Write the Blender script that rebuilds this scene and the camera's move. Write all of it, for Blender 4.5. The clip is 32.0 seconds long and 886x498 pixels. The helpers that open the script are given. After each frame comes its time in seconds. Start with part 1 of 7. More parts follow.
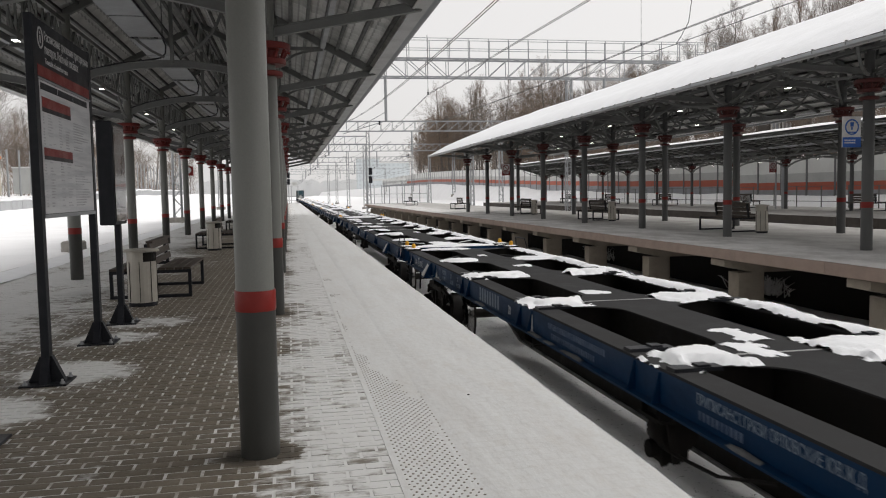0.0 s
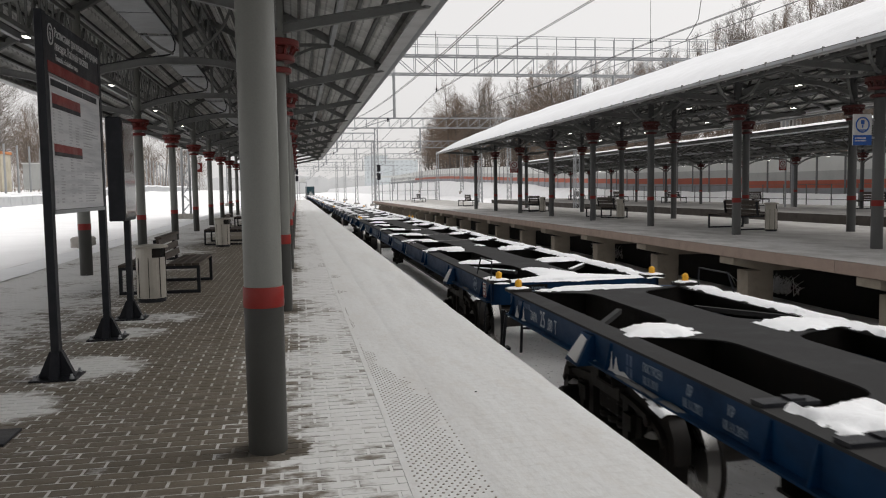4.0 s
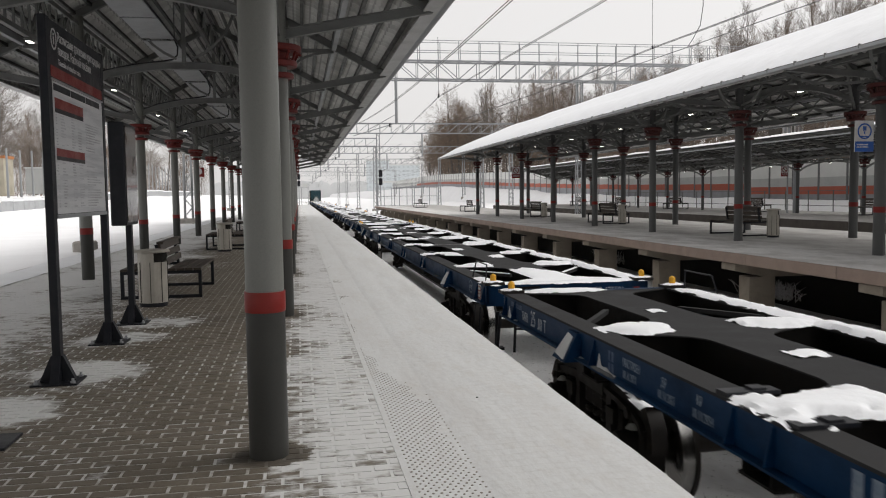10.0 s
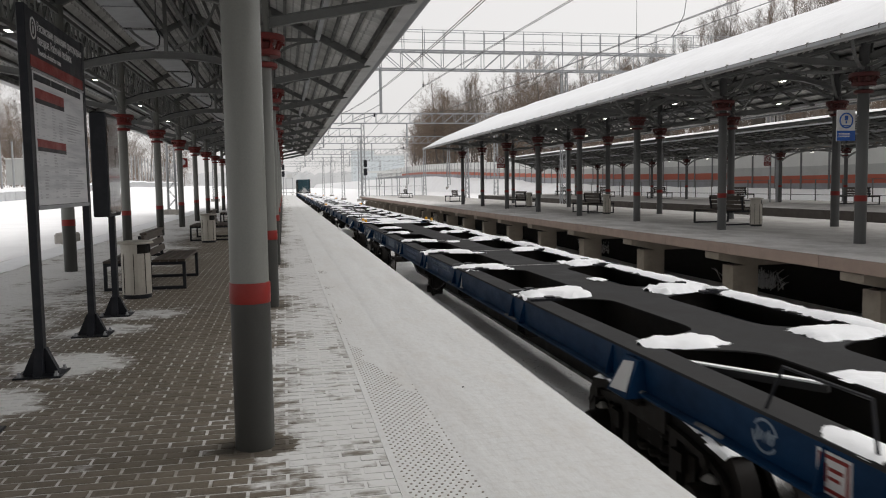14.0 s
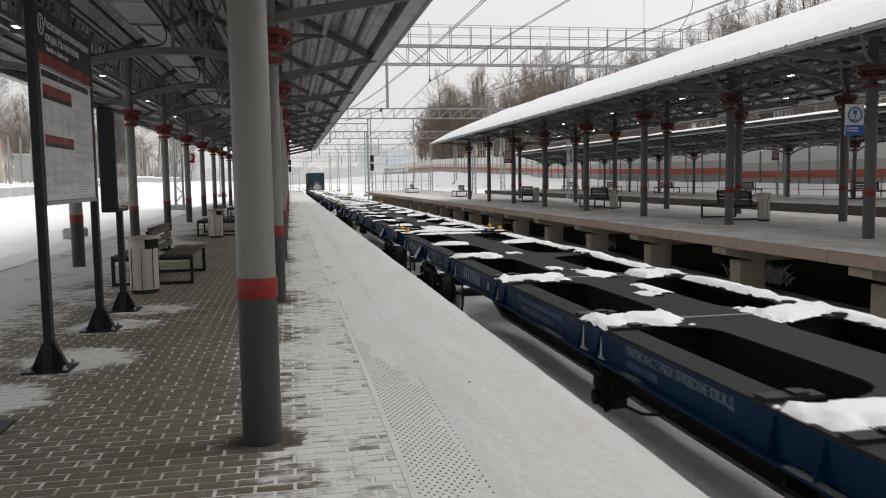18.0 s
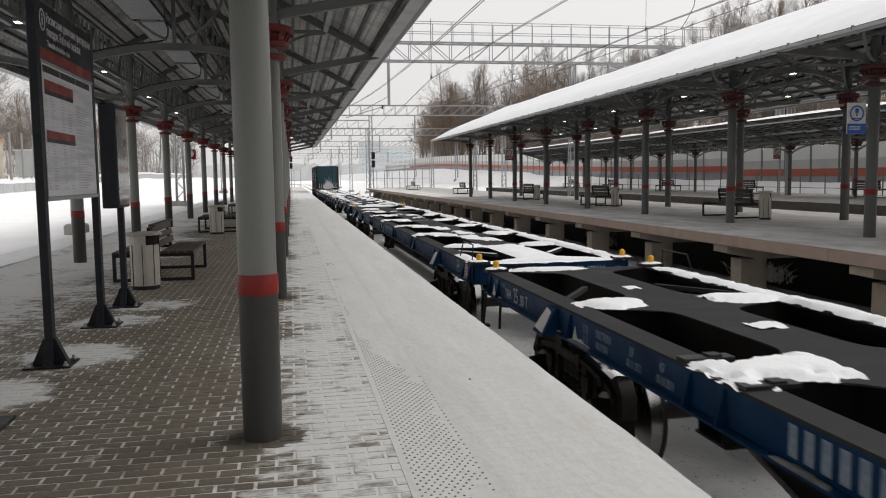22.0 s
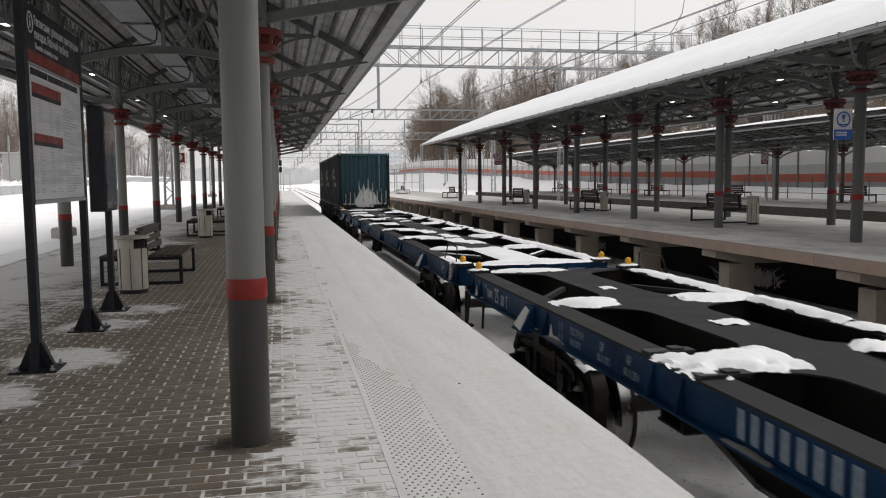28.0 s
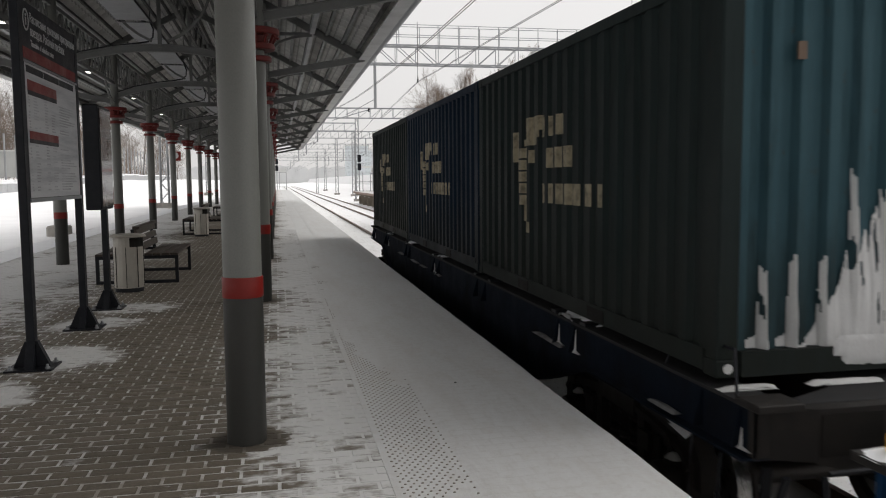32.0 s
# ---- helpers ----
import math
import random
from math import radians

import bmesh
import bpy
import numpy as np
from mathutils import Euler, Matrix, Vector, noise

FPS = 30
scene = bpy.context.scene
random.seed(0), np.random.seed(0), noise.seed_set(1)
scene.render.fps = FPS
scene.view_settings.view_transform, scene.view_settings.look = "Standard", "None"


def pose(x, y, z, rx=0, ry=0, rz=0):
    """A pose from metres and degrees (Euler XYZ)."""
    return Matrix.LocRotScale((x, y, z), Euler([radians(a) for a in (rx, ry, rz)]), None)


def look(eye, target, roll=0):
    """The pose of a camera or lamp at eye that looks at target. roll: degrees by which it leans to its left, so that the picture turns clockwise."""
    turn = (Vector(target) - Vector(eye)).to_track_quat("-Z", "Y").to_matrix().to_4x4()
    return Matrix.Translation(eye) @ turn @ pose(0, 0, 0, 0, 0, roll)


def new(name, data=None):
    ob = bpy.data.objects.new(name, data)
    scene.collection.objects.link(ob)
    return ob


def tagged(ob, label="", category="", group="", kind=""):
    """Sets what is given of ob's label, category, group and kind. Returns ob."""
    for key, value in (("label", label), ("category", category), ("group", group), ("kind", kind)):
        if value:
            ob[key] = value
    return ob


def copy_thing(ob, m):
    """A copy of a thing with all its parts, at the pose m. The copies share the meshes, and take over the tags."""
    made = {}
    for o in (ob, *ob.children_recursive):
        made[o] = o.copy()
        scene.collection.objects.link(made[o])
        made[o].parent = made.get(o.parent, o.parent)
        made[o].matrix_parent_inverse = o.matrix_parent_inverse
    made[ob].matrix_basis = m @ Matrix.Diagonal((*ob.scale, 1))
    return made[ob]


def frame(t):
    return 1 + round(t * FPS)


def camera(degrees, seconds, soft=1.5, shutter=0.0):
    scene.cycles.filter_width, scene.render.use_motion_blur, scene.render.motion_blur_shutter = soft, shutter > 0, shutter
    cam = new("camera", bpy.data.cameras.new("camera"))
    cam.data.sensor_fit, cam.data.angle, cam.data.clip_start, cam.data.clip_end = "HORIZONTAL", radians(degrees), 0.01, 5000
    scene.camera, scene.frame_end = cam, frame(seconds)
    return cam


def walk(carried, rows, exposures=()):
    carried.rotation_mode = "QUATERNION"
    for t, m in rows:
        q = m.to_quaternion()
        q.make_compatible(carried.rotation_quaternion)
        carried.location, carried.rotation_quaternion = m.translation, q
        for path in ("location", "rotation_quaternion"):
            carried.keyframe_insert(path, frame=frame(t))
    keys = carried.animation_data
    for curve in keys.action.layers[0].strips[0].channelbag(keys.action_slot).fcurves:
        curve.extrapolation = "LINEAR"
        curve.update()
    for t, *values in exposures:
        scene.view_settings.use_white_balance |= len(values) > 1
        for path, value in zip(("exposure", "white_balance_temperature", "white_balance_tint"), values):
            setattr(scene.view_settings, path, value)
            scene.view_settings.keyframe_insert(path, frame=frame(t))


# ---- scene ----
EYE = (0.0, 0.0, 1.6)


def aim(yaw, pitch, roll):
    """The camera's pose from degrees: yaw to the right of +y, pitch up, roll to its left."""
    a, b = radians(yaw), radians(pitch)
    way = Vector((math.sin(a) * math.cos(b), math.cos(a) * math.cos(b), math.sin(b)))
    return look(EYE, Vector(EYE) + way * 10, roll)


cam = camera(57.8, 32.0, soft=1.1, shutter=0.12)
walk(cam, [
    (0, aim(10.79, -4.08, -1.05)),
    (0.5, aim(10.66, -4.03, -1.03)),
    (1, aim(10.60, -3.95, -1.01)),
    (1.5, aim(10.52, -3.80, -0.97)),
    (2, aim(10.38, -3.73, -0.91)),
    (2.5, aim(10.27, -3.85, -0.86)),
    (3, aim(10.26, -4.02, -0.86)),
    (3.5, aim(10.21, -4.18, -0.91)),
    (5.5, aim(10.28, -4.37, -0.82)),
    (6, aim(10.27, -4.38, -0.81)),
    (6.5, aim(10.20, -4.31, -0.83)),
    (7, aim(10.22, -4.27, -0.76)),
    (7.5, aim(10.23, -4.27, -0.75)),
    (8, aim(10.17, -4.21, -0.77)),
    (8.5, aim(10.12, -4.09, -0.74)),
    (9, aim(10.11, -4.02, -0.75)),
    (9.5, aim(10.11, -3.96, -0.75)),
    (10, aim(10.11, -3.90, -0.75)),
    (10.5, aim(10.13, -3.96, -0.74)),
    (11, aim(10.16, -4.00, -0.67)),
    (11.5, aim(10.24, -3.96, -0.70)),
    (12, aim(10.49, -4.02, -0.75)),
    (12.5, aim(11.02, -4.21, -0.72)),
    (13, aim(11.10, -4.37, -0.74)),
    (13.5, aim(11.16, -4.55, -0.82)),
    (14, aim(11.15, -4.62, -0.91)),
    (14.5, aim(11.04, -4.68, -0.93)),
    (16.5, aim(10.74, -4.97, -0.93)),
    (17, aim(10.69, -4.96, -0.95)),
    (17.5, aim(10.68, -5.03, -1.01)),
    (18, aim(10.67, -4.96, -0.97)),
    (18.5, aim(10.68, -4.85, -0.87)),
    (19, aim(10.57, -4.81, -0.81)),
    (19.5, aim(10.51, -4.79, -0.82)),
    (20, aim(10.46, -4.67, -0.74)),
    (20.5, aim(10.48, -4.72, -0.74)),
    (21, aim(10.55, -4.86, -0.78)),
    (21.5, aim(10.61, -5.03, -0.80)),
    (22, aim(10.60, -5.16, -0.77)),
    (22.5, aim(10.63, -5.23, -0.77)),
    (23, aim(10.66, -5.33, -0.85)),
    (23.5, aim(10.75, -5.47, -0.84)),
    (24, aim(10.75, -5.59, -0.86)),
    (24.5, aim(10.80, -5.69, -0.91)),
    (25, aim(10.85, -5.81, -0.90)),
    (25.5, aim(10.92, -5.91, -0.92)),
    (27.5, aim(11.21, -5.47, -0.77)),
    (28, aim(11.36, -4.87, -0.60)),
    (28.5, aim(11.42, -4.76, -0.59)),
    (29, aim(11.45, -4.78, -0.56)),
    (29.5, aim(11.53, -4.83, -0.46)),
    (30, aim(11.57, -4.89, -0.46)),
    (30.5, aim(11.58, -4.90, -0.50)),
    (31, aim(11.56, -4.78, -0.43)),
    (31.5, aim(11.62, -4.84, -0.49)),
    (32, aim(11.62, -4.94, -0.46)),
], exposures=[(0, 0.0), (32, 0.0)])

# ---- sky and sun ----
SUN_TURN, SUN_HEIGHT = radians(78), radians(46)
world = bpy.data.worlds.new("overcast_sky")
scene.world = world
world.use_nodes = True
wn = world.node_tree
sky = wn.nodes.new("ShaderNodeTexSky")
sky.sky_type, sky.sun_disc = "NISHITA", False
sky.sun_elevation, sky.sun_rotation = SUN_HEIGHT, SUN_TURN
sky.air_density, sky.dust_density, sky.ozone_density = 1.0, 4.0, 1.0
pale = wn.nodes.new("ShaderNodeHueSaturation")
pale.inputs["Saturation"].default_value = 0.12
cloud = wn.nodes.new("ShaderNodeMixRGB")
cloud.inputs["Fac"].default_value = 0.72
cloud.inputs["Color2"].default_value = (7.75, 7.55, 7.45, 1)
wn.links.new(sky.outputs[0], pale.inputs["Color"])
wn.links.new(pale.outputs[0], cloud.inputs["Color1"])
wn.links.new(cloud.outputs[0], wn.nodes["Background"].inputs["Color"])
wn.nodes["Background"].inputs["Strength"].default_value = 0.123
sun = new("sun", bpy.data.lights.new("sun", "SUN"))
sun.data.energy, sun.data.angle, sun.data.color = 1.5, radians(40), (1.0, 0.97, 0.93)
sun.matrix_world = look((0, 0, 60), (
    -60 * math.sin(SUN_TURN) * math.cos(SUN_HEIGHT), -60 * math.cos(SUN_TURN) * math.cos(SUN_HEIGHT), 60 - 60 * math.sin(SUN_HEIGHT)))


# ---- materials ----
class Mat:
    """A small builder of node materials."""

    def __init__(self, name, colour=(0.5, 0.5, 0.5), rough=0.6, metal=0.0):
        self.m = bpy.data.materials.new(name)
        self.m.use_nodes = True
        self.t = self.m.node_tree
        self.b = self.t.nodes["Principled BSDF"]
        self.b.inputs["Base Color"].default_value = (*colour, 1)
        self.b.inputs["Roughness"].default_value = rough
        self.b.inputs["Metallic"].default_value = metal
        self.colour = None
        self.base = colour
        self.where = {}

    def node(self, kind, **ins):
        n = self.t.nodes.new("ShaderNode" + kind)
        for k, v in ins.items():
            n.inputs[k.replace("_", " ")].default_value = v
        return n

    def link(self, a, b):
        self.t.links.new(a, b)

    def coord(self, scale=(1, 1, 1), world=False):
        key = (tuple(scale), world)
        if key not in self.where:
            src = self.node("NewGeometry").outputs["Position"] if world else self.node("TexCoord").outputs["Object"]
            mp = self.node("Mapping")
            mp.inputs["Scale"].default_value = scale
            self.link(src, mp.inputs["Vector"])
            self.where[key] = mp.outputs[0]
        return self.where[key]

    def noise(self, size, detail=4.0, rough=0.6, stretch=(1, 1, 1), world=False):
        n = self.node("TexNoise", Scale=1.0 / size, Detail=detail, Roughness=rough)
        self.link(self.coord(stretch, world), n.inputs["Vector"])
        return n.outputs["Fac"]

    def ramp(self, fac, lo, hi, a=0.0, b=1.0):
        n = self.node("MapRange")
        n.inputs["From Min"].default_value, n.inputs["From Max"].default_value = lo, hi
        n.inputs["To Min"].default_value, n.inputs["To Max"].default_value = a, b
        self.link(fac, n.inputs["Value"])
        return n.outputs[0]

    def math(self, op, a, b):
        n = self.node("Math")
        n.operation = op
        for i, v in enumerate((a, b)):
            if isinstance(v, (int, float)):
                n.inputs[i].default_value = v
            else:
                self.link(v, n.inputs[i])
        return n.outputs[0]

    def over(self, fac, colour):
        """Lay a colour over what is there, by fac."""
        n = self.node("MixRGB")
        if self.colour is None:
            n.inputs["Color1"].default_value = (*self.base, 1)
        else:
            self.link(self.colour, n.inputs["Color1"])
        n.inputs["Color2"].default_value = (*colour, 1)
        if isinstance(fac, (int, float)):
            n.inputs["Fac"].default_value = fac
        else:
            self.link(fac, n.inputs["Fac"])
        self.colour = n.outputs[0]
        self.link(self.colour, self.b.inputs["Base Color"])
        return self

    def rough(self, fac, a, b):
        self.link(self.ramp(fac, 0.3, 0.7, a, b), self.b.inputs["Roughness"])
        return self

    def bump(self, fac, depth, strength=0.6):
        n = self.node("Bump", Strength=strength, Distance=depth)
        self.link(fac, n.inputs["Height"])
        self.link(n.outputs[0], self.b.inputs["Normal"])
        return self

    def by_piece(self, amount=0.25):
        """Each piece a little lighter or darker."""
        info = self.node("ObjectInfo")
        return self.over(self.math("MULTIPLY", info.outputs["Random"], amount), (0.02, 0.02, 0.02))


def worn(name, colour, rough=0.6, metal=0.0, dirt=(0.08, 0.07, 0.06), amount=0.5, size=0.4, grain=0.01, depth=0.002, stretch=(1, 1, 1), shine=0.3):
    """A painted or plain surface with blotches of dirt and a fine grain."""
    k = Mat(name, colour, rough, metal)
    k.b.inputs["Specular IOR Level"].default_value = shine
    big, fine = k.noise(size, 5, 0.65, stretch), k.noise(grain, 3)
    k.over(k.ramp(big, 0.45, 0.75, 0, amount), dirt)
    k.over(k.ramp(fine, 0.4, 0.7, 0, 0.18), tuple(c * 0.5 for c in colour))
    k.rough(big, rough - 0.1, min(1, rough + 0.15))
    k.bump(fine, depth, 0.4)
    return k.m


def snow_material(name, colour=(0.86, 0.87, 0.89), lump=0.5, depth=0.03, speck=0.0):
    k = Mat(name, colour, 0.75)
    big, mid, fine = k.noise(lump, 4, world=True), k.noise(lump / 6, 4, world=True), k.noise(0.012, 2, world=True)
    k.over(k.ramp(big, 0.4, 0.7, 0, 0.35), tuple(c * 0.82 for c in colour))
    if speck:
        k.over(k.math("MULTIPLY", k.ramp(k.noise(0.045, 3, world=True), 0.66 - speck * 0.1, 0.70 - speck * 0.1, 0, 0.9), k.ramp(mid, 0.42, 0.6)), (0.05, 0.045, 0.04))
        k.over(k.ramp(k.noise(0.6, 4, 0.7, (1, 0.3, 1), True), 0.5, 0.75, 0, 0.35), (0.42, 0.40, 0.37))
    k.over(k.ramp(fine, 0.55, 0.7, 0, 0.25), tuple(c * 0.8 for c in colour))
    k.bump(k.math("ADD", k.math("MULTIPLY", big, 1.0), k.math("MULTIPLY", mid, 0.4)), depth, 0.6)
    return k.m


SNOW = snow_material("snow")
SNOW_FIELD = snow_material("snow_field", (0.93, 0.93, 0.94), lump=2.5, depth=0.12)
SNOW_BED = snow_material("snow_on_ballast", (0.90, 0.90, 0.90), lump=0.9, depth=0.08, speck=0.4)


def paving(name, dark, cover):
    """Grey pavers under blown snow: bare under the roof, covered towards the platform's edge."""
    k = Mat(name, dark, 0.55)
    info, isl = k.node("ObjectInfo").outputs["Random"], k.node("NewGeometry").outputs["Random Per Island"]
    tone = k.math("FRACT", k.math("ADD", info, isl), 0)
    k.over(k.math("MULTIPLY", tone, 0.55), tuple(c * 0.5 for c in dark))
    k.over(k.ramp(k.noise(0.02, 3, world=True), 0.45, 0.7, 0, 0.4), tuple(c * 1.5 for c in dark))
    pos = k.node("SeparateXYZ")
    k.link(k.coord((1, 1, 1), True), pos.inputs[0])
    big = k.noise(1.1, 5, 0.6, (1, 0.55, 1), True)
    mid = k.noise(0.22, 4, 0.65, (1, 1.6, 1), True)
    near_edge = k.ramp(pos.outputs["X"], -0.75, 0.2, 0.0, 0.52)
    far_side = k.ramp(pos.outputs["X"], -1.7, -3.9, 0.0, 0.56)
    amount = k.math("ADD", k.math("ADD", near_edge, far_side), cover)
    amount = k.math("ADD", amount, k.math("MULTIPLY", k.math("SUBTRACT", big, 0.5), 1.1))
    amount = k.math("ADD", amount, k.math("MULTIPLY", k.math("SUBTRACT", mid, 0.5), 1.2))
    amount = k.math("ADD", amount, k.math("MULTIPLY", k.math("SUBTRACT", tone, 0.5), 0.12))
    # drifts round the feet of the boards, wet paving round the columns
    for cx, cy in ((-1.92, 7.85), (-1.80, 10.7), (-1.95, 9.6), (-2.35, 6.4)):
        d = k.math("ADD", k.math("POWER", k.math("SUBTRACT", pos.outputs["X"], cx), 2.0), k.math("POWER", k.math("SUBTRACT", pos.outputs["Y"], cy), 2.0))
        amount = k.math("ADD", amount, k.ramp(d, 0.04, 0.42, 0.52, 0.0))
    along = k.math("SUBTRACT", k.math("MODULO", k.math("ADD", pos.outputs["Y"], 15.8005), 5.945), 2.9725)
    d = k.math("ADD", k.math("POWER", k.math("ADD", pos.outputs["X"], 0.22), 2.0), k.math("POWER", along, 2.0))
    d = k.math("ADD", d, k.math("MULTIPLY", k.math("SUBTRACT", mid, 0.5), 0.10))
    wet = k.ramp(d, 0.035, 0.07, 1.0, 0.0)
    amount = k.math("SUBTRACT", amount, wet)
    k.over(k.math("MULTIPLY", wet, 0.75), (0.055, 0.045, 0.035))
    k.over(k.ramp(amount, 0.33, 0.56, 0, 0.92), (0.645, 0.645, 0.64))
    k.rough(mid, 0.45, 0.8)
    k.bump(k.math("ADD", mid, amount), 0.006, 0.5)
    return k.m


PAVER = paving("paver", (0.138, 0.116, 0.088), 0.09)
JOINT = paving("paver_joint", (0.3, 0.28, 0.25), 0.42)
EDGE_SNOW = Mat("trodden_snow", (0.60, 0.607, 0.605), 0.7)
EDGE_SNOW.over(EDGE_SNOW.ramp(EDGE_SNOW.noise(0.5, 5, 0.7, (1, 0.12, 1), True), 0.45, 0.7, 0, 0.55), (0.5, 0.485, 0.47))
EDGE_SNOW.over(EDGE_SNOW.ramp(EDGE_SNOW.noise(0.06, 5, 0.75, (1, 1, 1), True), 0.48, 0.72, 0, 0.5), (0.47, 0.455, 0.435))
EDGE_SNOW.over(EDGE_SNOW.ramp(EDGE_SNOW.noise(0.25, 5, 0.75, (1, 0.5, 1), True), 0.52, 0.7, 0, 0.4), (0.5, 0.47, 0.43))
EDGE_SNOW.over(EDGE_SNOW.ramp(EDGE_SNOW.noise(0.012, 2, 0.6, (1, 1, 1), True), 0.6, 0.75, 0, 0.35), (0.36, 0.35, 0.33))
courses = EDGE_SNOW.node("TexBrick", Scale=1.0)
courses.inputs["Color1"].default_value, courses.inputs["Color2"].default_value, courses.inputs["Mortar"].default_value = (0, 0, 0, 1), (0.25, 0.25, 0.25, 1), (1, 1, 1, 1)
courses.inputs["Brick Width"].default_value, courses.inputs["Row Height"].default_value, courses.inputs["Mortar Size"].default_value = 0.206, 0.106, 0.008
EDGE_SNOW.link(EDGE_SNOW.coord((1, 1, 1), True), courses.inputs["Vector"])
EDGE_SNOW.over(EDGE_SNOW.math("MULTIPLY", courses.outputs["Color"], EDGE_SNOW.ramp(EDGE_SNOW.noise(0.9, 3, 0.6, (1, 0.6, 1), True), 0.40, 0.62, 0, 0.24)), (0.42, 0.405, 0.385))
EDGE_SNOW.bump(EDGE_SNOW.noise(0.09, 4, 0.6, (1, 0.4, 1), True), 0.012, 0.6)
EDGE_SNOW = EDGE_SNOW.m
TACTILE = worn("tactile_stud", (0.22, 0.195, 0.16), 0.6)
CONCRETE = worn("concrete", (0.38, 0.36, 0.33), 0.85, dirt=(0.12, 0.11, 0.10), amount=0.7, size=0.6, grain=0.015, depth=0.004)
FASCIA = worn("pinkish_concrete", (0.31, 0.235, 0.195), 0.8, dirt=(0.2, 0.16, 0.14), amount=0.5, size=0.5)
TRUSS = worn("grey_painted_steel", (0.155, 0.158, 0.152), 0.5, dirt=(0.06, 0.06, 0.058), amount=0.4, size=0.5)
COLUMN = worn("light_grey_paint", (0.168, 0.171, 0.157), 0.38, dirt=(0.14, 0.135, 0.125), amount=0.45, size=0.35, stretch=(1, 1, 0.3))
COLUMN_DARK = worn("dark_grey_paint", (0.082, 0.083, 0.083), 0.4, dirt=(0.10, 0.097, 0.093), amount=0.3, size=0.3)
SLEEVE = worn("near_black_olive_paint", (0.034, 0.034, 0.031), 0.42, dirt=(0.06, 0.057, 0.05), amount=0.35, size=0.3)
RED = worn("red_paint", (0.20, 0.014, 0.010), 0.42, dirt=(0.13, 0.013, 0.01), amount=0.4, size=0.2)
CAPITAL_RED = worn("capital_red_paint", (0.135, 0.014, 0.011), 0.5, dirt=(0.07, 0.014, 0.012), amount=0.6, size=0.15)
DARK_RED = worn("dull_red_paint", (0.072, 0.015, 0.013), 0.5, dirt=(0.09, 0.02, 0.02), amount=0.5, size=0.2)
SHEET = Mat("roof_sheet_underside", (0.58, 0.58, 0.56), 0.42)
# lap lines, darkened to paint in the shade of the tile lips
lap_shade = SHEET.node("TexBrick", Scale=1.0)
lap_shade.offset = 0.0
lap_shade.inputs["Color1"].default_value, lap_shade.inputs["Color2"].default_value, lap_shade.inputs["Mortar"].default_value = (0, 0, 0, 1), (0.55, 0.55, 0.55, 1), (1, 1, 1, 1)
lap_shade.inputs["Brick Width"].default_value, lap_shade.inputs["Row Height"].default_value, lap_shade.inputs["Mortar Size"].default_value, lap_shade.inputs["Mortar Smooth"].default_value = 0.31, 0.30, 0.02, 0.4
SHEET.link(SHEET.coord(), lap_shade.inputs["Vector"])
SHEET.over(SHEET.ramp(SHEET.noise(0.8, 4), 0.4, 0.7, 0, 0.5), (0.2, 0.2, 0.195))
SHEET.over(SHEET.math("MULTIPLY", lap_shade.outputs["Color"], 0.55), (0.06, 0.06, 0.06))
SHEET.bump(SHEET.noise(0.02, 3), 0.002, 0.4)
SHEET = SHEET.m
BLACK = worn("black_steel", (0.012, 0.013, 0.017), 0.45, dirt=(0.05, 0.05, 0.055), amount=0.4, size=0.3, shine=0.2)
BLUE = worn("blue_wagon_paint", (0.001, 0.027, 0.080), 0.5, dirt=(0.003, 0.011, 0.028), amount=0.8, size=0.5, stretch=(1, 0.5, 1), shine=0.14)
DECK = worn("grey_wagon_deck", (0.033, 0.033, 0.034), 0.85, dirt=(0.052, 0.05, 0.049), amount=0.5, size=0.5, shine=0.12)
# oily underside steel; the same black is put in where inner shade falls
UNDER = worn("oily_and_shade_black", (0.010, 0.009, 0.008), 0.7, dirt=(0.028, 0.023, 0.02), amount=0.6, size=0.2, shine=0.15)
WHEEL = worn("wheel_steel", (0.05, 0.045, 0.042), 0.4, 0.5, dirt=(0.03, 0.025, 0.02), amount=0.5, size=0.2)
TREAD = worn("bright_wheel_tread", (0.5, 0.49, 0.47), 0.25, 1.0, amount=0.2)
STENCIL = worn("white_stencil", (0.5, 0.53, 0.56), 0.6, dirt=(0.12, 0.16, 0.24), amount=0.7, size=0.12)
YELLOW = worn("yellow_paint", (0.75, 0.38, 0.02), 0.45, dirt=(0.35, 0.2, 0.05), amount=0.3, size=0.05)
WOOD = worn("dark_stained_wood", (0.055, 0.042, 0.033), 0.55, dirt=(0.1, 0.09, 0.08), amount=0.4, size=0.1, stretch=(6, 0.6, 6))
BIN = worn("brushed_bin_steel", (0.40, 0.375, 0.33), 0.45, 0.2, dirt=(0.25, 0.235, 0.21), amount=0.6, size=0.25)
RAIL = worn("rail_steel", (0.16, 0.11, 0.08), 0.5, 0.4)
SLEEPER = worn("concrete_sleeper", (0.3, 0.29, 0.28), 0.85)
GALV = worn("galvanised_steel", (0.33, 0.34, 0.35), 0.5, 0.3, dirt=(0.25, 0.25, 0.25), amount=0.4, size=0.6)
WIRE = worn("wire", (0.06, 0.06, 0.06), 0.5)
DIRTY_BLUE = worn("dirty_dark_blue_paint", (0.006, 0.010, 0.018), 0.8, dirt=(0.012, 0.010, 0.009), amount=0.8, size=0.4, shine=0.08)


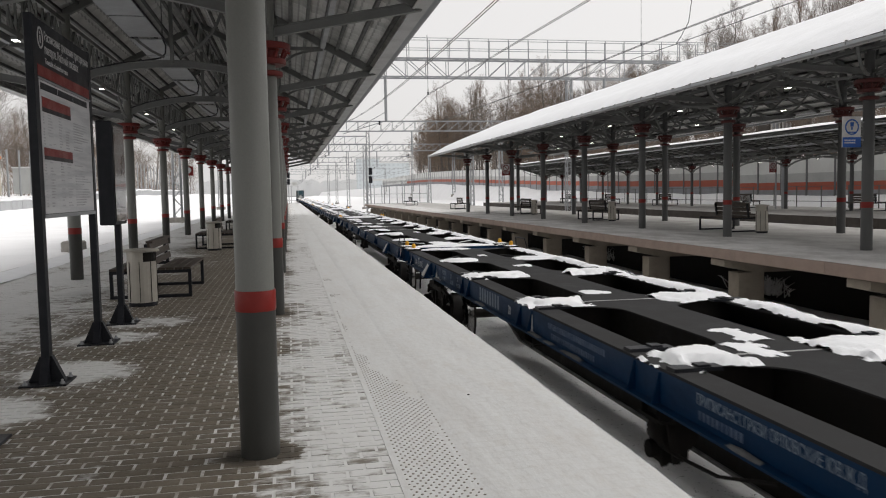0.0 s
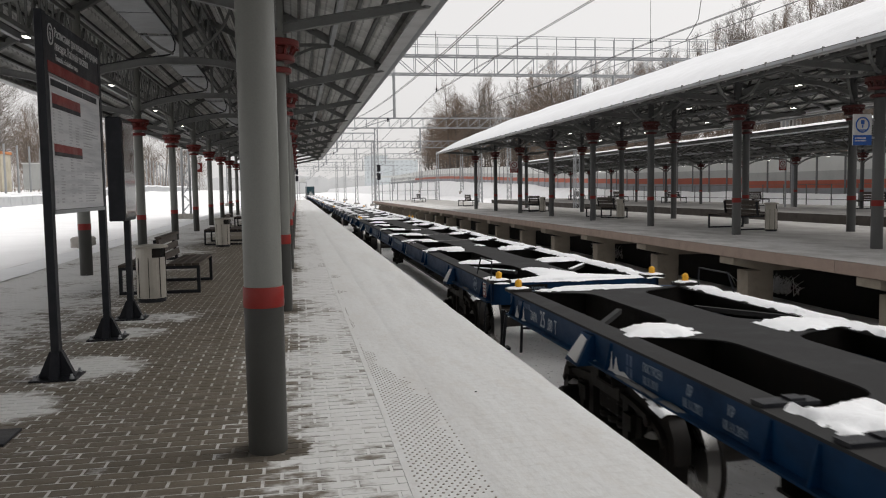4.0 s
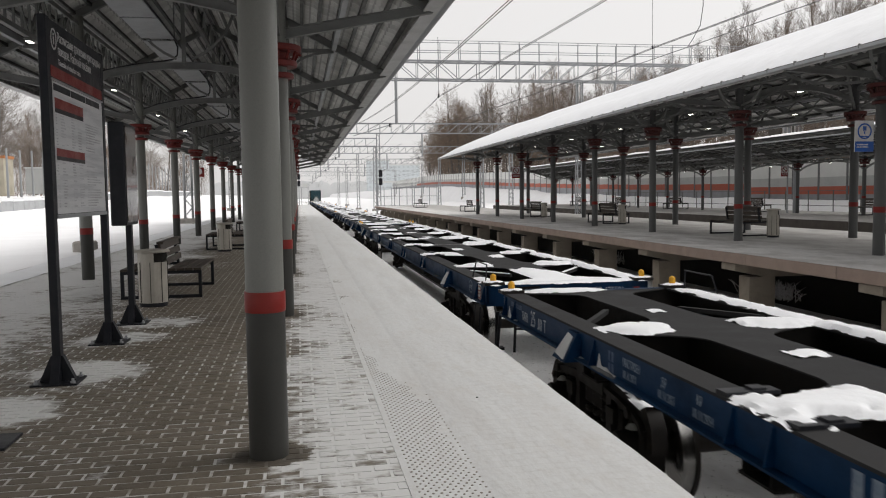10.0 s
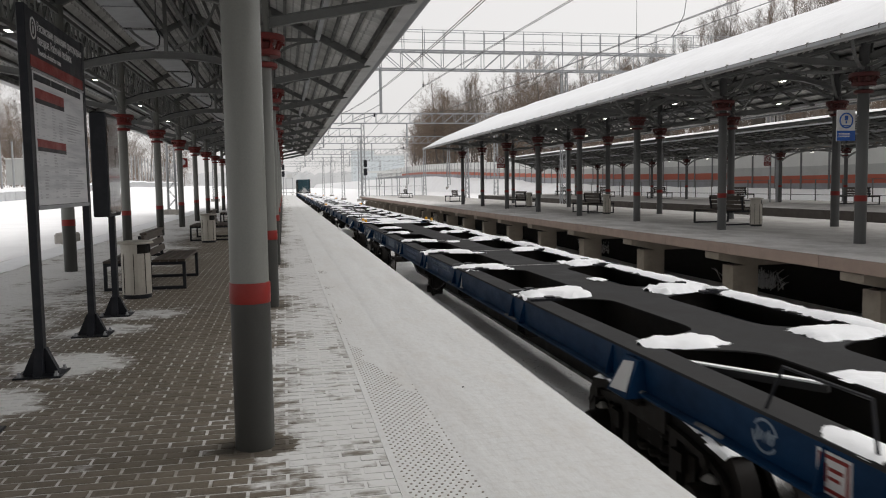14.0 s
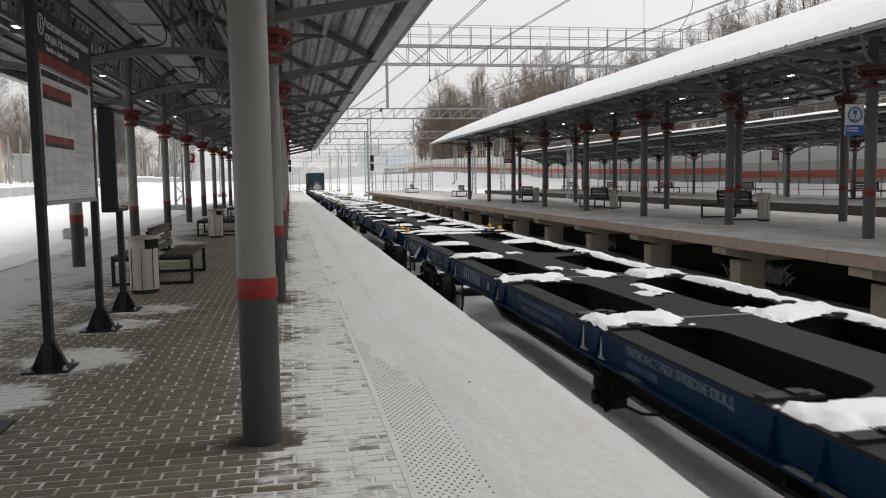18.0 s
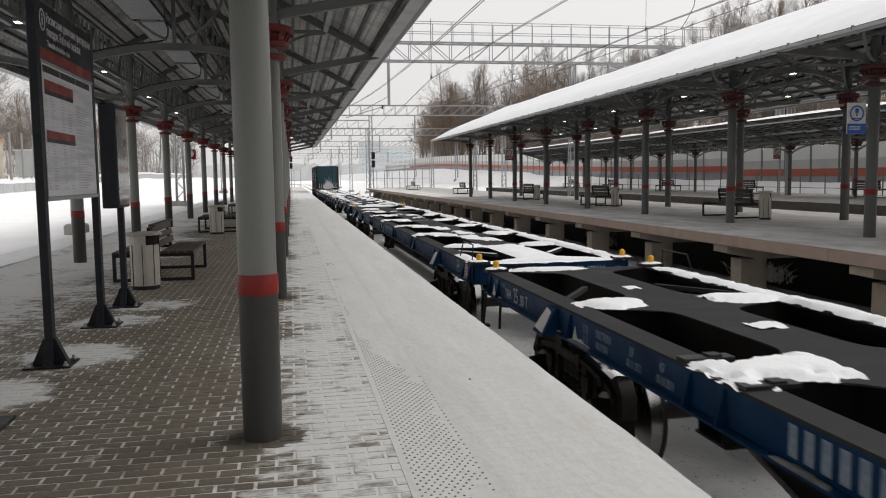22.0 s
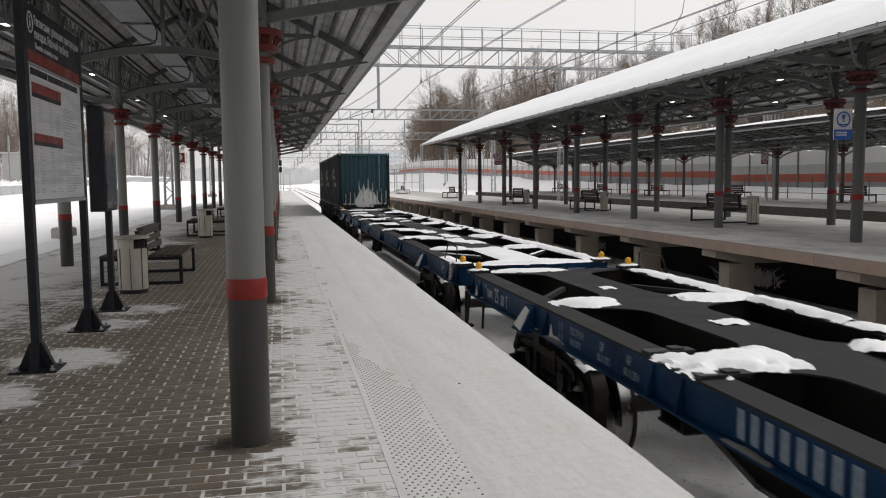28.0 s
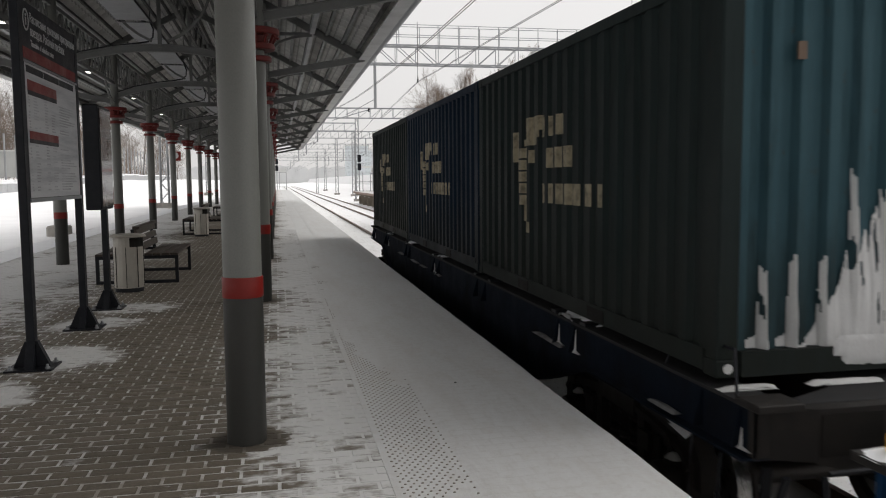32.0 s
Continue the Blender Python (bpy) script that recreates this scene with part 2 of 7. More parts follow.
def container_paint(name, colour, rust, faded):
    k = Mat(name, colour, 0.6)
    k.b.inputs["Specular IOR Level"].default_value = 0.12
    big, streak = k.noise(0.9, 5, 0.6), k.noise(0.16, 5, 0.7, (1, 1, 0.12))
    k.over(k.ramp(big, 0.4, 0.7, 0, 0.5), faded)
    k.over(k.ramp(streak, 0.5, 0.72, 0, 0.55), tuple(c * 0.35 for c in colour))
    k.over(k.ramp(k.noise(0.07, 6, 0.7, (1, 1, 0.4)), 0.62, 0.72, 0, 0.7), rust)
    # splashed dirt, ragged along its top
    pos = k.node("SeparateXYZ")
    k.link(k.coord(), pos.inputs[0])
    splash = k.math("ADD", pos.outputs["Z"], k.math("MULTIPLY", k.noise(0.22, 5, 0.7, (1, 1, 0.15)), 2.4))
    k.over(k.ramp(splash, 1.2, 2.3, 0.75, 0), (0.016, 0.018, 0.015))
    k.rough(big, 0.5, 0.75)
    k.bump(k.noise(0.03, 3), 0.003, 0.4)
    return k.m


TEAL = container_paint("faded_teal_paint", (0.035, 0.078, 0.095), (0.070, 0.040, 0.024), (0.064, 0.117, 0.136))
# darker copy of the teal: side shade and grime put into the colour
TEAL_SHADE_GRIME = container_paint("shaded_grimy_teal_paint", (0.015, 0.022, 0.022), (0.034, 0.022, 0.015), (0.024, 0.036, 0.036))
CAKED = snow_material("caked_snow", (0.60, 0.60, 0.595), lump=0.25, depth=0.02)
CAST = worn("brown_black_cast_steel", (0.015, 0.013, 0.012), 0.6, dirt=(0.032, 0.027, 0.023), amount=0.7, size=0.15, shine=0.25)
DUSTED = worn("snow_dusted_steel", (0.20, 0.20, 0.20), 0.85, dirt=(0.02, 0.019, 0.018), amount=0.9, size=0.35, shine=0.1)
TAN = worn("tan_concrete", (0.30, 0.26, 0.21), 0.85, dirt=(0.17, 0.145, 0.12), amount=0.75, size=0.5, grain=0.015, depth=0.004)
DULL = worn("dull_white_stencil", (0.24, 0.29, 0.35), 0.6, dirt=(0.05, 0.09, 0.17), amount=0.8, size=0.1)
DEEP_BLUE = container_paint("deep_blue_paint", (0.006, 0.016, 0.032), (0.025, 0.018, 0.014), (0.009, 0.021, 0.038))
GREEN_GREY = container_paint("green_grey_paint", (0.011, 0.017, 0.017), (0.025, 0.018, 0.014), (0.014, 0.02, 0.02))
CREAM = worn("faded_cream_paint", (0.34, 0.295, 0.20), 0.6, dirt=(0.05, 0.05, 0.042), amount=0.95, size=0.11)
# stretched grey bands paint the glass cover's reflections onto the sheet
PAPER = worn("paper_reflection_bands", (0.60, 0.60, 0.61), 0.35, dirt=(0.34, 0.35, 0.38), amount=0.85, size=0.5, stretch=(1, 0.35, 5))
PRINT = worn("grey_print", (0.49, 0.49, 0.51), 0.5)
WHITE_PRINT = worn("white_print", (0.62, 0.62, 0.62), 0.5)
POSTER = worn("dull_poster", (0.13, 0.13, 0.14), 0.3, dirt=(0.3, 0.3, 0.3), amount=0.8, size=0.5)
GLOSS = Mat("clear_cover", (1, 1, 1), 0.05)
GLOSS.b.inputs["Transmission Weight"].default_value = 1.0
GLOSS.b.inputs["IOR"].default_value = 1.3
GLOSS = GLOSS.m
LAMP = Mat("lamp_lens", (1, 1, 1), 0.3)
LAMP.b.inputs["Emission Color"].default_value = (1.0, 0.95, 0.86, 1)
LAMP.b.inputs["Emission Strength"].default_value = 6.0
LAMP = LAMP.m
DIM = worn("dim_blue_white_stencil", (0.10, 0.14, 0.22), 0.6, dirt=(0.02, 0.05, 0.12), amount=0.7, size=0.2)
PALE = worn("pale_grey_metal", (0.52, 0.52, 0.51), 0.5, dirt=(0.34, 0.34, 0.33), amount=0.5, size=0.5)
# brown-grey made darker: shadow on the distant platform's edge is in the colour
DARK_CONCRETE = worn("dark_concrete", (0.055, 0.047, 0.04), 0.85, dirt=(0.03, 0.026, 0.023), amount=0.6, size=0.8)
SIGN_BLUE = worn("sign_blue", (0.008, 0.095, 0.40), 0.4)
WALL_BLUE = worn("barrier_blue_grey", (0.29, 0.30, 0.32), 0.6, size=1.5, amount=0.3)
WALL_RED = worn("barrier_red", (0.42, 0.11, 0.07), 0.6, dirt=(0.3, 0.12, 0.09), size=1.5, amount=0.4)
WALL_GREY = worn("barrier_grey", (0.46, 0.47, 0.46), 0.5, dirt=(0.2, 0.2, 0.2), size=1.5, amount=0.3)
WALL_LIGHT = worn("barrier_pale", (0.66, 0.67, 0.65), 0.4, dirt=(0.46, 0.46, 0.45), size=1.5, amount=0.3)
WALL_POST = worn("barrier_post", (0.16, 0.16, 0.165), 0.6)
BLOCK = worn("barrier_block", (0.40, 0.41, 0.42), 0.85, dirt=(0.22, 0.22, 0.22), size=1.2, amount=0.5)
BEIGE = worn("beige_cabin", (0.46, 0.42, 0.33), 0.6, size=1.0, amount=0.3)
ORANGE = worn("orange_edge", (0.5, 0.2, 0.07), 0.6)
BARK = worn("dark_bark", (0.13, 0.115, 0.10), 0.9, dirt=(0.16, 0.15, 0.14), amount=0.6, size=0.5, grain=0.05, depth=0.02)
BIRCH = worn("birch_bark", (0.42, 0.40, 0.37), 0.8, dirt=(0.05, 0.045, 0.04), amount=0.8, size=0.35, grain=0.05, depth=0.02, stretch=(1, 1, 2))
TWIG = worn("grey_brown_twig", (0.19, 0.165, 0.145), 0.9)
TWIG_RED = worn("reddish_brown_twig", (0.21, 0.16, 0.125), 0.9)
# distant colours are paled and blued: the haze is put into the paint
HAZED_WALL = worn("hazed_far_wall", (0.62, 0.66, 0.68), 0.8, dirt=(0.68, 0.71, 0.72), size=4, amount=0.4)
HAZED_WINDOW = worn("hazed_far_window", (0.575, 0.62, 0.645), 0.4)
HAZED_WOOD = worn("hazed_far_wood", (0.66, 0.665, 0.665), 1.0, dirt=(0.55, 0.56, 0.565), size=14, amount=0.8, stretch=(1, 1, 0.4))
SIGNAL_RED = Mat("signal_red", (0.4, 0.02, 0.02), 0.3)
SIGNAL_RED.b.inputs["Emission Color"].default_value = (1.0, 0.06, 0.04, 1)
SIGNAL_RED.b.inputs["Emission Strength"].default_value = 3.0
SIGNAL_RED = SIGNAL_RED.m


# ---- mesh tools ----
class G:
    """Collects plain faces for one mesh."""

    def __init__(self):
        self.v, self.f = [], []

    def face(self, pts):
        n = len(self.v)
        self.v += [tuple(p) for p in pts]
        self.f.append(tuple(range(n, n + len(pts))))
        return self

    def hexa(self, p):
        """Eight corners: four below, four above, both turning left."""
        n = len(self.v)
        self.v += [tuple(q) for q in p]
        for q in ((3, 2, 1, 0), (4, 5, 6, 7), (0, 1, 5, 4), (1, 2, 6, 5), (2, 3, 7, 6), (3, 0, 4, 7)):
            self.f.append(tuple(n + i for i in q))
        return self

    def box(self, x0, x1, y0, y1, z0, z1):
        return self.hexa([(x0, y0, z0), (x1, y0, z0), (x1, y1, z0), (x0, y1, z0), (x0, y0, z1), (x1, y0, z1), (x1, y1, z1), (x0, y1, z1)])

    def bar(self, a, b, w, h, up=(0, 0, 1)):
        """A bar of section w by h from a to b."""
        a, b = Vector(a), Vector(b)
        d = (b - a).normalized()
        s = d.cross(Vector(up))
        s = s.normalized() if s.length > 1e-4 else Vector((1, 0, 0))
        u = s.cross(d)
        s, u = s * w / 2, u * h / 2
        return self.hexa([a - s - u, a + s - u, b + s - u, b - s - u, a - s + u, a + s + u, b + s + u, b - s + u])

    def tube(self, a, b, r, r2=None, n=8, caps=True):
        a, b = Vector(a), Vector(b)
        r2 = r if r2 is None else r2
        d = (b - a).normalized()
        s = d.orthogonal().normalized()
        u = d.cross(s)
        k = len(self.v)
        for p, q in ((a, r), (b, r2)):
            for i in range(n):
                w = 2 * math.pi * i / n
                self.v.append(tuple(p + s * (q * math.cos(w)) + u * (q * math.sin(w))))
        for i in range(n):
            j = (i + 1) % n
            self.f.append((k + i, k + j, k + n + j, k + n + i))
        if caps:
            self.f.append(tuple(k + i for i in reversed(range(n))))
            self.f.append(tuple(k + n + i for i in range(n)))
        return self

    def sweep(self, pts, section, up, closed=False):
        """Sweeps a closed section, given as (side, up) pairs, along points."""
        pts = [Vector(p) for p in pts]
        k, n, m = len(self.v), len(section), len(pts)
        for i, p in enumerate(pts):
            a = pts[(i - 1) % m] if closed or i else p
            b = pts[(i + 1) % m] if closed or i < m - 1 else p
            d = (b - a).normalized()
            s = d.cross(Vector(up))
            s = s.normalized() if s.length > 1e-4 else d.orthogonal().normalized()
            u = s.cross(d)
            self.v += [tuple(p + s * q + u * w) for q, w in section]
        for i in range(m if closed else m - 1):
            a, b = k + i * n, k + ((i + 1) % m) * n
            self.f += [(a + q, a + (q + 1) % n, b + (q + 1) % n, b + q) for q in range(n)]
        if not closed:
            self.f += [tuple(k + q for q in reversed(range(n))), tuple(k + (m - 1) * n + q for q in range(n))]
        return self

    def path(self, pts, r, n=6):
        return self.sweep(pts, [(r * math.cos(2 * math.pi * q / n), r * math.sin(2 * math.pi * q / n)) for q in range(n)], (0.13, 0.29, 0.95))

    def ribbon(self, pts, w, h, up=(0, 0, 1)):
        return self.sweep(pts, [(-w / 2, -h / 2), (w / 2, -h / 2), (w / 2, h / 2), (-w / 2, h / 2)], up)

    def hoop(self, at, r, w, thick, axis, n=24, tall=1.0):
        """A flat ring that faces an axis, x or y."""
        pts = []
        for q in range(n):
            a = 2 * math.pi * q / n
            c, s = r * math.cos(a), r * math.sin(a) * tall
            pts.append((at[0], at[1] + c, at[2] + s) if axis == "x" else ((at[0] + c, at[1], at[2] + s) if axis == "y" else (at[0] + c, at[1] + s, at[2])))
        up = {"x": (1, 0, 0), "y": (0, 1, 0), "z": (0, 0, 1)}[axis]
        return self.sweep(pts, [(-w / 2, -thick / 2), (w / 2, -thick / 2), (w / 2, thick / 2), (-w / 2, thick / 2)], up, True)

    def lathe(self, prof, n=24, at=(0, 0, 0), axis="z"):
        """Turns a profile of (radius, height) about an axis."""
        k = len(self.v)
        for r, z in prof:
            for i in range(n):
                w = 2 * math.pi * i / n
                p = (r * math.cos(w), r * math.sin(w), z)
                if axis == "x":
                    p = (p[2], p[0], p[1])
                elif axis == "y":
                    p = (p[1], p[2], p[0])
                self.v.append((p[0] + at[0], p[1] + at[1], p[2] + at[2]))
        for a in range(len(prof) - 1):
            for i in range(n):
                j = (i + 1) % n
                self.f.append((k + a * n + i, k + a * n + j, k + (a + 1) * n + j, k + (a + 1) * n + i))
        self.f.append(tuple(k + i for i in reversed(range(n))))
        self.f.append(tuple(k + (len(prof) - 1) * n + i for i in range(n)))
        return self

    def plate(self, outline, z0, z1):
        """A flat outline in x, y, turning left, made thick."""
        k, n = len(self.v), len(outline)
        self.v += [(x, y, z0) for x, y in outline] + [(x, y, z1) for x, y in outline]
        self.f.append(tuple(k + i for i in reversed(range(n))))
        self.f.append(tuple(k + n + i for i in range(n)))
        for i in range(n):
            j = (i + 1) % n
            self.f.append((k + i, k + j, k + n + j, k + n + i))
        return self

    def slab(self, outline, x0, x1):
        """An outline in y, z made thick along x."""
        k, n = len(self.v), len(outline)
        self.v += [(x0, y, z) for y, z in outline] + [(x1, y, z) for y, z in outline]
        self.f.append(tuple(k + i for i in reversed(range(n))))
        self.f.append(tuple(k + n + i for i in range(n)))
        for i in range(n):
            j = (i + 1) % n
            self.f.append((k + i, k + j, k + n + j, k + n + i))
        return self

    def grid(self, nx, ny, at):
        """A sheet of nx by ny cells; at(i, j) gives each point."""
        k = len(self.v)
        self.v += [tuple(at(i, j)) for j in range(ny + 1) for i in range(nx + 1)]
        for j in range(ny):
            for i in range(nx):
                a = k + j * (nx + 1) + i
                self.f.append((a, a + 1, a + nx + 2, a + nx + 1))
        return self

    def mesh(self, name, mat, smooth=False, bevel=0.0):
        me = bpy.data.meshes.new(name)
        me.from_pydata(self.v, [], self.f)
        bm = bmesh.new()
        bm.from_mesh(me)
        bmesh.ops.recalc_face_normals(bm, faces=bm.faces) if len(bm.faces) < 60000 else None
        if bevel:
            bmesh.ops.bevel(bm, geom=list(bm.edges), offset=bevel, segments=1, affect="EDGES")
        bm.to_mesh(me)
        bm.free()
        me.materials.append(mat)
        if smooth:
            me.polygons.foreach_set("use_smooth", [True] * len(me.polygons))
            me.set_sharp_from_angle(angle=radians(38))
        return me


def part(name, g, mat, parent=None, label="", at=None, smooth=False, bevel=0.0):
    """One mesh object, under a thing or a part. g: a G or a mesh that is shared."""
    me = g.mesh(name, mat, smooth, bevel) if isinstance(g, G) else g
    ob = new(name, me)
    if parent is not None:
        ob.parent = parent
    if at is not None:
        ob.matrix_basis = at if isinstance(at, Matrix) else Matrix.Translation(at)
    if label:
        ob["label"] = label
    return ob


def thing(name, label, category, group="", at=None, kind=""):
    ob = new(name)
    ob.empty_display_size = 0.2
    if at is not None:
        ob.matrix_basis = at if isinstance(at, Matrix) else Matrix.Translation(at)
    return tagged(ob, label, category, group, kind)


def structure(name, g, mat, label="", category="", smooth=False, kind="structure"):
    return tagged(part(name, g, mat, smooth=smooth), label, category, kind=kind)


# ---- the plan ----
EDGE = 1.99            # our platform's edge; its top is z = 0
AXIS = 3.90            # the near track's axis
RAIL_TOP = -1.10
ROW = (-4.16, -0.22)   # our two rows of columns
BAY, FIRST = 5.945, 5.007
FAR_Z, FAR_EDGE = 0.20, 9.55


def smooth(a, b, x):
    t = min(1.0, max(0.0, (x - a) / (b - a)))
    return t * t * (3 - 2 * t)


def height(x, y):
    """The lie of the land."""
    z = -1.32
    z += 1.07 * smooth(-6.0, -7.5, x)
    z += 0.9 * smooth(-23.5, -25.5, x) + 2.0 * smooth(-40, -90, x)
    z += 0.9 * smooth(19, 33, x) + (1.35 + 1.2 * smooth(45, 165, y) + 1.3 * smooth(120, 230, y)) * smooth(33.3, 35.4, x) + 17 * smooth(48, 125, x) * smooth(330, 140, y)
    z += 1.5 * smooth(70, 142, y) * smooth(-12, -24, x)
    z += 0.35 * smooth(104, 125, y) * smooth(11, 16, x)
    z += (noise.noise((x * 0.35, y * 0.35, 0)) * 0.10 + noise.noise((x * 0.07, y * 0.07, 3)) * 0.25) * smooth(8, 14, abs(x - 2))
    return z


def ground_lines():
    xs = [-900, -500, -250, -140, -90, -60, -45, -36, -30, -27] + [-25.6 + 0.4 * i for i in range(6)] + [-23 + i for i in range(16)]
    xs += [-7.6, -7.2, -6.8, -6.4, -6, -5, 0, 1.6] + [2.0 + 0.25 * i for i in range(34)] + [10.6 + 0.8 * i for i in range(20)]
    xs += [27 + 1.5 * i for i in range(14)] + [49 + 5 * i for i in range(16)] + [140, 180, 250, 400, 600, 900]
    ys = [-300, -80, -30, -12, -6] + [-3 + 0.6 * i for i in range(60)] + [33 + 2 * i for i in range(45)] + [124 + 8 * i for i in range(20)]
    ys += [300, 340, 400, 500, 700, 1000, 1500, 2500]
    return xs, ys


XS, YS = ground_lines()
g = G().grid(len(XS) - 1, len(YS) - 1, lambda i, j: (XS[i], YS[j], height(XS[i], YS[j])))
structure("ground", g, SNOW_FIELD, "deep white snow over the station's open ground", "snow", smooth=True)


# ---- tracks ----
def track(xc, y0, y1, mat_rail, snowy):
    road = thing("railway_track", "snowed-in railway track with steel rails", "track", "tracks of the station", (xc, 0, RAIL_TOP), "structure")
    bed = G().grid(8, int((y1 - y0) / 1.2), lambda i, j: (
        -2.0 + 0.5 * i, y0 + 1.2 * j, -0.135 - 0.1 * smooth(1.2, 2.0, abs(-2 + 0.5 * i)) + 0.035 * noise.noise((i * 1.3 + xc, j * 0.9, 5))))
    part("ballast_bed", bed, SNOW_BED if snowy < 1 else SNOW_FIELD, road, "snow-covered ballast")
    for s in (-0.79, 0.79):
        r = G()
        prof = [(-0.075, -0.18), (0.075, -0.18), (0.075, -0.165), (0.012, -0.14), (0.012, -0.045), (0.036, -0.03), (0.036, 0), (-0.036, 0),
                (-0.036, -0.03), (-0.012, -0.045), (-0.012, -0.14), (-0.075, -0.165)]
        n = len(prof)
        r.v = [(s + x, y, z) for y in (y0, y1) for x, z in prof]
        r.f = [(i, (i + 1) % n, n + (i + 1) % n, n + i) for i in range(n)]
        part("rail", r, mat_rail, road, "steel rail")
    sl = G().box(-1.3, 1.3, -0.13, 0.13, -0.33, -0.155).mesh("sleeper", SLEEPER)
    for i in range(44):
        part("sleeper", sl, SLEEPER, road, at=(0, 2.5 + 0.6 * i, 0))
    return road


track(AXIS, -14, 420, RAIL, 0)
track(7.62, -14, 420, RAIL, 1)


# ---- our platform ----
core = G().box(-6.37, 0.56, -14, 150, -0.35, -0.0035)
structure("platform_slab", core, JOINT, "platform of grey pavers dusted with snow", "platform")
face = G()
for i in range(41):
    face.box(EDGE - 0.35, EDGE - 0.1, -14 + 4 * i + 0.01, -14 + 4 * i + 3.99, -1.5, -0.34)
structure("platform_wall", face, CONCRETE, "concrete wall under the platform's edge", "wall")
edge = thing("platform_edge", "snow-covered concrete slabs along the platform's edge", "platform edge", kind="structure")
for i in range(82):
    y = -14 + 2.0 * i
    s = G().box(0.985, EDGE, y + 0.004, y + 1.996, -0.16, -0.004)
    part("edge_slab", s, CONCRETE, edge)
cover = G().grid(12, 820, lambda i, j: (0.955 + 0.0872 * i, -14 + 0.2 * j,
                                       0.009 - 0.009 * (i == 0) + 0.008 * noise.noise((i * 0.5, j * 0.11, 8)) * (i > 0) - 0.006 * smooth(10, 12, i)
                                       + (0.006 * noise.noise((j * 0.7, 1.5, 4)) if i == 12 else 0)))
part("snow_cover", cover, EDGE_SNOW, edge, "trodden snow over the edge slabs", smooth=True)
left = G().grid(6, 410, lambda i, j: (-6.45 + 0.17 * i, -14 + 0.4 * j, 0.014 + 0.02 * noise.noise((i * 0.6, j * 0.3, 9)) - 0.25 * smooth(1, 0, i)))
structure("snow_drift", left, SNOW, "snow blown over the platform's outer side", "snow", smooth=True)


# ---- columns and canopies ----
def column_meshes(top, r, light=True, drop=0.0):
    body = COLUMN if light else COLUMN_DARK
    shaft = G().lathe([(r, 1.02), (r, 3.15 - drop), (r * 0.88, 3.18 - drop), (r * 0.88, top)], 28).mesh("shaft", body, True)
    foot = G().lathe([(r + 0.004, -0.02), (r + 0.004, 0.905)], 28).mesh("sleeve", SLEEVE if light else COLUMN_DARK, True)
    band = G().lathe([(r + 0.006, 0.90), (r + 0.008, 0.905), (r + 0.008, 1.02), (r + 0.006, 1.025)], 28).mesh("red_band", RED, True)
    red = CAPITAL_RED if light else DARK_RED
    rings = []
    for z, out, t in ((3.15, 0.195, 0.07), (3.30, 0.24, 0.08), (3.49, 0.30, 0.085)):
        z -= drop
        rings.append(G().lathe([(r * 0.84, z), (out - 0.012, z), (out, z + 0.012), (out, z + t - 0.012), (out - 0.012, z + t), (r * 0.84, z + t + 0.012)], 28).mesh("capital_ring", red, True))
    fins = G().lathe([(r * 0.84, 3.36 - drop), (r * 1.15, 3.40 - drop), (r * 1.2, 3.48 - drop), (r * 0.84, 3.50 - drop)], 20)
    for i in range(12):
        w = math.pi * i / 6
        c, s = math.cos(w), math.sin(w)
        fins.bar((c * 0.205, s * 0.205, 3.375 - drop), (c * 0.265, s * 0.265, 3.495 - drop), 0.03, 0.03)
        fins.lathe([(0.0, -0.02), (0.022, -0.008), (0.022, 0.012), (0.0, 0.02)], 6, (c * 0.278, s * 0.278, 3.462 - drop))
    return shaft, foot, band, rings, fins.mesh("capital_fin", red)


def column(x, y, z, meshes, label, group):
    shaft, foot, band, rings, fins = meshes
    c = thing("platform_column", label, "column", group, (x, y, z))
    part("shaft", shaft, None, c)
    part("sleeve", foot, None, c, "dark grey lower sleeve")
    part("red_band", band, None, c, "red painted band")
    for m in rings:
        part("capital_ring", m, None, c, "dull red ring of the capital")
    part("capital_bracket", fins, None, c)
    return c


def roof_z(d, e, slope, z_eave):
    return z_eave + 0.06 + (e - d) * slope


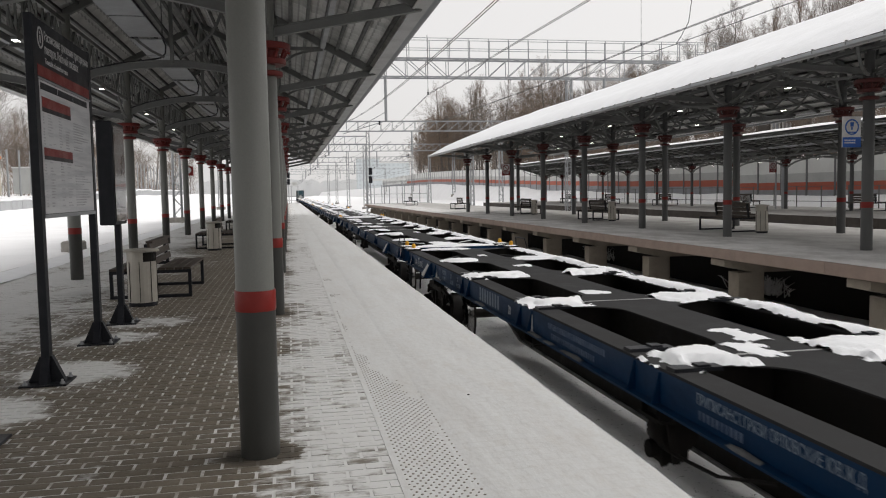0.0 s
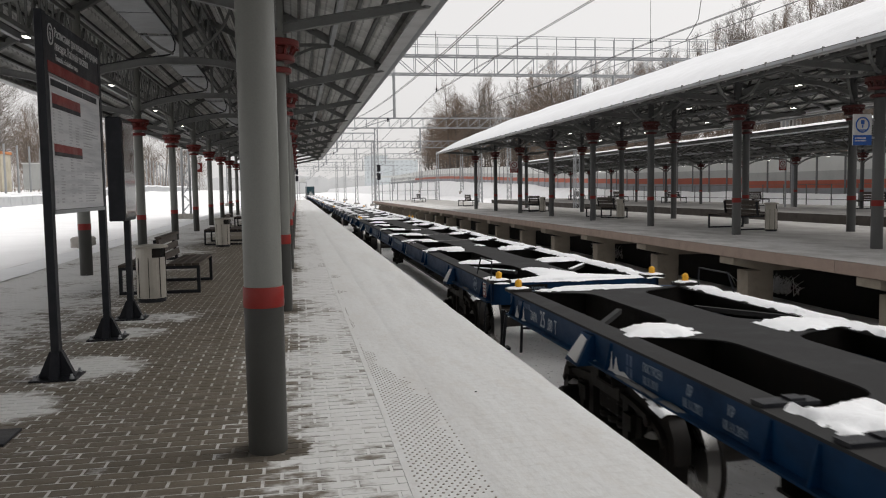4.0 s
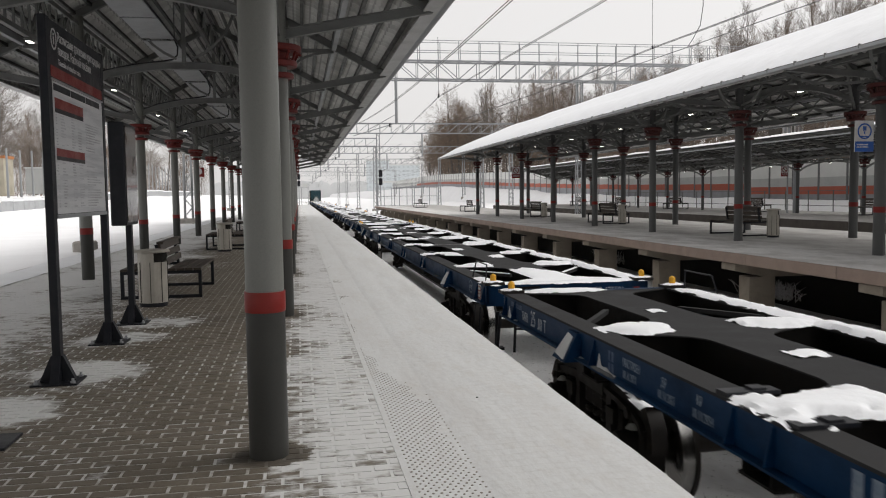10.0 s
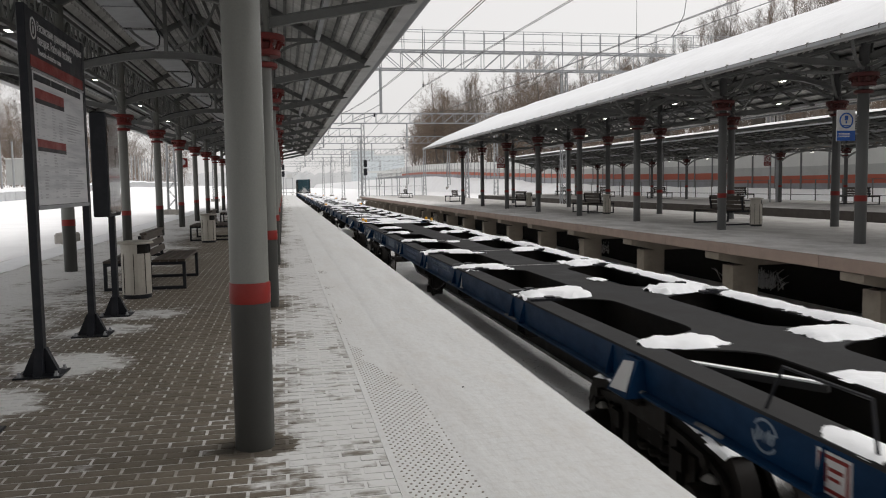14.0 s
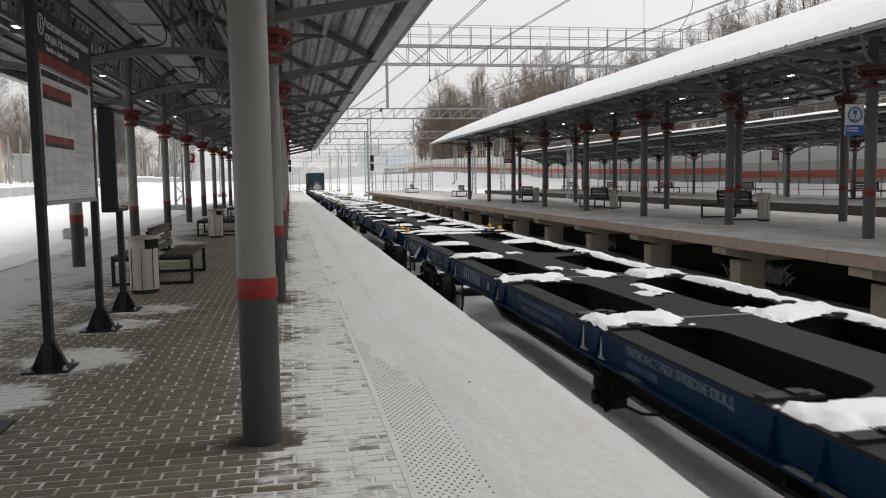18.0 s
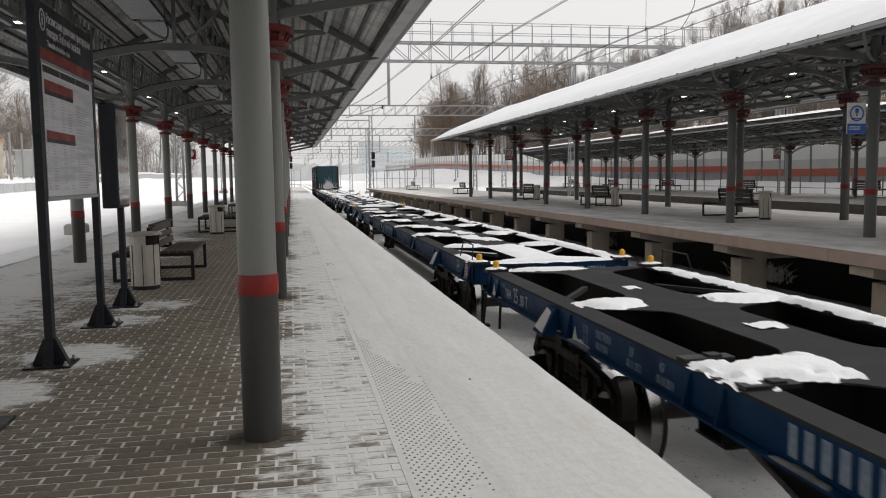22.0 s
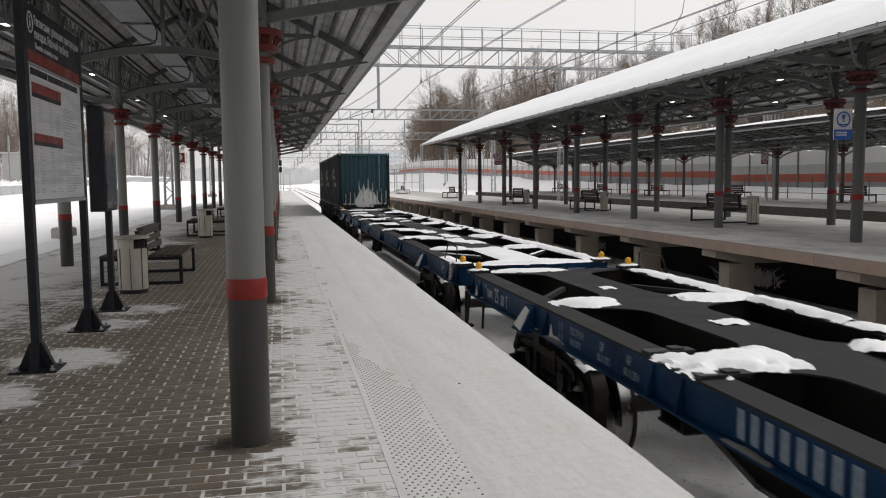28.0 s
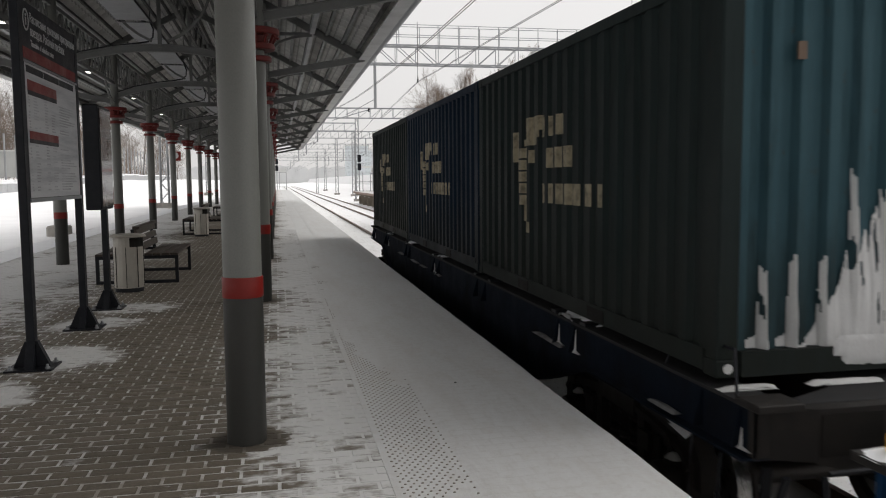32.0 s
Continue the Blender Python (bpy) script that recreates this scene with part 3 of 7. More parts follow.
def canopy(xc, z, a, e, ys, y0, y1, slope, label, fine, snow, single=False, z_eave=4.12):
    """A gabled canopy on two rows of columns (or one), over a platform at height z."""
    c = thing("platform_canopy", label, "canopy", "canopies of the station", (xc, 0, z))
    top = z_eave + 0.06 + e * slope

    def rz(d):
        return roof_z(abs(d), e, slope, z_eave)

    def members(name, make):
        me = make.mesh(name, TRUSS)
        for y in ys:
            part(name, me, TRUSS, c, at=(0, y, 0))

    def arc(p, q, sag, n=6):
        out = []
        for i in range(n + 1):
            t = i / n
            out.append((p[0] + (q[0] - p[0]) * t + sag[0] * 4 * t * (1 - t), p[1] + (q[1] - p[1]) * t + sag[1] * 4 * t * (1 - t),
                        p[2] + (q[2] - p[2]) * t + sag[2] * 4 * t * (1 - t)))
        return out

    for s in (-1, 1):
        b = a if not single else 0.0
        # bracket beam: an I section that rises towards the eave
        g = G()
        p, q = (s * (b + 0.08), 0, 3.74 if not single else 3.02), (s * e, 0, z_eave)
        g.sweep([p, q], [(-0.05, -0.066), (0.05, -0.066), (0.05, -0.054), (0.006, -0.054), (0.006, 0.054), (0.05, 0.054), (0.05, 0.066), (-0.05, 0.066), (-0.05, 0.054), (-0.006, 0.054), (-0.006, -0.054), (-0.05, -0.054)], (0, 0, 1))
        members("bracket_beam", g)
        g = G().bar((s * e, 0, rz(e) - 0.07), (0, 0, rz(0) - 0.07), 0.10, 0.14)
        members("rafter", g)
        n = b + (1.0 if not single else 1.7)
        if not single:
            members("tie", G().bar((s * b, 0, rz(n) - 0.16), (s * n, 0, rz(n) - 0.16), 0.07, 0.07))
        members("curved_brace", G().ribbon(arc((s * (b + 0.08), 0, 4.12 if not single else 2.72), (s * n, 0, rz(n) - 0.18), (-s * 0.12, 0, 0.10)), 0.05, 0.05, (0, 1, 0)))
        if not single:
            members("inner_brace", G().ribbon(arc((s * 0.15, 0, 4.36), (s * 1.05, 0, rz(1.05) - 0.16), (s * 0.16, 0, -0.14)), 0.05, 0.05, (0, 1, 0)))
        for d in ((n, 0.35 * n) if not single else (n, 0.8)):
            part("purlin", G().box(s * d - 0.045, s * d + 0.045, y0, y1, rz(d) - 0.16, rz(d) - 0.04), TRUSS if d != n else GALV, c)
    if single:
        g = G().ribbon(arc((0, 0.06, 2.45), (0, 2.2, 2.93), (0, -0.16, 0.10), 8), 0.08, 0.08).ribbon(arc((0, -0.06, 2.45), (0, -2.2, 2.93), (0, 0.16, 0.10), 8), 0.08, 0.08)
        members("knee_brace", g)
        rows = (0.0,)
    else:
        # cambered tie between the two rows
        g = G()
        chord = [(-a, 0, 3.86), (-a * 0.72, 0, 4.05), (-a * 0.4, 0, 4.18), (-a * 0.15, 0, 4.23), (a * 0.15, 0, 4.23), (a * 0.4, 0, 4.18), (a * 0.72, 0, 4.05), (a, 0, 3.86)]
        prof = [(-0.055, -0.072), (0.055, -0.072), (0.055, -0.058), (0.006, -0.058), (0.006, 0.058), (0.055, 0.058), (0.055, 0.072), (-0.055, 0.072), (-0.055, 0.058), (-0.006, 0.058), (-0.006, -0.058), (-0.055, -0.058)]
        g.sweep(chord, prof, (0, 0, 1))
        members("cambered_tie", g)
        members("king_post", G().bar((0, 0, 4.24), (0, 0, top - 0.12), 0.07, 0.07, (0, 1, 0)))
        rows = (-a, a)
        members("knee_brace", G().ribbon(arc((-a, 0.1, 3.72), (-a, 1.1, 4.16), (0, 0.12, -0.08)), 0.05, 0.05))
        members("knee_brace", G().ribbon(arc((-a, -0.1, 3.72), (-a, -1.1, 4.16), (0, -0.12, -0.08)), 0.05, 0.05))
        members("knee_brace", G().ribbon(arc((a, 0.1, 3.72), (a, 1.1, 4.16), (0, 0.12, -0.08)), 0.05, 0.05))
        members("knee_brace", G().ribbon(arc((a, -0.1, 3.72), (a, -1.1, 4.16), (0, -0.12, -0.08)), 0.05, 0.05))
    # branching struts from the capitals, and rafters between the columns
    if not fine:
        for x in rows:
            for s in (-1, 1):
                for q in (-1, 1):
                    reach = 1.45 if not single else 2.3
                    d = x + s * reach
                    members("branch_strut", G().ribbon(arc((x + s * 0.09, q * 0.09, 3.66 if not single else 2.95), (d, q * 1.45, rz(d) - 0.17), (s * 0.14, q * 0.14, -0.16)), 0.055, 0.055))
                d = x + s * 0.95
                part("lattice_chord", G().box(d - 0.03, d + 0.03, y0 + 0.1, y1 - 0.1, rz(d) - 0.46, rz(d) - 0.40), TRUSS, c)
                g = G()
                step = (ys[1] - ys[0]) / 8
                for k in range(8):
                    za, zb = (rz(d) - 0.43, rz(d) - 0.1) if k % 2 else (rz(d) - 0.1, rz(d) - 0.43)
                    g.bar((d, k * step, za), (d, (k + 1) * step, zb), 0.04, 0.04, (1, 0, 0))
                me = g.mesh("lattice_web", TRUSS)
                for y in ys[:-1]:
                    part("lattice_web", me, None, c, at=(0, y, 0))
        for f in (0.25, 0.5, 0.75):
            for s in (-1, 1):
                me = G().bar((s * e, 0, rz(e) - 0.06), (0, 0, rz(0) - 0.06), 0.07, 0.10).mesh("rafter", TRUSS)
                for y in ys[:-1]:
                    part("rafter", me, None, c, at=(0, y + f * (ys[1] - ys[0]), 0))
    # lattice girders along the rows
    lo, hi = (4.20, rz(a) - 0.25) if not single else (2.96, rz(0) - 0.12)
    for x in rows:
        part("girder_chord", G().box(x - 0.04, x + 0.04, y0, y1, lo - 0.04, lo + 0.04), TRUSS, c)
        part("girder_chord", G().box(x - 0.04, x + 0.04, y0, y1, hi - 0.04, hi + 0.04), TRUSS, c)
        step = (ys[1] - ys[0]) / 8
        g = G()
        for k in range(4):
            g.bar((0, (2 * k) * step + 0.05, lo), (0, (2 * k + 1) * step, hi), 0.045, 0.045, (1, 0, 0)).bar((0, (2 * k + 1) * step, hi), (0, (2 * k + 2) * step - 0.05, lo), 0.045, 0.045, (1, 0, 0))
        for k in range(16 if fine else 8):
            yk = k * step * (0.5 if fine else 1.0) + 0.05
            g.bar((0, yk, lo), (0, yk, hi), 0.035, 0.035, (1, 0, 0))
        me = g.mesh("girder_lattice", TRUSS)
        for y in ys[:-1]:
            part("girder_lattice", me, TRUSS, c, at=(x, y, 0))
    if not single:
        g = G()
        for k in range(4):
            g.bar((0, (2 * k) * step + 0.05, top - 0.75), (0, (2 * k + 1) * step, top - 0.16), 0.045, 0.045, (1, 0, 0)).bar((0, (2 * k + 1) * step, top - 0.16), (0, (2 * k + 2) * step - 0.05, top - 0.75), 0.045, 0.045, (1, 0, 0))
        me = g.mesh("girder_lattice", TRUSS)
        for y in ys[:-1]:
            part("girder_lattice", me, TRUSS, c, at=(0, y, 0))
        for z in (top - 0.75, top - 0.13):
            part("girder_chord", G().box(-0.04, 0.04, y0, y1, z - 0.04, z + 0.04), TRUSS, c)
    # battens and roof sheets
    count = 13 if fine else 10
    for s in (-1, 1):
        for k in range(count):
            d = e * (k + 0.5) / count
            part("batten", G().box(s * d - 0.03, s * d + 0.03, y0 + 0.05, y1 - 0.05, rz(d) - 0.055, rz(d) + 0.008), SLEEVE, c, "dark roof batten")
        if fine:
            per = 0.30
            ny = int((y1 - y0) / (per / 4))
            sheet = G().grid(count * 2, ny, lambda i, j: (s * (e + 0.10) * (i / (2 * count)), y0 + j * per / 4,
                                                         rz((e + 0.1) * i / (2 * count)) + 0.03 + (0, 0.035, 0.05, 0.035)[j % 4] - (0.035 if i % 2 else 0)))
        else:
            sheet = G().grid(count, 40, lambda i, j: (s * (e + 0.10) * i / count, y0 + (y1 - y0) * j / 40, rz((e + 0.1) * i / count) + 0.03))
        part("roof_sheet", sheet, SHEET, c, "grey metal roof sheet")
        x = s * (e + 0.11)
        part("soffit_board", G().box(min(s * (e - 0.12), s * (e + 0.09)), max(s * (e - 0.12), s * (e + 0.09)), y0, y1, z_eave - 0.045, z_eave - 0.025), PALE, c, "pale soffit board")
        if snow:
            x = s * (e + 0.30)
            part("gutter", G().box(x - 0.06, x + 0.06, y0, y1, z_eave - 0.105, z_eave - 0.045), GALV, c, "thin metal gutter")
            clip = G().box(-0.066, 0.066, 0.0, 0.025, z_eave - 0.09, z_eave - 0.01).mesh("gutter_clip", TRUSS)
            for q in range(int((y1 - y0) / 0.9) if s < 0 and not single else 0):
                part("gutter_clip", clip, None, c, at=(x, y0 + 0.5 + 0.9 * q, 0))
        else:
            part("eave_board", G().box(x - 0.02, x + 0.02, y0, y1, z_eave - 0.02, z_eave + 0.13), GALV, c, "pale eave board")
            gut = G()
            prof = [(math.cos(math.pi * (1 + k / 8)) * 0.075, math.sin(math.pi * (1 + k / 8)) * 0.075) for k in range(9)]
            gut.grid(8, 1, lambda i, j: (x + s * 0.10 + prof[i][0], y0 + (y1 - y0) * j, z_eave + 0.10 + prof[i][1]))
            gut.grid(8, 1, lambda i, j: (x + s * 0.10 + prof[8 - i][0] * 0.9, y0 + (y1 - y0) * j, z_eave + 0.102 + prof[8 - i][1] * 0.9))
            part("gutter", gut, GALV, c, "galvanised gutter")
        if snow:
            n = int((y1 - y0) / 0.5)
            deep = snow

            def lay(i, j):
                d = (e + 0.34) * i / 14
                y = y0 + (y1 - y0) * j / n
                edge_in = min(1.0, (14 - i) / 3.0) ** 0.5
                end_in = min(1.0, j / 2.5, (n - j) / 2.5) ** 0.5
                lift = deep * edge_in * end_in * (1 + 0.25 * noise.noise((d * 1.3 + xc, y * 0.35, 6))) if i < 14 else -0.0
                return (s * (d + 0.035 * noise.noise((y * 1.7, 3.3, xc)) * (i > 12)), y, rz(d) + 0.05 + lift)
            part("roof_snow", G().grid(14, n, lay), SNOW, c, "thick snow on the roof", smooth=True)
    part("ridge_cap", G().bar((0, y0, top + 0.06), (0, y1, top + 0.06), 0.3, 0.02), SHEET, c)
    for y in (y0, y1):
        part("gable_board", G().bar((-e, y, rz(e)), (0, y, top), 0.03, 0.18).bar((e, y, rz(e)), (0, y, top), 0.03, 0.18), GALV, c)
    return c


OUR_YS = [FIRST + BAY * i for i in range(-1, 11)]
canopy(-2.19, 0.0, 1.97, 4.03, OUR_YS, -7.0, 66.9, 0.52, "grey steel platform canopy with a gabled metal roof", True, 0)
near_col = column_meshes(5.15, 0.116)
for x in ROW:
    for y in OUR_YS:
        column(x, y, 0, near_col, "light grey steel column with a red band and red capital", "columns of the paved platform")

FAR_YS = [14.97 + 5.50 * i for i in range(-2, 8)]
canopy(13.76, FAR_Z, 1.78, 4.02, FAR_YS, 1.0, 54.3, 0.41, "grey steel canopy under a thick layer of snow", False, 0.19, z_eave=3.86)
far_col = column_meshes(4.7, 0.116, light=False)
for x in (11.98, 15.54):
    for y in FAR_YS:
        column(x, y, FAR_Z, far_col, "dark grey steel column with a red band and red capital", "columns of the middle platform")

THIRD_YS = [14.88 + 5.73 * i for i in range(0, 14)]
canopy(29.3, FAR_Z, 0.0, 3.8, THIRD_YS, 12.8, 91, -0.20, "long grey steel canopy with two raised wings and a snowy roof", False, 0.34, single=True, z_eave=4.06)
third_col = column_meshes(3.34, 0.10, light=False, drop=0.60)
for y in THIRD_YS:
    column(29.3, y, FAR_Z, third_col, "slim dark grey steel column with a red capital", "columns of the distant platform")


# ---- the middle and the distant platform ----
def raised_platform(name, x0, x1, y0, y1, label, fascia, low):
    p = thing(name, label, "platform", kind="structure")
    n = int((y1 - y0) / 3.0)
    for i in range(n):
        a = y0 + (y1 - y0) * i / n
        b = y0 + (y1 - y0) * (i + 1) / n
        part("deck_slab", G().box(x0 + 0.12, x1 - 0.12, a, b - 0.01, -0.05, FAR_Z - 0.012), CONCRETE, p)
        part("fascia_panel", G().box(x0, x0 + 0.118, a, b - 0.012, low, FAR_Z), fascia, p, "concrete edge panel")
    part("snow_cover", G().grid(16, n * 2, lambda i, j: (x0 + 0.02 + (x1 - x0 - 0.04) * i / 16, y0 + (y1 - y0) * j / (2 * n), FAR_Z + 0.006 + 0.01 * noise.noise((i * 0.8, j * 0.8, x0)))),
         MIDDLE_SNOW, p, "thin trodden snow", smooth=True)
    beam = G().box(x0 + 2.52, x0 + 2.59, y0, y1, -0.40, -0.05)
    part("edge_beam", beam, CONCRETE, p)
    bracket = G().hexa([(0.06, -0.3, -0.2), (0.8, -0.3, -0.36), (0.8, 0.3, -0.36), (0.06, 0.3, -0.2), (0.06, -0.3, -0.052), (0.8, -0.3, -0.052), (0.8, 0.3, -0.052), (0.06, 0.3, -0.052)])
    bracket = bracket.box(0.8, 2.5, -0.3, 0.3, -0.36, -0.052).mesh("pier_head", TAN)
    post = G().box(0.46, 1.1, -0.22, 0.22, -1.5, -0.362).mesh("pier", TAN)
    y = 2.9
    while y < y1 - 1:
        part("pier_head", bracket, None, p, "concrete bracket", at=(x0, y, 0))
        part("pier", post, None, p, "concrete pier", at=(x0, y, 0))
        y += 4.64
    # added near-black sheet that stands in for the shade under the deck
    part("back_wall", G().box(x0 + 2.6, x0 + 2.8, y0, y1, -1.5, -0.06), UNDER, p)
    return p


MIDDLE_SNOW = Mat("thin_trodden_snow", (0.64, 0.63, 0.62), 0.75)
MIDDLE_SNOW.over(MIDDLE_SNOW.ramp(MIDDLE_SNOW.noise(1.1, 5, 0.7, (1, 0.6, 1), True), 0.42, 0.66, 0, 0.6), (0.2, 0.19, 0.175))
MIDDLE_SNOW.over(MIDDLE_SNOW.ramp(MIDDLE_SNOW.noise(0.12, 4, 0.7, (1, 1, 1), True), 0.5, 0.75, 0, 0.4), (0.3, 0.29, 0.27))
across = MIDDLE_SNOW.node("SeparateXYZ")
MIDDLE_SNOW.link(MIDDLE_SNOW.coord((1, 1, 1), True), across.inputs[0])
bare = MIDDLE_SNOW.math("ADD", across.outputs["X"], MIDDLE_SNOW.math("MULTIPLY", MIDDLE_SNOW.noise(0.8, 5, 0.7, (1, 0.5, 1), True), 3.0))
MIDDLE_SNOW.over(MIDDLE_SNOW.ramp(bare, 12.8, 14.8, 0, 0.48), (0.17, 0.155, 0.135))
MIDDLE_SNOW = MIDDLE_SNOW.m
raised_platform("platform_middle", FAR_EDGE, 17.9, -14, 103, "raised concrete platform with a pinkish edge, thinly snowed", FASCIA, -0.03)
# edge panel deepened and darkened, painting the shade under the deck as well
raised_platform("platform_distant", 23.2, 33.0, -2, 95, "distant raised concrete platform, its edge painted dark for shade", DARK_CONCRETE, -0.36)


# frosted brush in the dark behind the piers
rnd = random.Random(19)
for bx, by, wide in ((11.8, 18.6, 0.7), (11.8, 29.5, 0.7)):
    g = G()
    for i in range(150):
        p = Vector((bx + rnd.uniform(-0.25, 0.25), by + rnd.gauss(0, 0.7) * wide, -1.12))
        q = p + Vector((rnd.gauss(0, 0.12), rnd.gauss(0, 0.16), rnd.uniform(0.12, 0.46)))
        g.tube(p, q, 0.012, 0.005, 4, False)
        for _ in range(2):
            m = p + (q - p) * rnd.uniform(0.4, 0.9)
            g.tube(m, m + Vector((rnd.gauss(0, 0.08), rnd.gauss(0, 0.10), rnd.uniform(0.02, 0.14))), 0.009, 0.004, 3, False)
    tagged(part("frosted_shrub", g, CAKED), "low frosted shrub in the dark under the platform", "shrub", "frosted shrubs")


# ---- lettering ----
def letters(text, size, mat, name="lettering", wide=1.0):
    """Words as a thin mesh in the x, y plane, starting at the origin."""
    cu = bpy.data.curves.new(name, "FONT")
    cu.body, cu.size, cu.extrude, cu.resolution_u = text, size, 0.0015, 2
    ob = bpy.data.objects.new(name, cu)
    scene.collection.objects.link(ob)
    me = bpy.data.meshes.new_from_object(ob.evaluated_get(bpy.context.evaluated_depsgraph_get()))
    bpy.data.objects.remove(ob)
    me.name = name
    me.transform(Matrix.Diagonal((wide, 1, 1, 1)))
    me.materials.clear()
    me.materials.append(mat)
    return me


def dashes(rows, width, tall, mat, gap=0.5, seed=1, words=(0.5, 1.4), name="lettering_bar"):
    """Lines of plain bars in the x, y plane, downwards from the origin."""
    rnd, g = random.Random(seed), G()
    for r in range(rows):
        x, y = 0.0, -r * tall * (1 + gap)
        while x < width:
            w = min(width - x, tall * rnd.uniform(*words))
            g.box(x, x + w, y - tall, y, 0, 0.002)
            x += w + tall * 0.35
    return g


# the plane of writing turned onto a side that faces -x (reading towards -y) and onto an end that faces -y
ON_SIDE = Matrix(((0, 0, -1, 0), (-1, 0, 0, 0), (0, 1, 0, 0), (0, 0, 0, 1)))
ON_END = Matrix(((1, 0, 0, 0), (0, 0, -1, 0), (0, 1, 0, 0), (0, 0, 0, 1)))


def snow_lump(x0, x1, y0, y1, tall, seed, ragged=0.35, step=0.06, over=None):
    """A drift with an uneven outline on a flat top at z = 0."""
    nx, ny = max(3, int((x1 - x0) / step)), max(3, int((y1 - y0) / step))
    g = G()
    cx, cy, rx, ry = (x0 + x1) / 2, (y0 + y1) / 2, (x1 - x0) / 2, (y1 - y0) / 2
    pts = {}

    def h(i, j):
        x, y = x0 + (x1 - x0) * i / nx, y0 + (y1 - y0) * j / ny
        u, v = (x - cx) / rx, (y - cy) / ry
        d = max(abs(u), abs(v)) * 0.35 + 0.65 * math.hypot(u, v)
        n = noise.noise((x * 3.7 + seed * 7.3, y * 2.6 - seed * 3.1, seed)) + 0.5 * noise.noise((x * 11 + seed, y * 7, seed * 2.0)) + 0.3 * noise.noise((x * 27, y * 17 + seed, seed))
        k = 0.95 - d + ragged * n
        if over is not None:
            if not over(x, y):
                return -0.2
            if not (over(x - 0.05, y) and over(x + 0.05, y) and over(x, y - 0.05) and over(x, y + 0.05)):
                k = min(k, 0.10)
        return k

    for j in range(ny + 1):
        for i in range(nx + 1):
            k = h(i, j)
            pts[i, j] = k
    index = {}
    for j in range(ny):
        for i in range(nx):
            ks = [(i, j), (i + 1, j), (i + 1, j + 1), (i, j + 1)]
            if max(pts[q] for q in ks) <= 0.0:
                continue
            ids = []
            for q in ks:
                if q not in index:
                    index[q] = len(g.v)
                    k = pts[q]
                    g.v.append((x0 + (x1 - x0) * q[0] / nx, y0 + (y1 - y0) * q[1] / ny, -0.004 if k <= 0 else tall * min(1, k * 2.2) ** 0.6))
                ids.append(index[q])
            g.f.append(tuple(ids))
    return g


# ---- the train ----
WAGON = 25.69          # over the couplers
SPEED = 8.513
MEET, MEET_AT = 7.41, 28.5   # where one meeting of two wagons is, and when


def spine_outline(half, mounts):
    out = []
    y = -half
    while y <= half + 1e-6:
        near = min(abs(y - m) for m in mounts)
        end = 0.75 * math.exp(-((half - abs(y)) / 0.28) ** 2)
        out.append((y, min(1.03, 0.32 + 0.95 * math.exp(-(near / 0.30) ** 2) + end)))
        y += 0.1
    return out


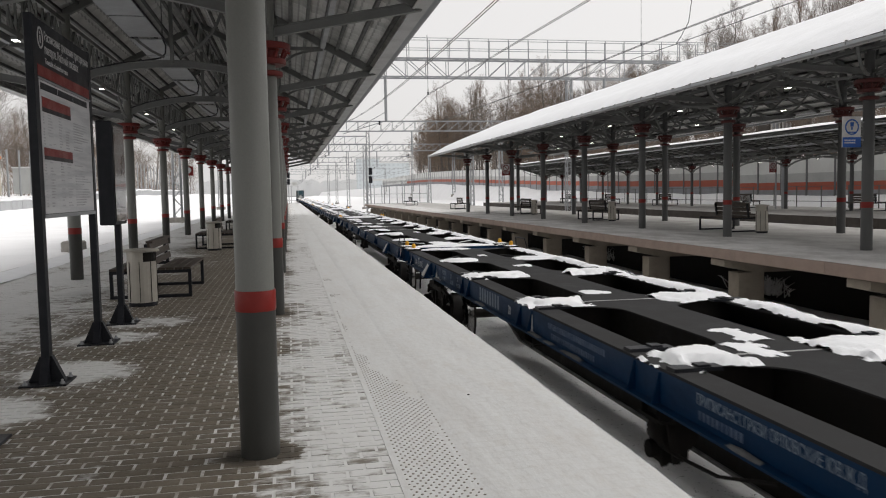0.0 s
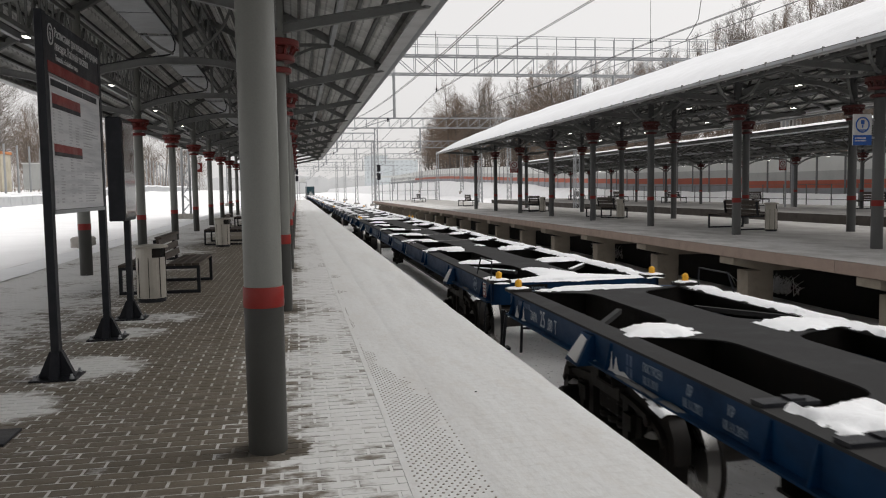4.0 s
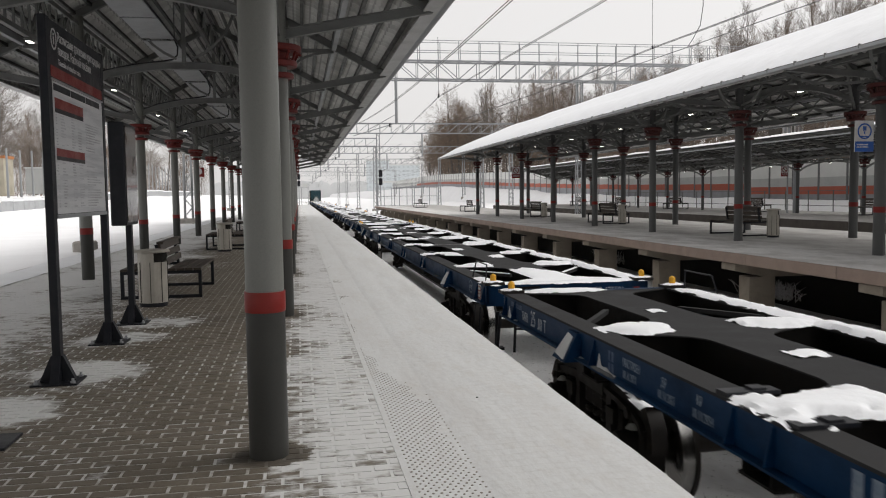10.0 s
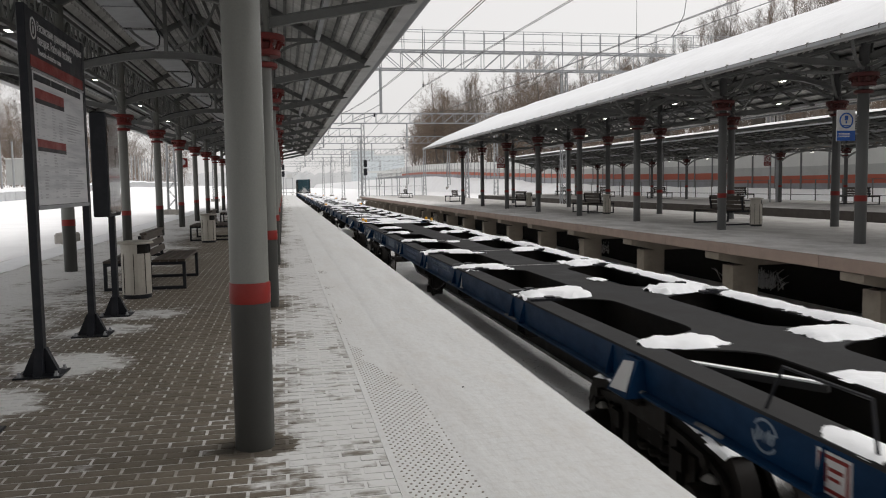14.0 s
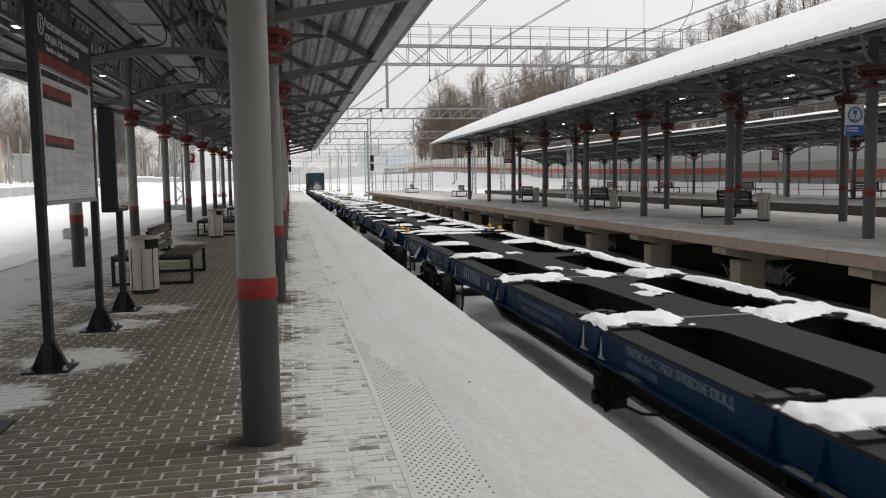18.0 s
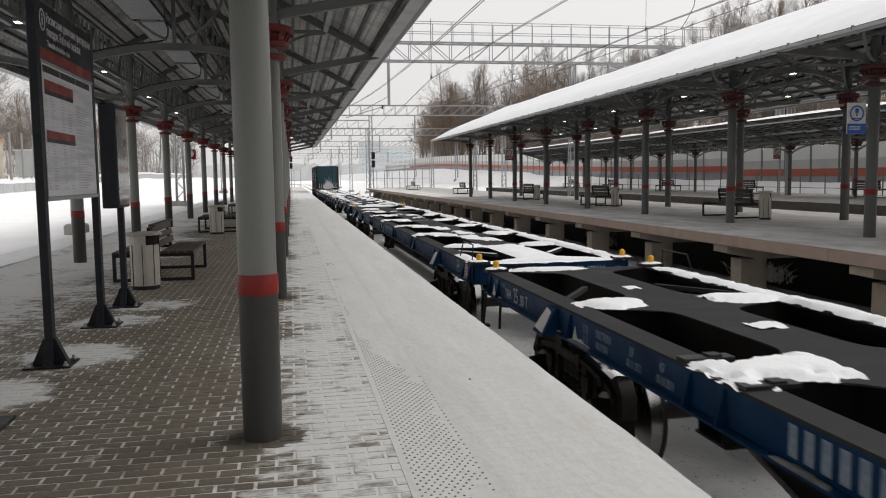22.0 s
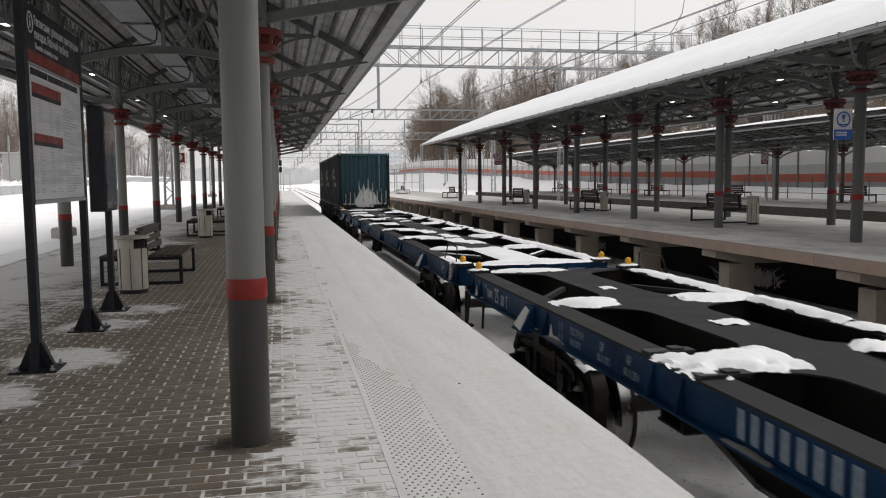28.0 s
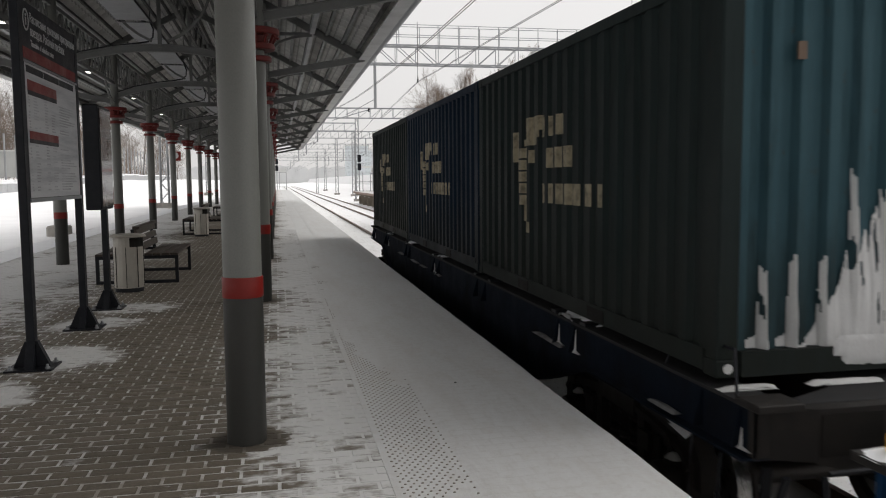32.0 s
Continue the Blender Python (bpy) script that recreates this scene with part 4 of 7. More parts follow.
def bogie_parts():
    # cast side frame: an arched top chord, a lower chord, pedestals and the columns of the spring opening
    side = G()
    chord = [(0, -1.20, 0.52), (0, -1.19, 0.70), (0, -1.12, 0.79), (0, -0.98, 0.84), (0, -0.62, 0.89), (0, -0.3, 0.915), (0, 0.3, 0.915), (0, 0.62, 0.89), (0, 0.98, 0.84), (0, 1.12, 0.79), (0, 1.19, 0.70), (0, 1.20, 0.52)]
    side.ribbon(chord, 0.22, 0.14, (1, 0, 0))
    side.ribbon([(0, y, z - 0.05) for _, y, z in chord[1:-1]], 0.05, 0.24, (1, 0, 0))
    side.ribbon([(0, -0.92, 0.66), (0, -0.55, 0.27), (0, 0.55, 0.27), (0, 0.92, 0.66)], 0.20, 0.12, (1, 0, 0))
    for s in (-1, 1):
        side.bar((0, s * 0.42, 0.28), (0, s * 0.42, 0.88), 0.19, 0.12, (0, 1, 0))
        side.bar((0, s * 1.15, 0.70), (0, s * 1.15, 0.34), 0.19, 0.11, (0, 1, 0))
        side.bar((0, s * 0.69, 0.74), (0, s * 0.69, 0.36), 0.18, 0.10, (0, 1, 0))
        side.slab([(s * 0.45, 0.80), (s * 0.45, 0.34), (s * 0.72, 0.62), (s * 1.10, 0.74)][::s], -0.03, 0.03)
        side.lathe([(0.0, -0.10), (0.045, -0.10), (0.045, 0.0)], 8, (-0.05, s * 0.95, 0.79), "x")
        side.box(-0.14, -0.09, s * 0.55 - 0.09, s * 0.55 + 0.09, 0.60, 0.74)
    side.box(-0.13, 0.13, -0.44, 0.44, 0.20, 0.25)
    side.box(-0.13, 0.13, -0.36, 0.36, 0.80, 0.98)
    box = G().lathe([(0.0, -0.15), (0.15, -0.15), (0.16, -0.12), (0.16, 0.12), (0.0, 0.12)], 16, axis="x")
    spring = G()
    for k in range(5):
        for y in (-0.2, 0.0, 0.2):
            spring.lathe([(0.075, 0.31 + k * 0.1), (0.09, 0.34 + k * 0.1), (0.075, 0.37 + k * 0.1)], 10, (0, y, 0))
    bolster = G().box(-1.1, 1.1, -0.23, 0.23, 0.62, 0.92).box(-0.4, 0.4, -0.3, 0.3, 0.9, 1.0)
    axle = G().lathe([(0.065, -1.1), (0.085, -1.0), (0.085, -0.85), (0.08, 0.0), (0.085, 0.85), (0.085, 1.0), (0.065, 1.1)], 14, axis="x")
    wheel = G().lathe([(0.10, -0.07), (0.12, -0.09), (0.14, -0.03), (0.33, -0.02), (0.40, -0.065), (0.475, -0.065), (0.475, 0.045), (0.50, 0.05), (0.50, 0.075), (0.40, 0.075), (0.34, 0.02), (0.14, 0.04), (0.10, 0.07)], 36, axis="x")
    for i in range(5):
        w = 2 * math.pi * i / 5
        wheel.lathe([(0.0, -0.035), (0.022, -0.035), (0.022, -0.01)], 8, (0, 0.24 * math.cos(w), 0.24 * math.sin(w)), "x")
    tread = G().lathe([(0.44, -0.068), (0.477, -0.068), (0.477, 0.04), (0.44, 0.04)], 36, axis="x")
    return [m.mesh(n, k, True) for m, n, k in ((side, "side_frame", CAST), (box, "axle_box", CAST), (spring, "spring", CAST), (bolster, "bogie", UNDER),
                                               (axle, "wheelset", WHEEL), (wheel, "wheel", WHEEL), (tread, "tread", TREAD))]


BOGIE = bogie_parts()
SIDE_SNOW = snow_lump(-0.12, 0.09, -0.36, 0.38, 0.03, 6.6, 0.55, 0.025).mesh("snow_patch", SNOW, True)
CRUMB = snow_lump(-0.06, 0.06, -0.09, 0.09, 0.035, 3.9, 0.6, 0.02).mesh("snow_crumb", CAKED, True)
RIGHT = Matrix.Rotation(math.pi, 4, "Z")


def running_gear(w, y):
    side, box, spring, bolster, axle, wheel, tread = BOGIE
    b = part("bogie", bolster, None, w, "black oily cast bogie", at=(0, y, 0))
    for s in (-1, 1):
        part("side_frame", side, None, b, at=(s * 1.02, 0, 0))
        part("spring", spring, None, b, at=(s * 1.02, 0, 0))
        for q, z in ((-0.69, 0.30), (0.69, 0.30), (0.95, 0.66), (-0.95, 0.66), (0.0, 0.25)):
            part("snow_crumb", CRUMB, None, b, at=Matrix.Translation((s * 1.10, q, z)) @ Matrix.Rotation(q * 3, 4, "Z"))
        for q in (-0.925, 0.925):
            part("axle_box", box, None, b, at=Matrix.Translation((s * 1.10, q, 0.475)) @ (Matrix.Identity(4) if s < 0 else RIGHT))
    for s in (-1, 1):
        for q in (-1, 1):
            part("snow_patch", SIDE_SNOW, None, b, "snow on the side frame", at=Matrix.Translation((s * 1.03, q * 0.84, 0.935)) @ pose(0, 0, 0, -8 * q, 0, 0))
    for q in (-0.925, 0.925):
        a = part("wheelset", axle, None, w, "steel wheelset", at=(0, y + q, 0.475))
        for s in (-1, 1):
            m = Matrix.Translation((s * 0.79, 0, 0)) @ (Matrix.Identity(4) if s < 0 else RIGHT)
            part("wheel", wheel, None, a, at=m)
            part("tread", tread, None, a, "bright worn wheel tread", at=m)


rs = G().hexa([(0, 0, 0), (-0.035, 0, 0), (-0.02, -0.12, 0), (0, -0.13, 0), (0, 0, 0.03), (-0.016, 0, 0.03), (-0.006, -0.02, 0.012), (0, -0.03, 0.012)])
rs.hexa([(0, 0, 0.03), (-0.016, 0, 0.03), (-0.006, -0.012, 0.03), (0, -0.014, 0.03), (0, 0, 0.20), (-0.003, 0, 0.20), (-0.002, -0.006, 0.20), (0, -0.007, 0.20)])
RIB_SNOW = rs.mesh("snow_crumb", CAKED)


def wagon(label, half, mounts, bogies, paint, deck, seed, snow_level, writing=True, group="flat wagons of the train"):
    """A skeletal container wagon; its base is on the rails, its far end towards +y."""
    rnd = random.Random(seed)
    w = thing("flat_wagon", label, "rail wagon", group)
    top = 1.38
    deep = [(half, 1.105), (-half, 1.105)] if writing else [(half, 1.08), (half - 2.4, 1.05), (half - 3.9, 0.60), (-half + 3.9, 0.60), (-half + 2.4, 1.05), (-half, 1.08)]
    for s in (-1, 1):
        side = part("side_beam", G().slab([(half, 1.36)] + deep + [(-half, 1.36)], s * 1.235 - 0.008, s * 1.235 + 0.008), paint, w, "blue painted side beam")
        part("top_flange", G().box(s * 1.13 - 0.125, s * 1.13 + 0.125, -half, half, top - 0.022, top), deck, side, "dark grey top flange")
        low = G()
        for (ya, za), (yb, zb) in zip(deep, deep[1:]):
            low.bar((s * 1.21, ya, za - 0.008), (s * 1.21, yb, zb - 0.008), 0.22, 0.016)
        part("bottom_flange", low, paint, side)
        # near-black lining: dirt and the frame's inner shade, put into the colour
        part("inner_web", G().box(s * 1.222 - 0.004, s * 1.222 + 0.004, -half, half, 1.11, 1.355), UNDER, side, "inner side, black with dirt and painted shade")
        outer = G().hexa([(s * 1.243, -0.006, 1.107), (s * 1.315, -0.006, 1.107), (s * 1.315, 0.006, 1.107), (s * 1.243, 0.006, 1.107), (s * 1.243, -0.006, 1.34), (s * 1.255, -0.006, 1.34), (s * 1.255, 0.006, 1.34), (s * 1.243, 0.006, 1.34)])
        me = outer.mesh("rib", paint)
        for y in sorted(mounts + [half - 0.35, -half + 0.35]):
            for q in (-0.22, 0.22):
                part("rib", me, None, side, at=(0, y + q, 0))
                if s < 0 and rnd.random() < 0.45:
                    part("snow_crumb", RIB_SNOW, None, side, "snow in the corner of the rib", at=Matrix.Translation((-1.2445, y + q - 0.008, 1.107)) @ Matrix.Diagonal((1, rnd.uniform(0.6, 1.2), rnd.uniform(0.5, 1.1), 1)))
    # spine and cross members
    line = spine_outline(half, mounts)
    plate = G()
    n = len(line)
    plate.v = [(-b, y, z) for z in (top - 0.018, top - 0.004) for y, b in line] + [(b, y, z) for z in (top - 0.018, top - 0.004) for y, b in line]
    for i in range(n - 1):
        plate.f += [(i, i + 1, 2 * n + i + 1, 2 * n + i), (n + i, 3 * n + i, 3 * n + i + 1, n + i + 1), (i, n + i, n + i + 1, i + 1), (2 * n + i, 2 * n + i + 1, 3 * n + i + 1, 3 * n + i)]
    part("spine_plate", plate, deck, w, "dark grey deck plate with curved cut-outs")
    belly = [(half, top - 0.02), (half, 0.86), (half - 3.7, 0.80), (half - 5.6, 0.29), (-half + 5.6, 0.29), (-half + 3.7, 0.80), (-half, 0.86), (-half, top - 0.02)] if half > 10 else [(half, top - 0.02), (half, 0.8), (half - 3.4, 0.75), (half - 4.4, 0.30), (-half + 4.4, 0.30), (-half + 3.4, 0.75), (-half, 0.8), (-half, top - 0.02)]
    # sill and cross members near-black too, painting the shade inside the frame
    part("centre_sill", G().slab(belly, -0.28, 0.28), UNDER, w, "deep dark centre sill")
    if half > 10:
        low = G().ribbon([(0, half - 3.7, 0.79), (0, half - 5.6, 0.28), (0, -half + 5.6, 0.28), (0, -half + 3.7, 0.79)], 0.62, 0.03)
        part("lower_flange", low, DUSTED, w, "lower flange dusted with grey snow")
    for m in mounts:
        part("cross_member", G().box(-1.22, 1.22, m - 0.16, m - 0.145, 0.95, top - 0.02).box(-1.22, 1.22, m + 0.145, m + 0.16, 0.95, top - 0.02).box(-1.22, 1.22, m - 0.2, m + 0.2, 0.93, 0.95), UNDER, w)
        for s in (-1, 1):
            for q in (-0.38, 0.38) if abs(m) < 9 or not writing else ():
                part("container_lock", G().box(s * 1.05 - 0.19, s * 1.05 + 0.19, m + q - 0.065, m + q + 0.065, top, top + 0.028).box(s * 1.0 - 0.05, s * 1.0 + 0.05, m + q - 0.05, m + q + 0.05, top + 0.025, top + 0.045),
                     BLACK, w, "folded black container lock")
    # braces that cross the end openings, and ends
    for e in (-1, 1):
        a = e * half
        beam = G().plate([(x, a + e * d) for x, d in ((-1.25, 0.0), (-1.25, -0.05), (-0.90, 0.10), (0.90, 0.10), (1.25, -0.05), (1.25, 0.0))][::e], 1.06, top - 0.006)
        beam.hexa([(-0.62, min(a, a + e * 0.099), 0.97), (0.62, min(a, a + e * 0.099), 0.97), (0.62, max(a, a + e * 0.099), 0.97), (-0.62, max(a, a + e * 0.099), 0.97),
                   (-0.92, min(a, a + e * 0.099), 1.062), (0.92, min(a, a + e * 0.099), 1.062), (0.92, max(a, a + e * 0.099), 1.062), (-0.92, max(a, a + e * 0.099), 1.062)])
        part("end_beam", beam, paint if writing else CAST, w, "blue end beam" if writing else "rusty black end beam")
        # near-black block behind the end beam, painting the shade there
        part("end_stiffener", G().box(-1.22, 1.22, min(a - e * 0.10, a - e * 0.001), max(a - e * 0.10, a - e * 0.001), 1.07, top - 0.008), UNDER, w, "inner face of the end beam, painted dark as shade")
        for s in (-1, 1):
            part("end_brace", G().bar((s * 0.45, a - e * 1.6, 1.33), (s * 1.02, a - e * 2.48, 1.33), 0.06, 0.05), DECK, w)
            part("snow_patch", G().bar((s * 0.47, a - e * 1.64, 1.361), (s * 1.0, a - e * 2.45, 1.361), 0.05, 0.014), SNOW, w) if writing and e < 0 else None
            if writing:
              part("end_stop", G().lathe([(0.045, 0), (0.045, 0.085), (0.037, 0.10), (0.0, 0.12)], 8, (s * 1.146, a, top + 0.04)), YELLOW, w, "yellow container guide", smooth=True)
            part("stop_plate", G().box(s * 1.146 - 0.15, s * 1.146 + 0.15, a - 0.12, a + 0.12, top - 0.006, top + 0.04), CAST, w, "dark corner pad", bevel=0.006)
            if writing:
                part("snow_patch", snow_lump(s * 1.146 - 0.15, s * 1.146 + 0.15, a - 0.12, a + 0.12, 0.018, seed + s + e, 0.25, 0.025), SNOW, w, at=(0, 0, top + 0.04), smooth=True)
            if not writing:
                continue
            # gusset beside the bogie
            gus = G().hexa([(s * 1.24, a - e * 2.60, 1.06), (s * 1.42, a - e * 2.60, 1.06), (s * 1.42, a - e * 2.96, 1.06), (s * 1.24, a - e * 2.96, 1.06),
                            (s * 1.24, a - e * 2.68, 1.33), (s * 1.28, a - e * 2.68, 1.33), (s * 1.28, a - e * 2.94, 1.33), (s * 1.24, a - e * 2.94, 1.33)])
            part("gusset", gus, paint, w, "blue gusset plate")
            cap = G()
            for u, v in ((0.08, 0.16), (0.86, 0.08), (0.80, 0.86), (0.22, 0.94)):
                yb, yt = a - e * (2.60 + 0.36 * u), a - e * (2.68 + 0.26 * u)
                cap.v.append((s * (1.42 - 0.14 * v + 0.012), yb + (yt - yb) * v, 1.06 + 0.27 * v + 0.004))
            cap.v += [(x - s * 0.010, y, z - 0.004) for x, y, z in cap.v]
            cap.f = [(0, 1, 2, 3), (4, 5, 6, 7), (0, 1, 5, 4), (1, 2, 6, 5), (2, 3, 7, 6), (3, 0, 4, 7)]
            part("snow_patch", cap, CAKED, w, "snow on the gusset")
        # coupler
        g = G().box(-0.11, 0.11, a, a + e * 0.30, 0.98, 1.20).box(-0.26, 0.26, a + e * 0.20, a + e * 0.50, 0.89, 1.26).box(-0.34, -0.12, a + e * 0.24, a + e * 0.44, 1.0, 1.18).box(0.1, 0.3, a + e * 0.05, a + e * 0.2, 0.9, 1.1)
        part("coupler", g, UNDER, w, "black automatic coupler", bevel=0.015)
        part("snow_patch", snow_lump(-0.24, 0.24, min(a + e * 0.2, a + e * 0.5), max(a + e * 0.2, a + e * 0.5), 0.04, seed + a, 0.2, 0.04), SNOW, w, at=(0, 0, 1.26))
        part("end_panel", G().box(-0.88, -0.47, min(a + e * 0.101, a + e * 0.108), max(a + e * 0.101, a + e * 0.108), 1.09, 1.345), UNDER, w, "black panel with white lines on the end beam")
        if e < 0 and writing:
            for k in range(3):
                part("lettering_bar", PANEL_A, None, w, at=Matrix.Translation((-0.85, a - 0.109, 1.31 - 0.085 * k)) @ ON_END)
                part("lettering_bar", PANEL_B, None, w, at=Matrix.Translation((-0.70, a - 0.109, 1.31 - 0.085 * k)) @ ON_END)
        # levers and hangers under the beam
        part("hanger", G().bar((-e * 0.0 + e * 1.05, a - e * 0.15, 0.96), (e * 1.05, a - e * 0.2, 0.42), 0.06, 0.03, (0, 1, 0)).bar((e * 1.05, a + e * 0.04, 0.96), (e * 1.05, a - e * 0.16, 0.46), 0.04, 0.03, (0, 1, 0)).box(e * 1.05 - 0.1, e * 1.05 + 0.1, a - 0.28 if e > 0 else a + 0.12, a - 0.12 if e > 0 else a + 0.28, 0.38, 0.42), BLACK, w, "black step hanger")
        part("lever", G().path([(e * 0.86, a + e * 0.12, 0.98), (e * 0.86, a + e * 0.15, 0.74), (e * 0.88, a + e * 0.17, 0.40)], 0.02, 6).path([(e * 0.86, a + e * 0.15, 0.74), (e * 0.5, a + e * 0.18, 0.72), (0.0, a + e * 0.26, 0.66)], 0.018, 6), BLACK, w, "bent black lever")
        part("uncoupling_rod", G().path([(-0.84, a + e * 0.13, 1.0), (-0.5, a + e * 0.16, 1.02), (-0.3, a + e * 0.2, 1.08)], 0.015, 6), BLACK, w)
        part("brake_hose", G().path([(0.35 * e, a + e * 0.05, 0.85), (0.36 * e, a + e * 0.2, 0.62), (0.2 * e, a + e * 0.38, 0.55), (0.05, a + e * 0.5, 0.66)], 0.022, 7), BLACK, w)
        # bent hand rail and step at one corner
        s = e
        part("hand_rail", G().path([(s * 1.2, a - e * 0.25, top), (s * 1.16, a - e * 0.35, top + 0.26), (s * 1.16, a - e * 1.05, top + 0.26), (s * 1.2, a - e * 1.15, top)], 0.011, 7), BLACK, w, "thin black hand rail")
        part("step", G().path([(s * 1.27, a - e * 0.3, 1.02), (s * 1.3, a - e * 0.3, 0.55), (s * 1.3, a - e * 0.65, 0.55), (s * 1.27, a - e * 0.65, 1.02)], 0.014, 7), BLACK, w)
    # things under the middle
    part("air_tank", G().lathe([(0.0, -0.5), (0.12, -0.48), (0.15, -0.42), (0.15, 0.42), (0.12, 0.48), (0.0, 0.5)], 14, (0.55, 2.2, 0.78), "y"), UNDER, w, smooth=True)
    gear = G().lathe([(0.0, -0.16), (0.15, -0.15), (0.17, -0.11), (0.17, 0.09), (0.14, 0.13), (0.06, 0.17), (0.0, 0.17)], 14, (-1.0, 0.08, 0.80), "y")
    gear.box(-1.17, -0.84, -0.02, 0.18, 0.88, 1.06).lathe([(0.0, -0.05), (0.07, -0.05), (0.08, 0.03), (0.0, 0.03)], 10, (-1.14, 0.10, 0.66), "x").bar((-1.10, -0.06, 0.98), (-1.10, -0.20, 0.62), 0.03, 0.05, (1, 0, 0)).bar((-1.12, 0.16, 0.72), (-1.08, 0.02, 0.54), 0.05, 0.05, (1, 0, 0)).box(-1.12, -0.90, 0.0, 0.13, 0.56, 0.66)
    part("brake_valve", gear, UNDER, w, "black brake valve hung under the beam", smooth=True)
    part("brake_lever", G().path([(-1.12, -0.2, 0.70), (-1.16, -0.9, 0.78), (-1.18, -1.6, 0.98)], 0.014, 6), UNDER, w)
    part("brake_pipe", G().path([(-0.32, -half, 0.9), (-0.32, half, 0.9)], 0.018, 6), UNDER, w)
    part("brake_rod", G().path([(-0.33, -half + 4, 0.98), (-0.33, half - 4, 0.98)], 0.02, 6), UNDER, w)
    for y in bogies:
        running_gear(w, y)
    # snow on the deck, only where there is steel under it
    def steel(x, y):
        if abs(x) > 1.02 or abs(y) > half - 0.16:
            return True
        near = min(abs(y - m) for m in mounts)
        return abs(x) < min(1.03, 0.32 + 0.95 * math.exp(-(near / 0.30) ** 2) + 0.75 * math.exp(-((half - abs(y)) / 0.28) ** 2)) + 0.01

    for m in mounts:
        outer = abs(m) > 9 and writing
        for s in (-1, 1):
            if outer:
                # a smooth drift on the arm between two openings
                x0, x1 = sorted((s * 0.36, s * 1.12))
                part("snow_patch", snow_lump(x0, x1, m - 0.30, m + 0.32, 0.045, rnd.random() * 90, 0.42, 0.035, steel), SNOW, w, "white snow", at=(0, 0, top), smooth=True)
            elif rnd.random() < 0.93:
                x0, x1 = sorted((s * rnd.uniform(0.28, 0.5), s * rnd.uniform(1.24, 1.32)))
                part("snow_patch", snow_lump(x0, x1, m - rnd.uniform(0.34, 0.52), m + rnd.uniform(0.34, 0.52), rnd.uniform(0.04, 0.065), rnd.random() * 90, 0.6, 0.035, steel), SNOW, w, "white snow", at=(0, 0, top), smooth=True)
    for k in range(int(3 + 16 * snow_level)):
        y = rnd.uniform(-half + 3.4, half - 1)
        l = rnd.uniform(0.15, 0.5) * (0.5 + snow_level)
        x = rnd.uniform(-0.25, 0.25)
        part("snow_patch", snow_lump(x - rnd.uniform(0.08, 0.22), x + rnd.uniform(0.08, 0.22), y - l, y + l, rnd.uniform(0.010, 0.022), rnd.random() * 90, 0.95, 0.035, steel), SNOW, w, at=(0, 0, top), smooth=True)
    if writing:
        # the snowed-in end: along the end beam, up the spine and along both flanges
        a = -half
        part("snow_patch", snow_lump(-1.30, 1.30, a - 0.14, a + 0.62, 0.035, seed + 4.5, 0.10, 0.04, steel), SNOW, w, "white snow", at=(0, 0, top + 0.001), smooth=True)
        reach = 1.3 + 1.9 * snow_level
        part("snow_patch", snow_lump(-0.40 if snow_level < 0.5 else -0.45, 0.30 + 0.2 * snow_level, a - 0.25, a + reach + 0.5, 0.03, seed + 2.5, 0.28, 0.04, steel), SNOW, w, "white snow", at=(0, 0, top + 0.002), smooth=True)
        for s in (-1, 1):
            x0, x1 = sorted((s * 1.0, s * 1.25))
            part("snow_patch", snow_lump(x0, x1, a - 0.2, a + 0.75 + 1.2 * snow_level, 0.022, seed + 6.5 + s, 0.25, 0.035, steel), SNOW, w, "white snow", at=(0, 0, top + 0.001), smooth=True)
        part("snow_patch", snow_lump(-0.80, 0.05, half - 0.16, half + 0.07, 0.03, seed + 8.5, 0.4, 0.03), SNOW, w, "white snow", at=(0, 0, top), smooth=True)
    y = -half + 0.2
    while y < half - 1:
        l = rnd.uniform(1.5, 3.2)
        part("snow_patch", snow_lump(1.0, 1.27, y, min(half - 0.2, y + l), rnd.uniform(0.03, 0.06), rnd.random() * 90, 0.45, 0.045), SNOW, w, at=(0, 0, top), smooth=True)
        y += l * 0.8
    for e in (-1, 1):
        if not writing:
            continue
        part("snow_patch", snow_lump(-1.0, rnd.uniform(0.0, 1.0), e * half - 0.1, e * half + 0.1, 0.04, rnd.random() * 50, 0.3, 0.04), SNOW, w, at=(0, 0, top))
        for s in (-1, 1):
            part("snow_patch", snow_lump(min(s * 1.26, s * 1.42), max(s * 1.26, s * 1.42), e * (half - 2.78) - 0.17, e * (half - 2.78) + 0.17, 0.03, rnd.random() * 9, 0.1, 0.03), SNOW, w,
                 at=Matrix.Translation((0, 0, 1.063)))
    for k in range(9):
        y = rnd.uniform(-half + 1, half - 1)
        part("snow_crumb", snow_lump(-1.318, -1.24, y - rnd.uniform(0.05, 0.35), y + rnd.uniform(0.05, 0.35), 0.014, k + seed, 0.5, 0.025), DUSTED, w, at=(0, 0, 1.105))
    if writing:
        x = -1.245
        far = half
        part("lettering", TARA, None, w, "white stencilled tare", at=Matrix.Translation((x, far - 0.86, 1.155)) @ ON_SIDE)
        part("lettering", TONS, None, w, at=Matrix.Translation((x, far - 1.24, 1.14)) @ ON_SIDE)
        part("lettering", TENTHS, None, w, at=Matrix.Translation((x, far - 1.50, 1.14)) @ ON_SIDE)
        part("lettering", TEE, None, w, at=Matrix.Translation((x, far - 1.74, 1.14)) @ ON_SIDE)
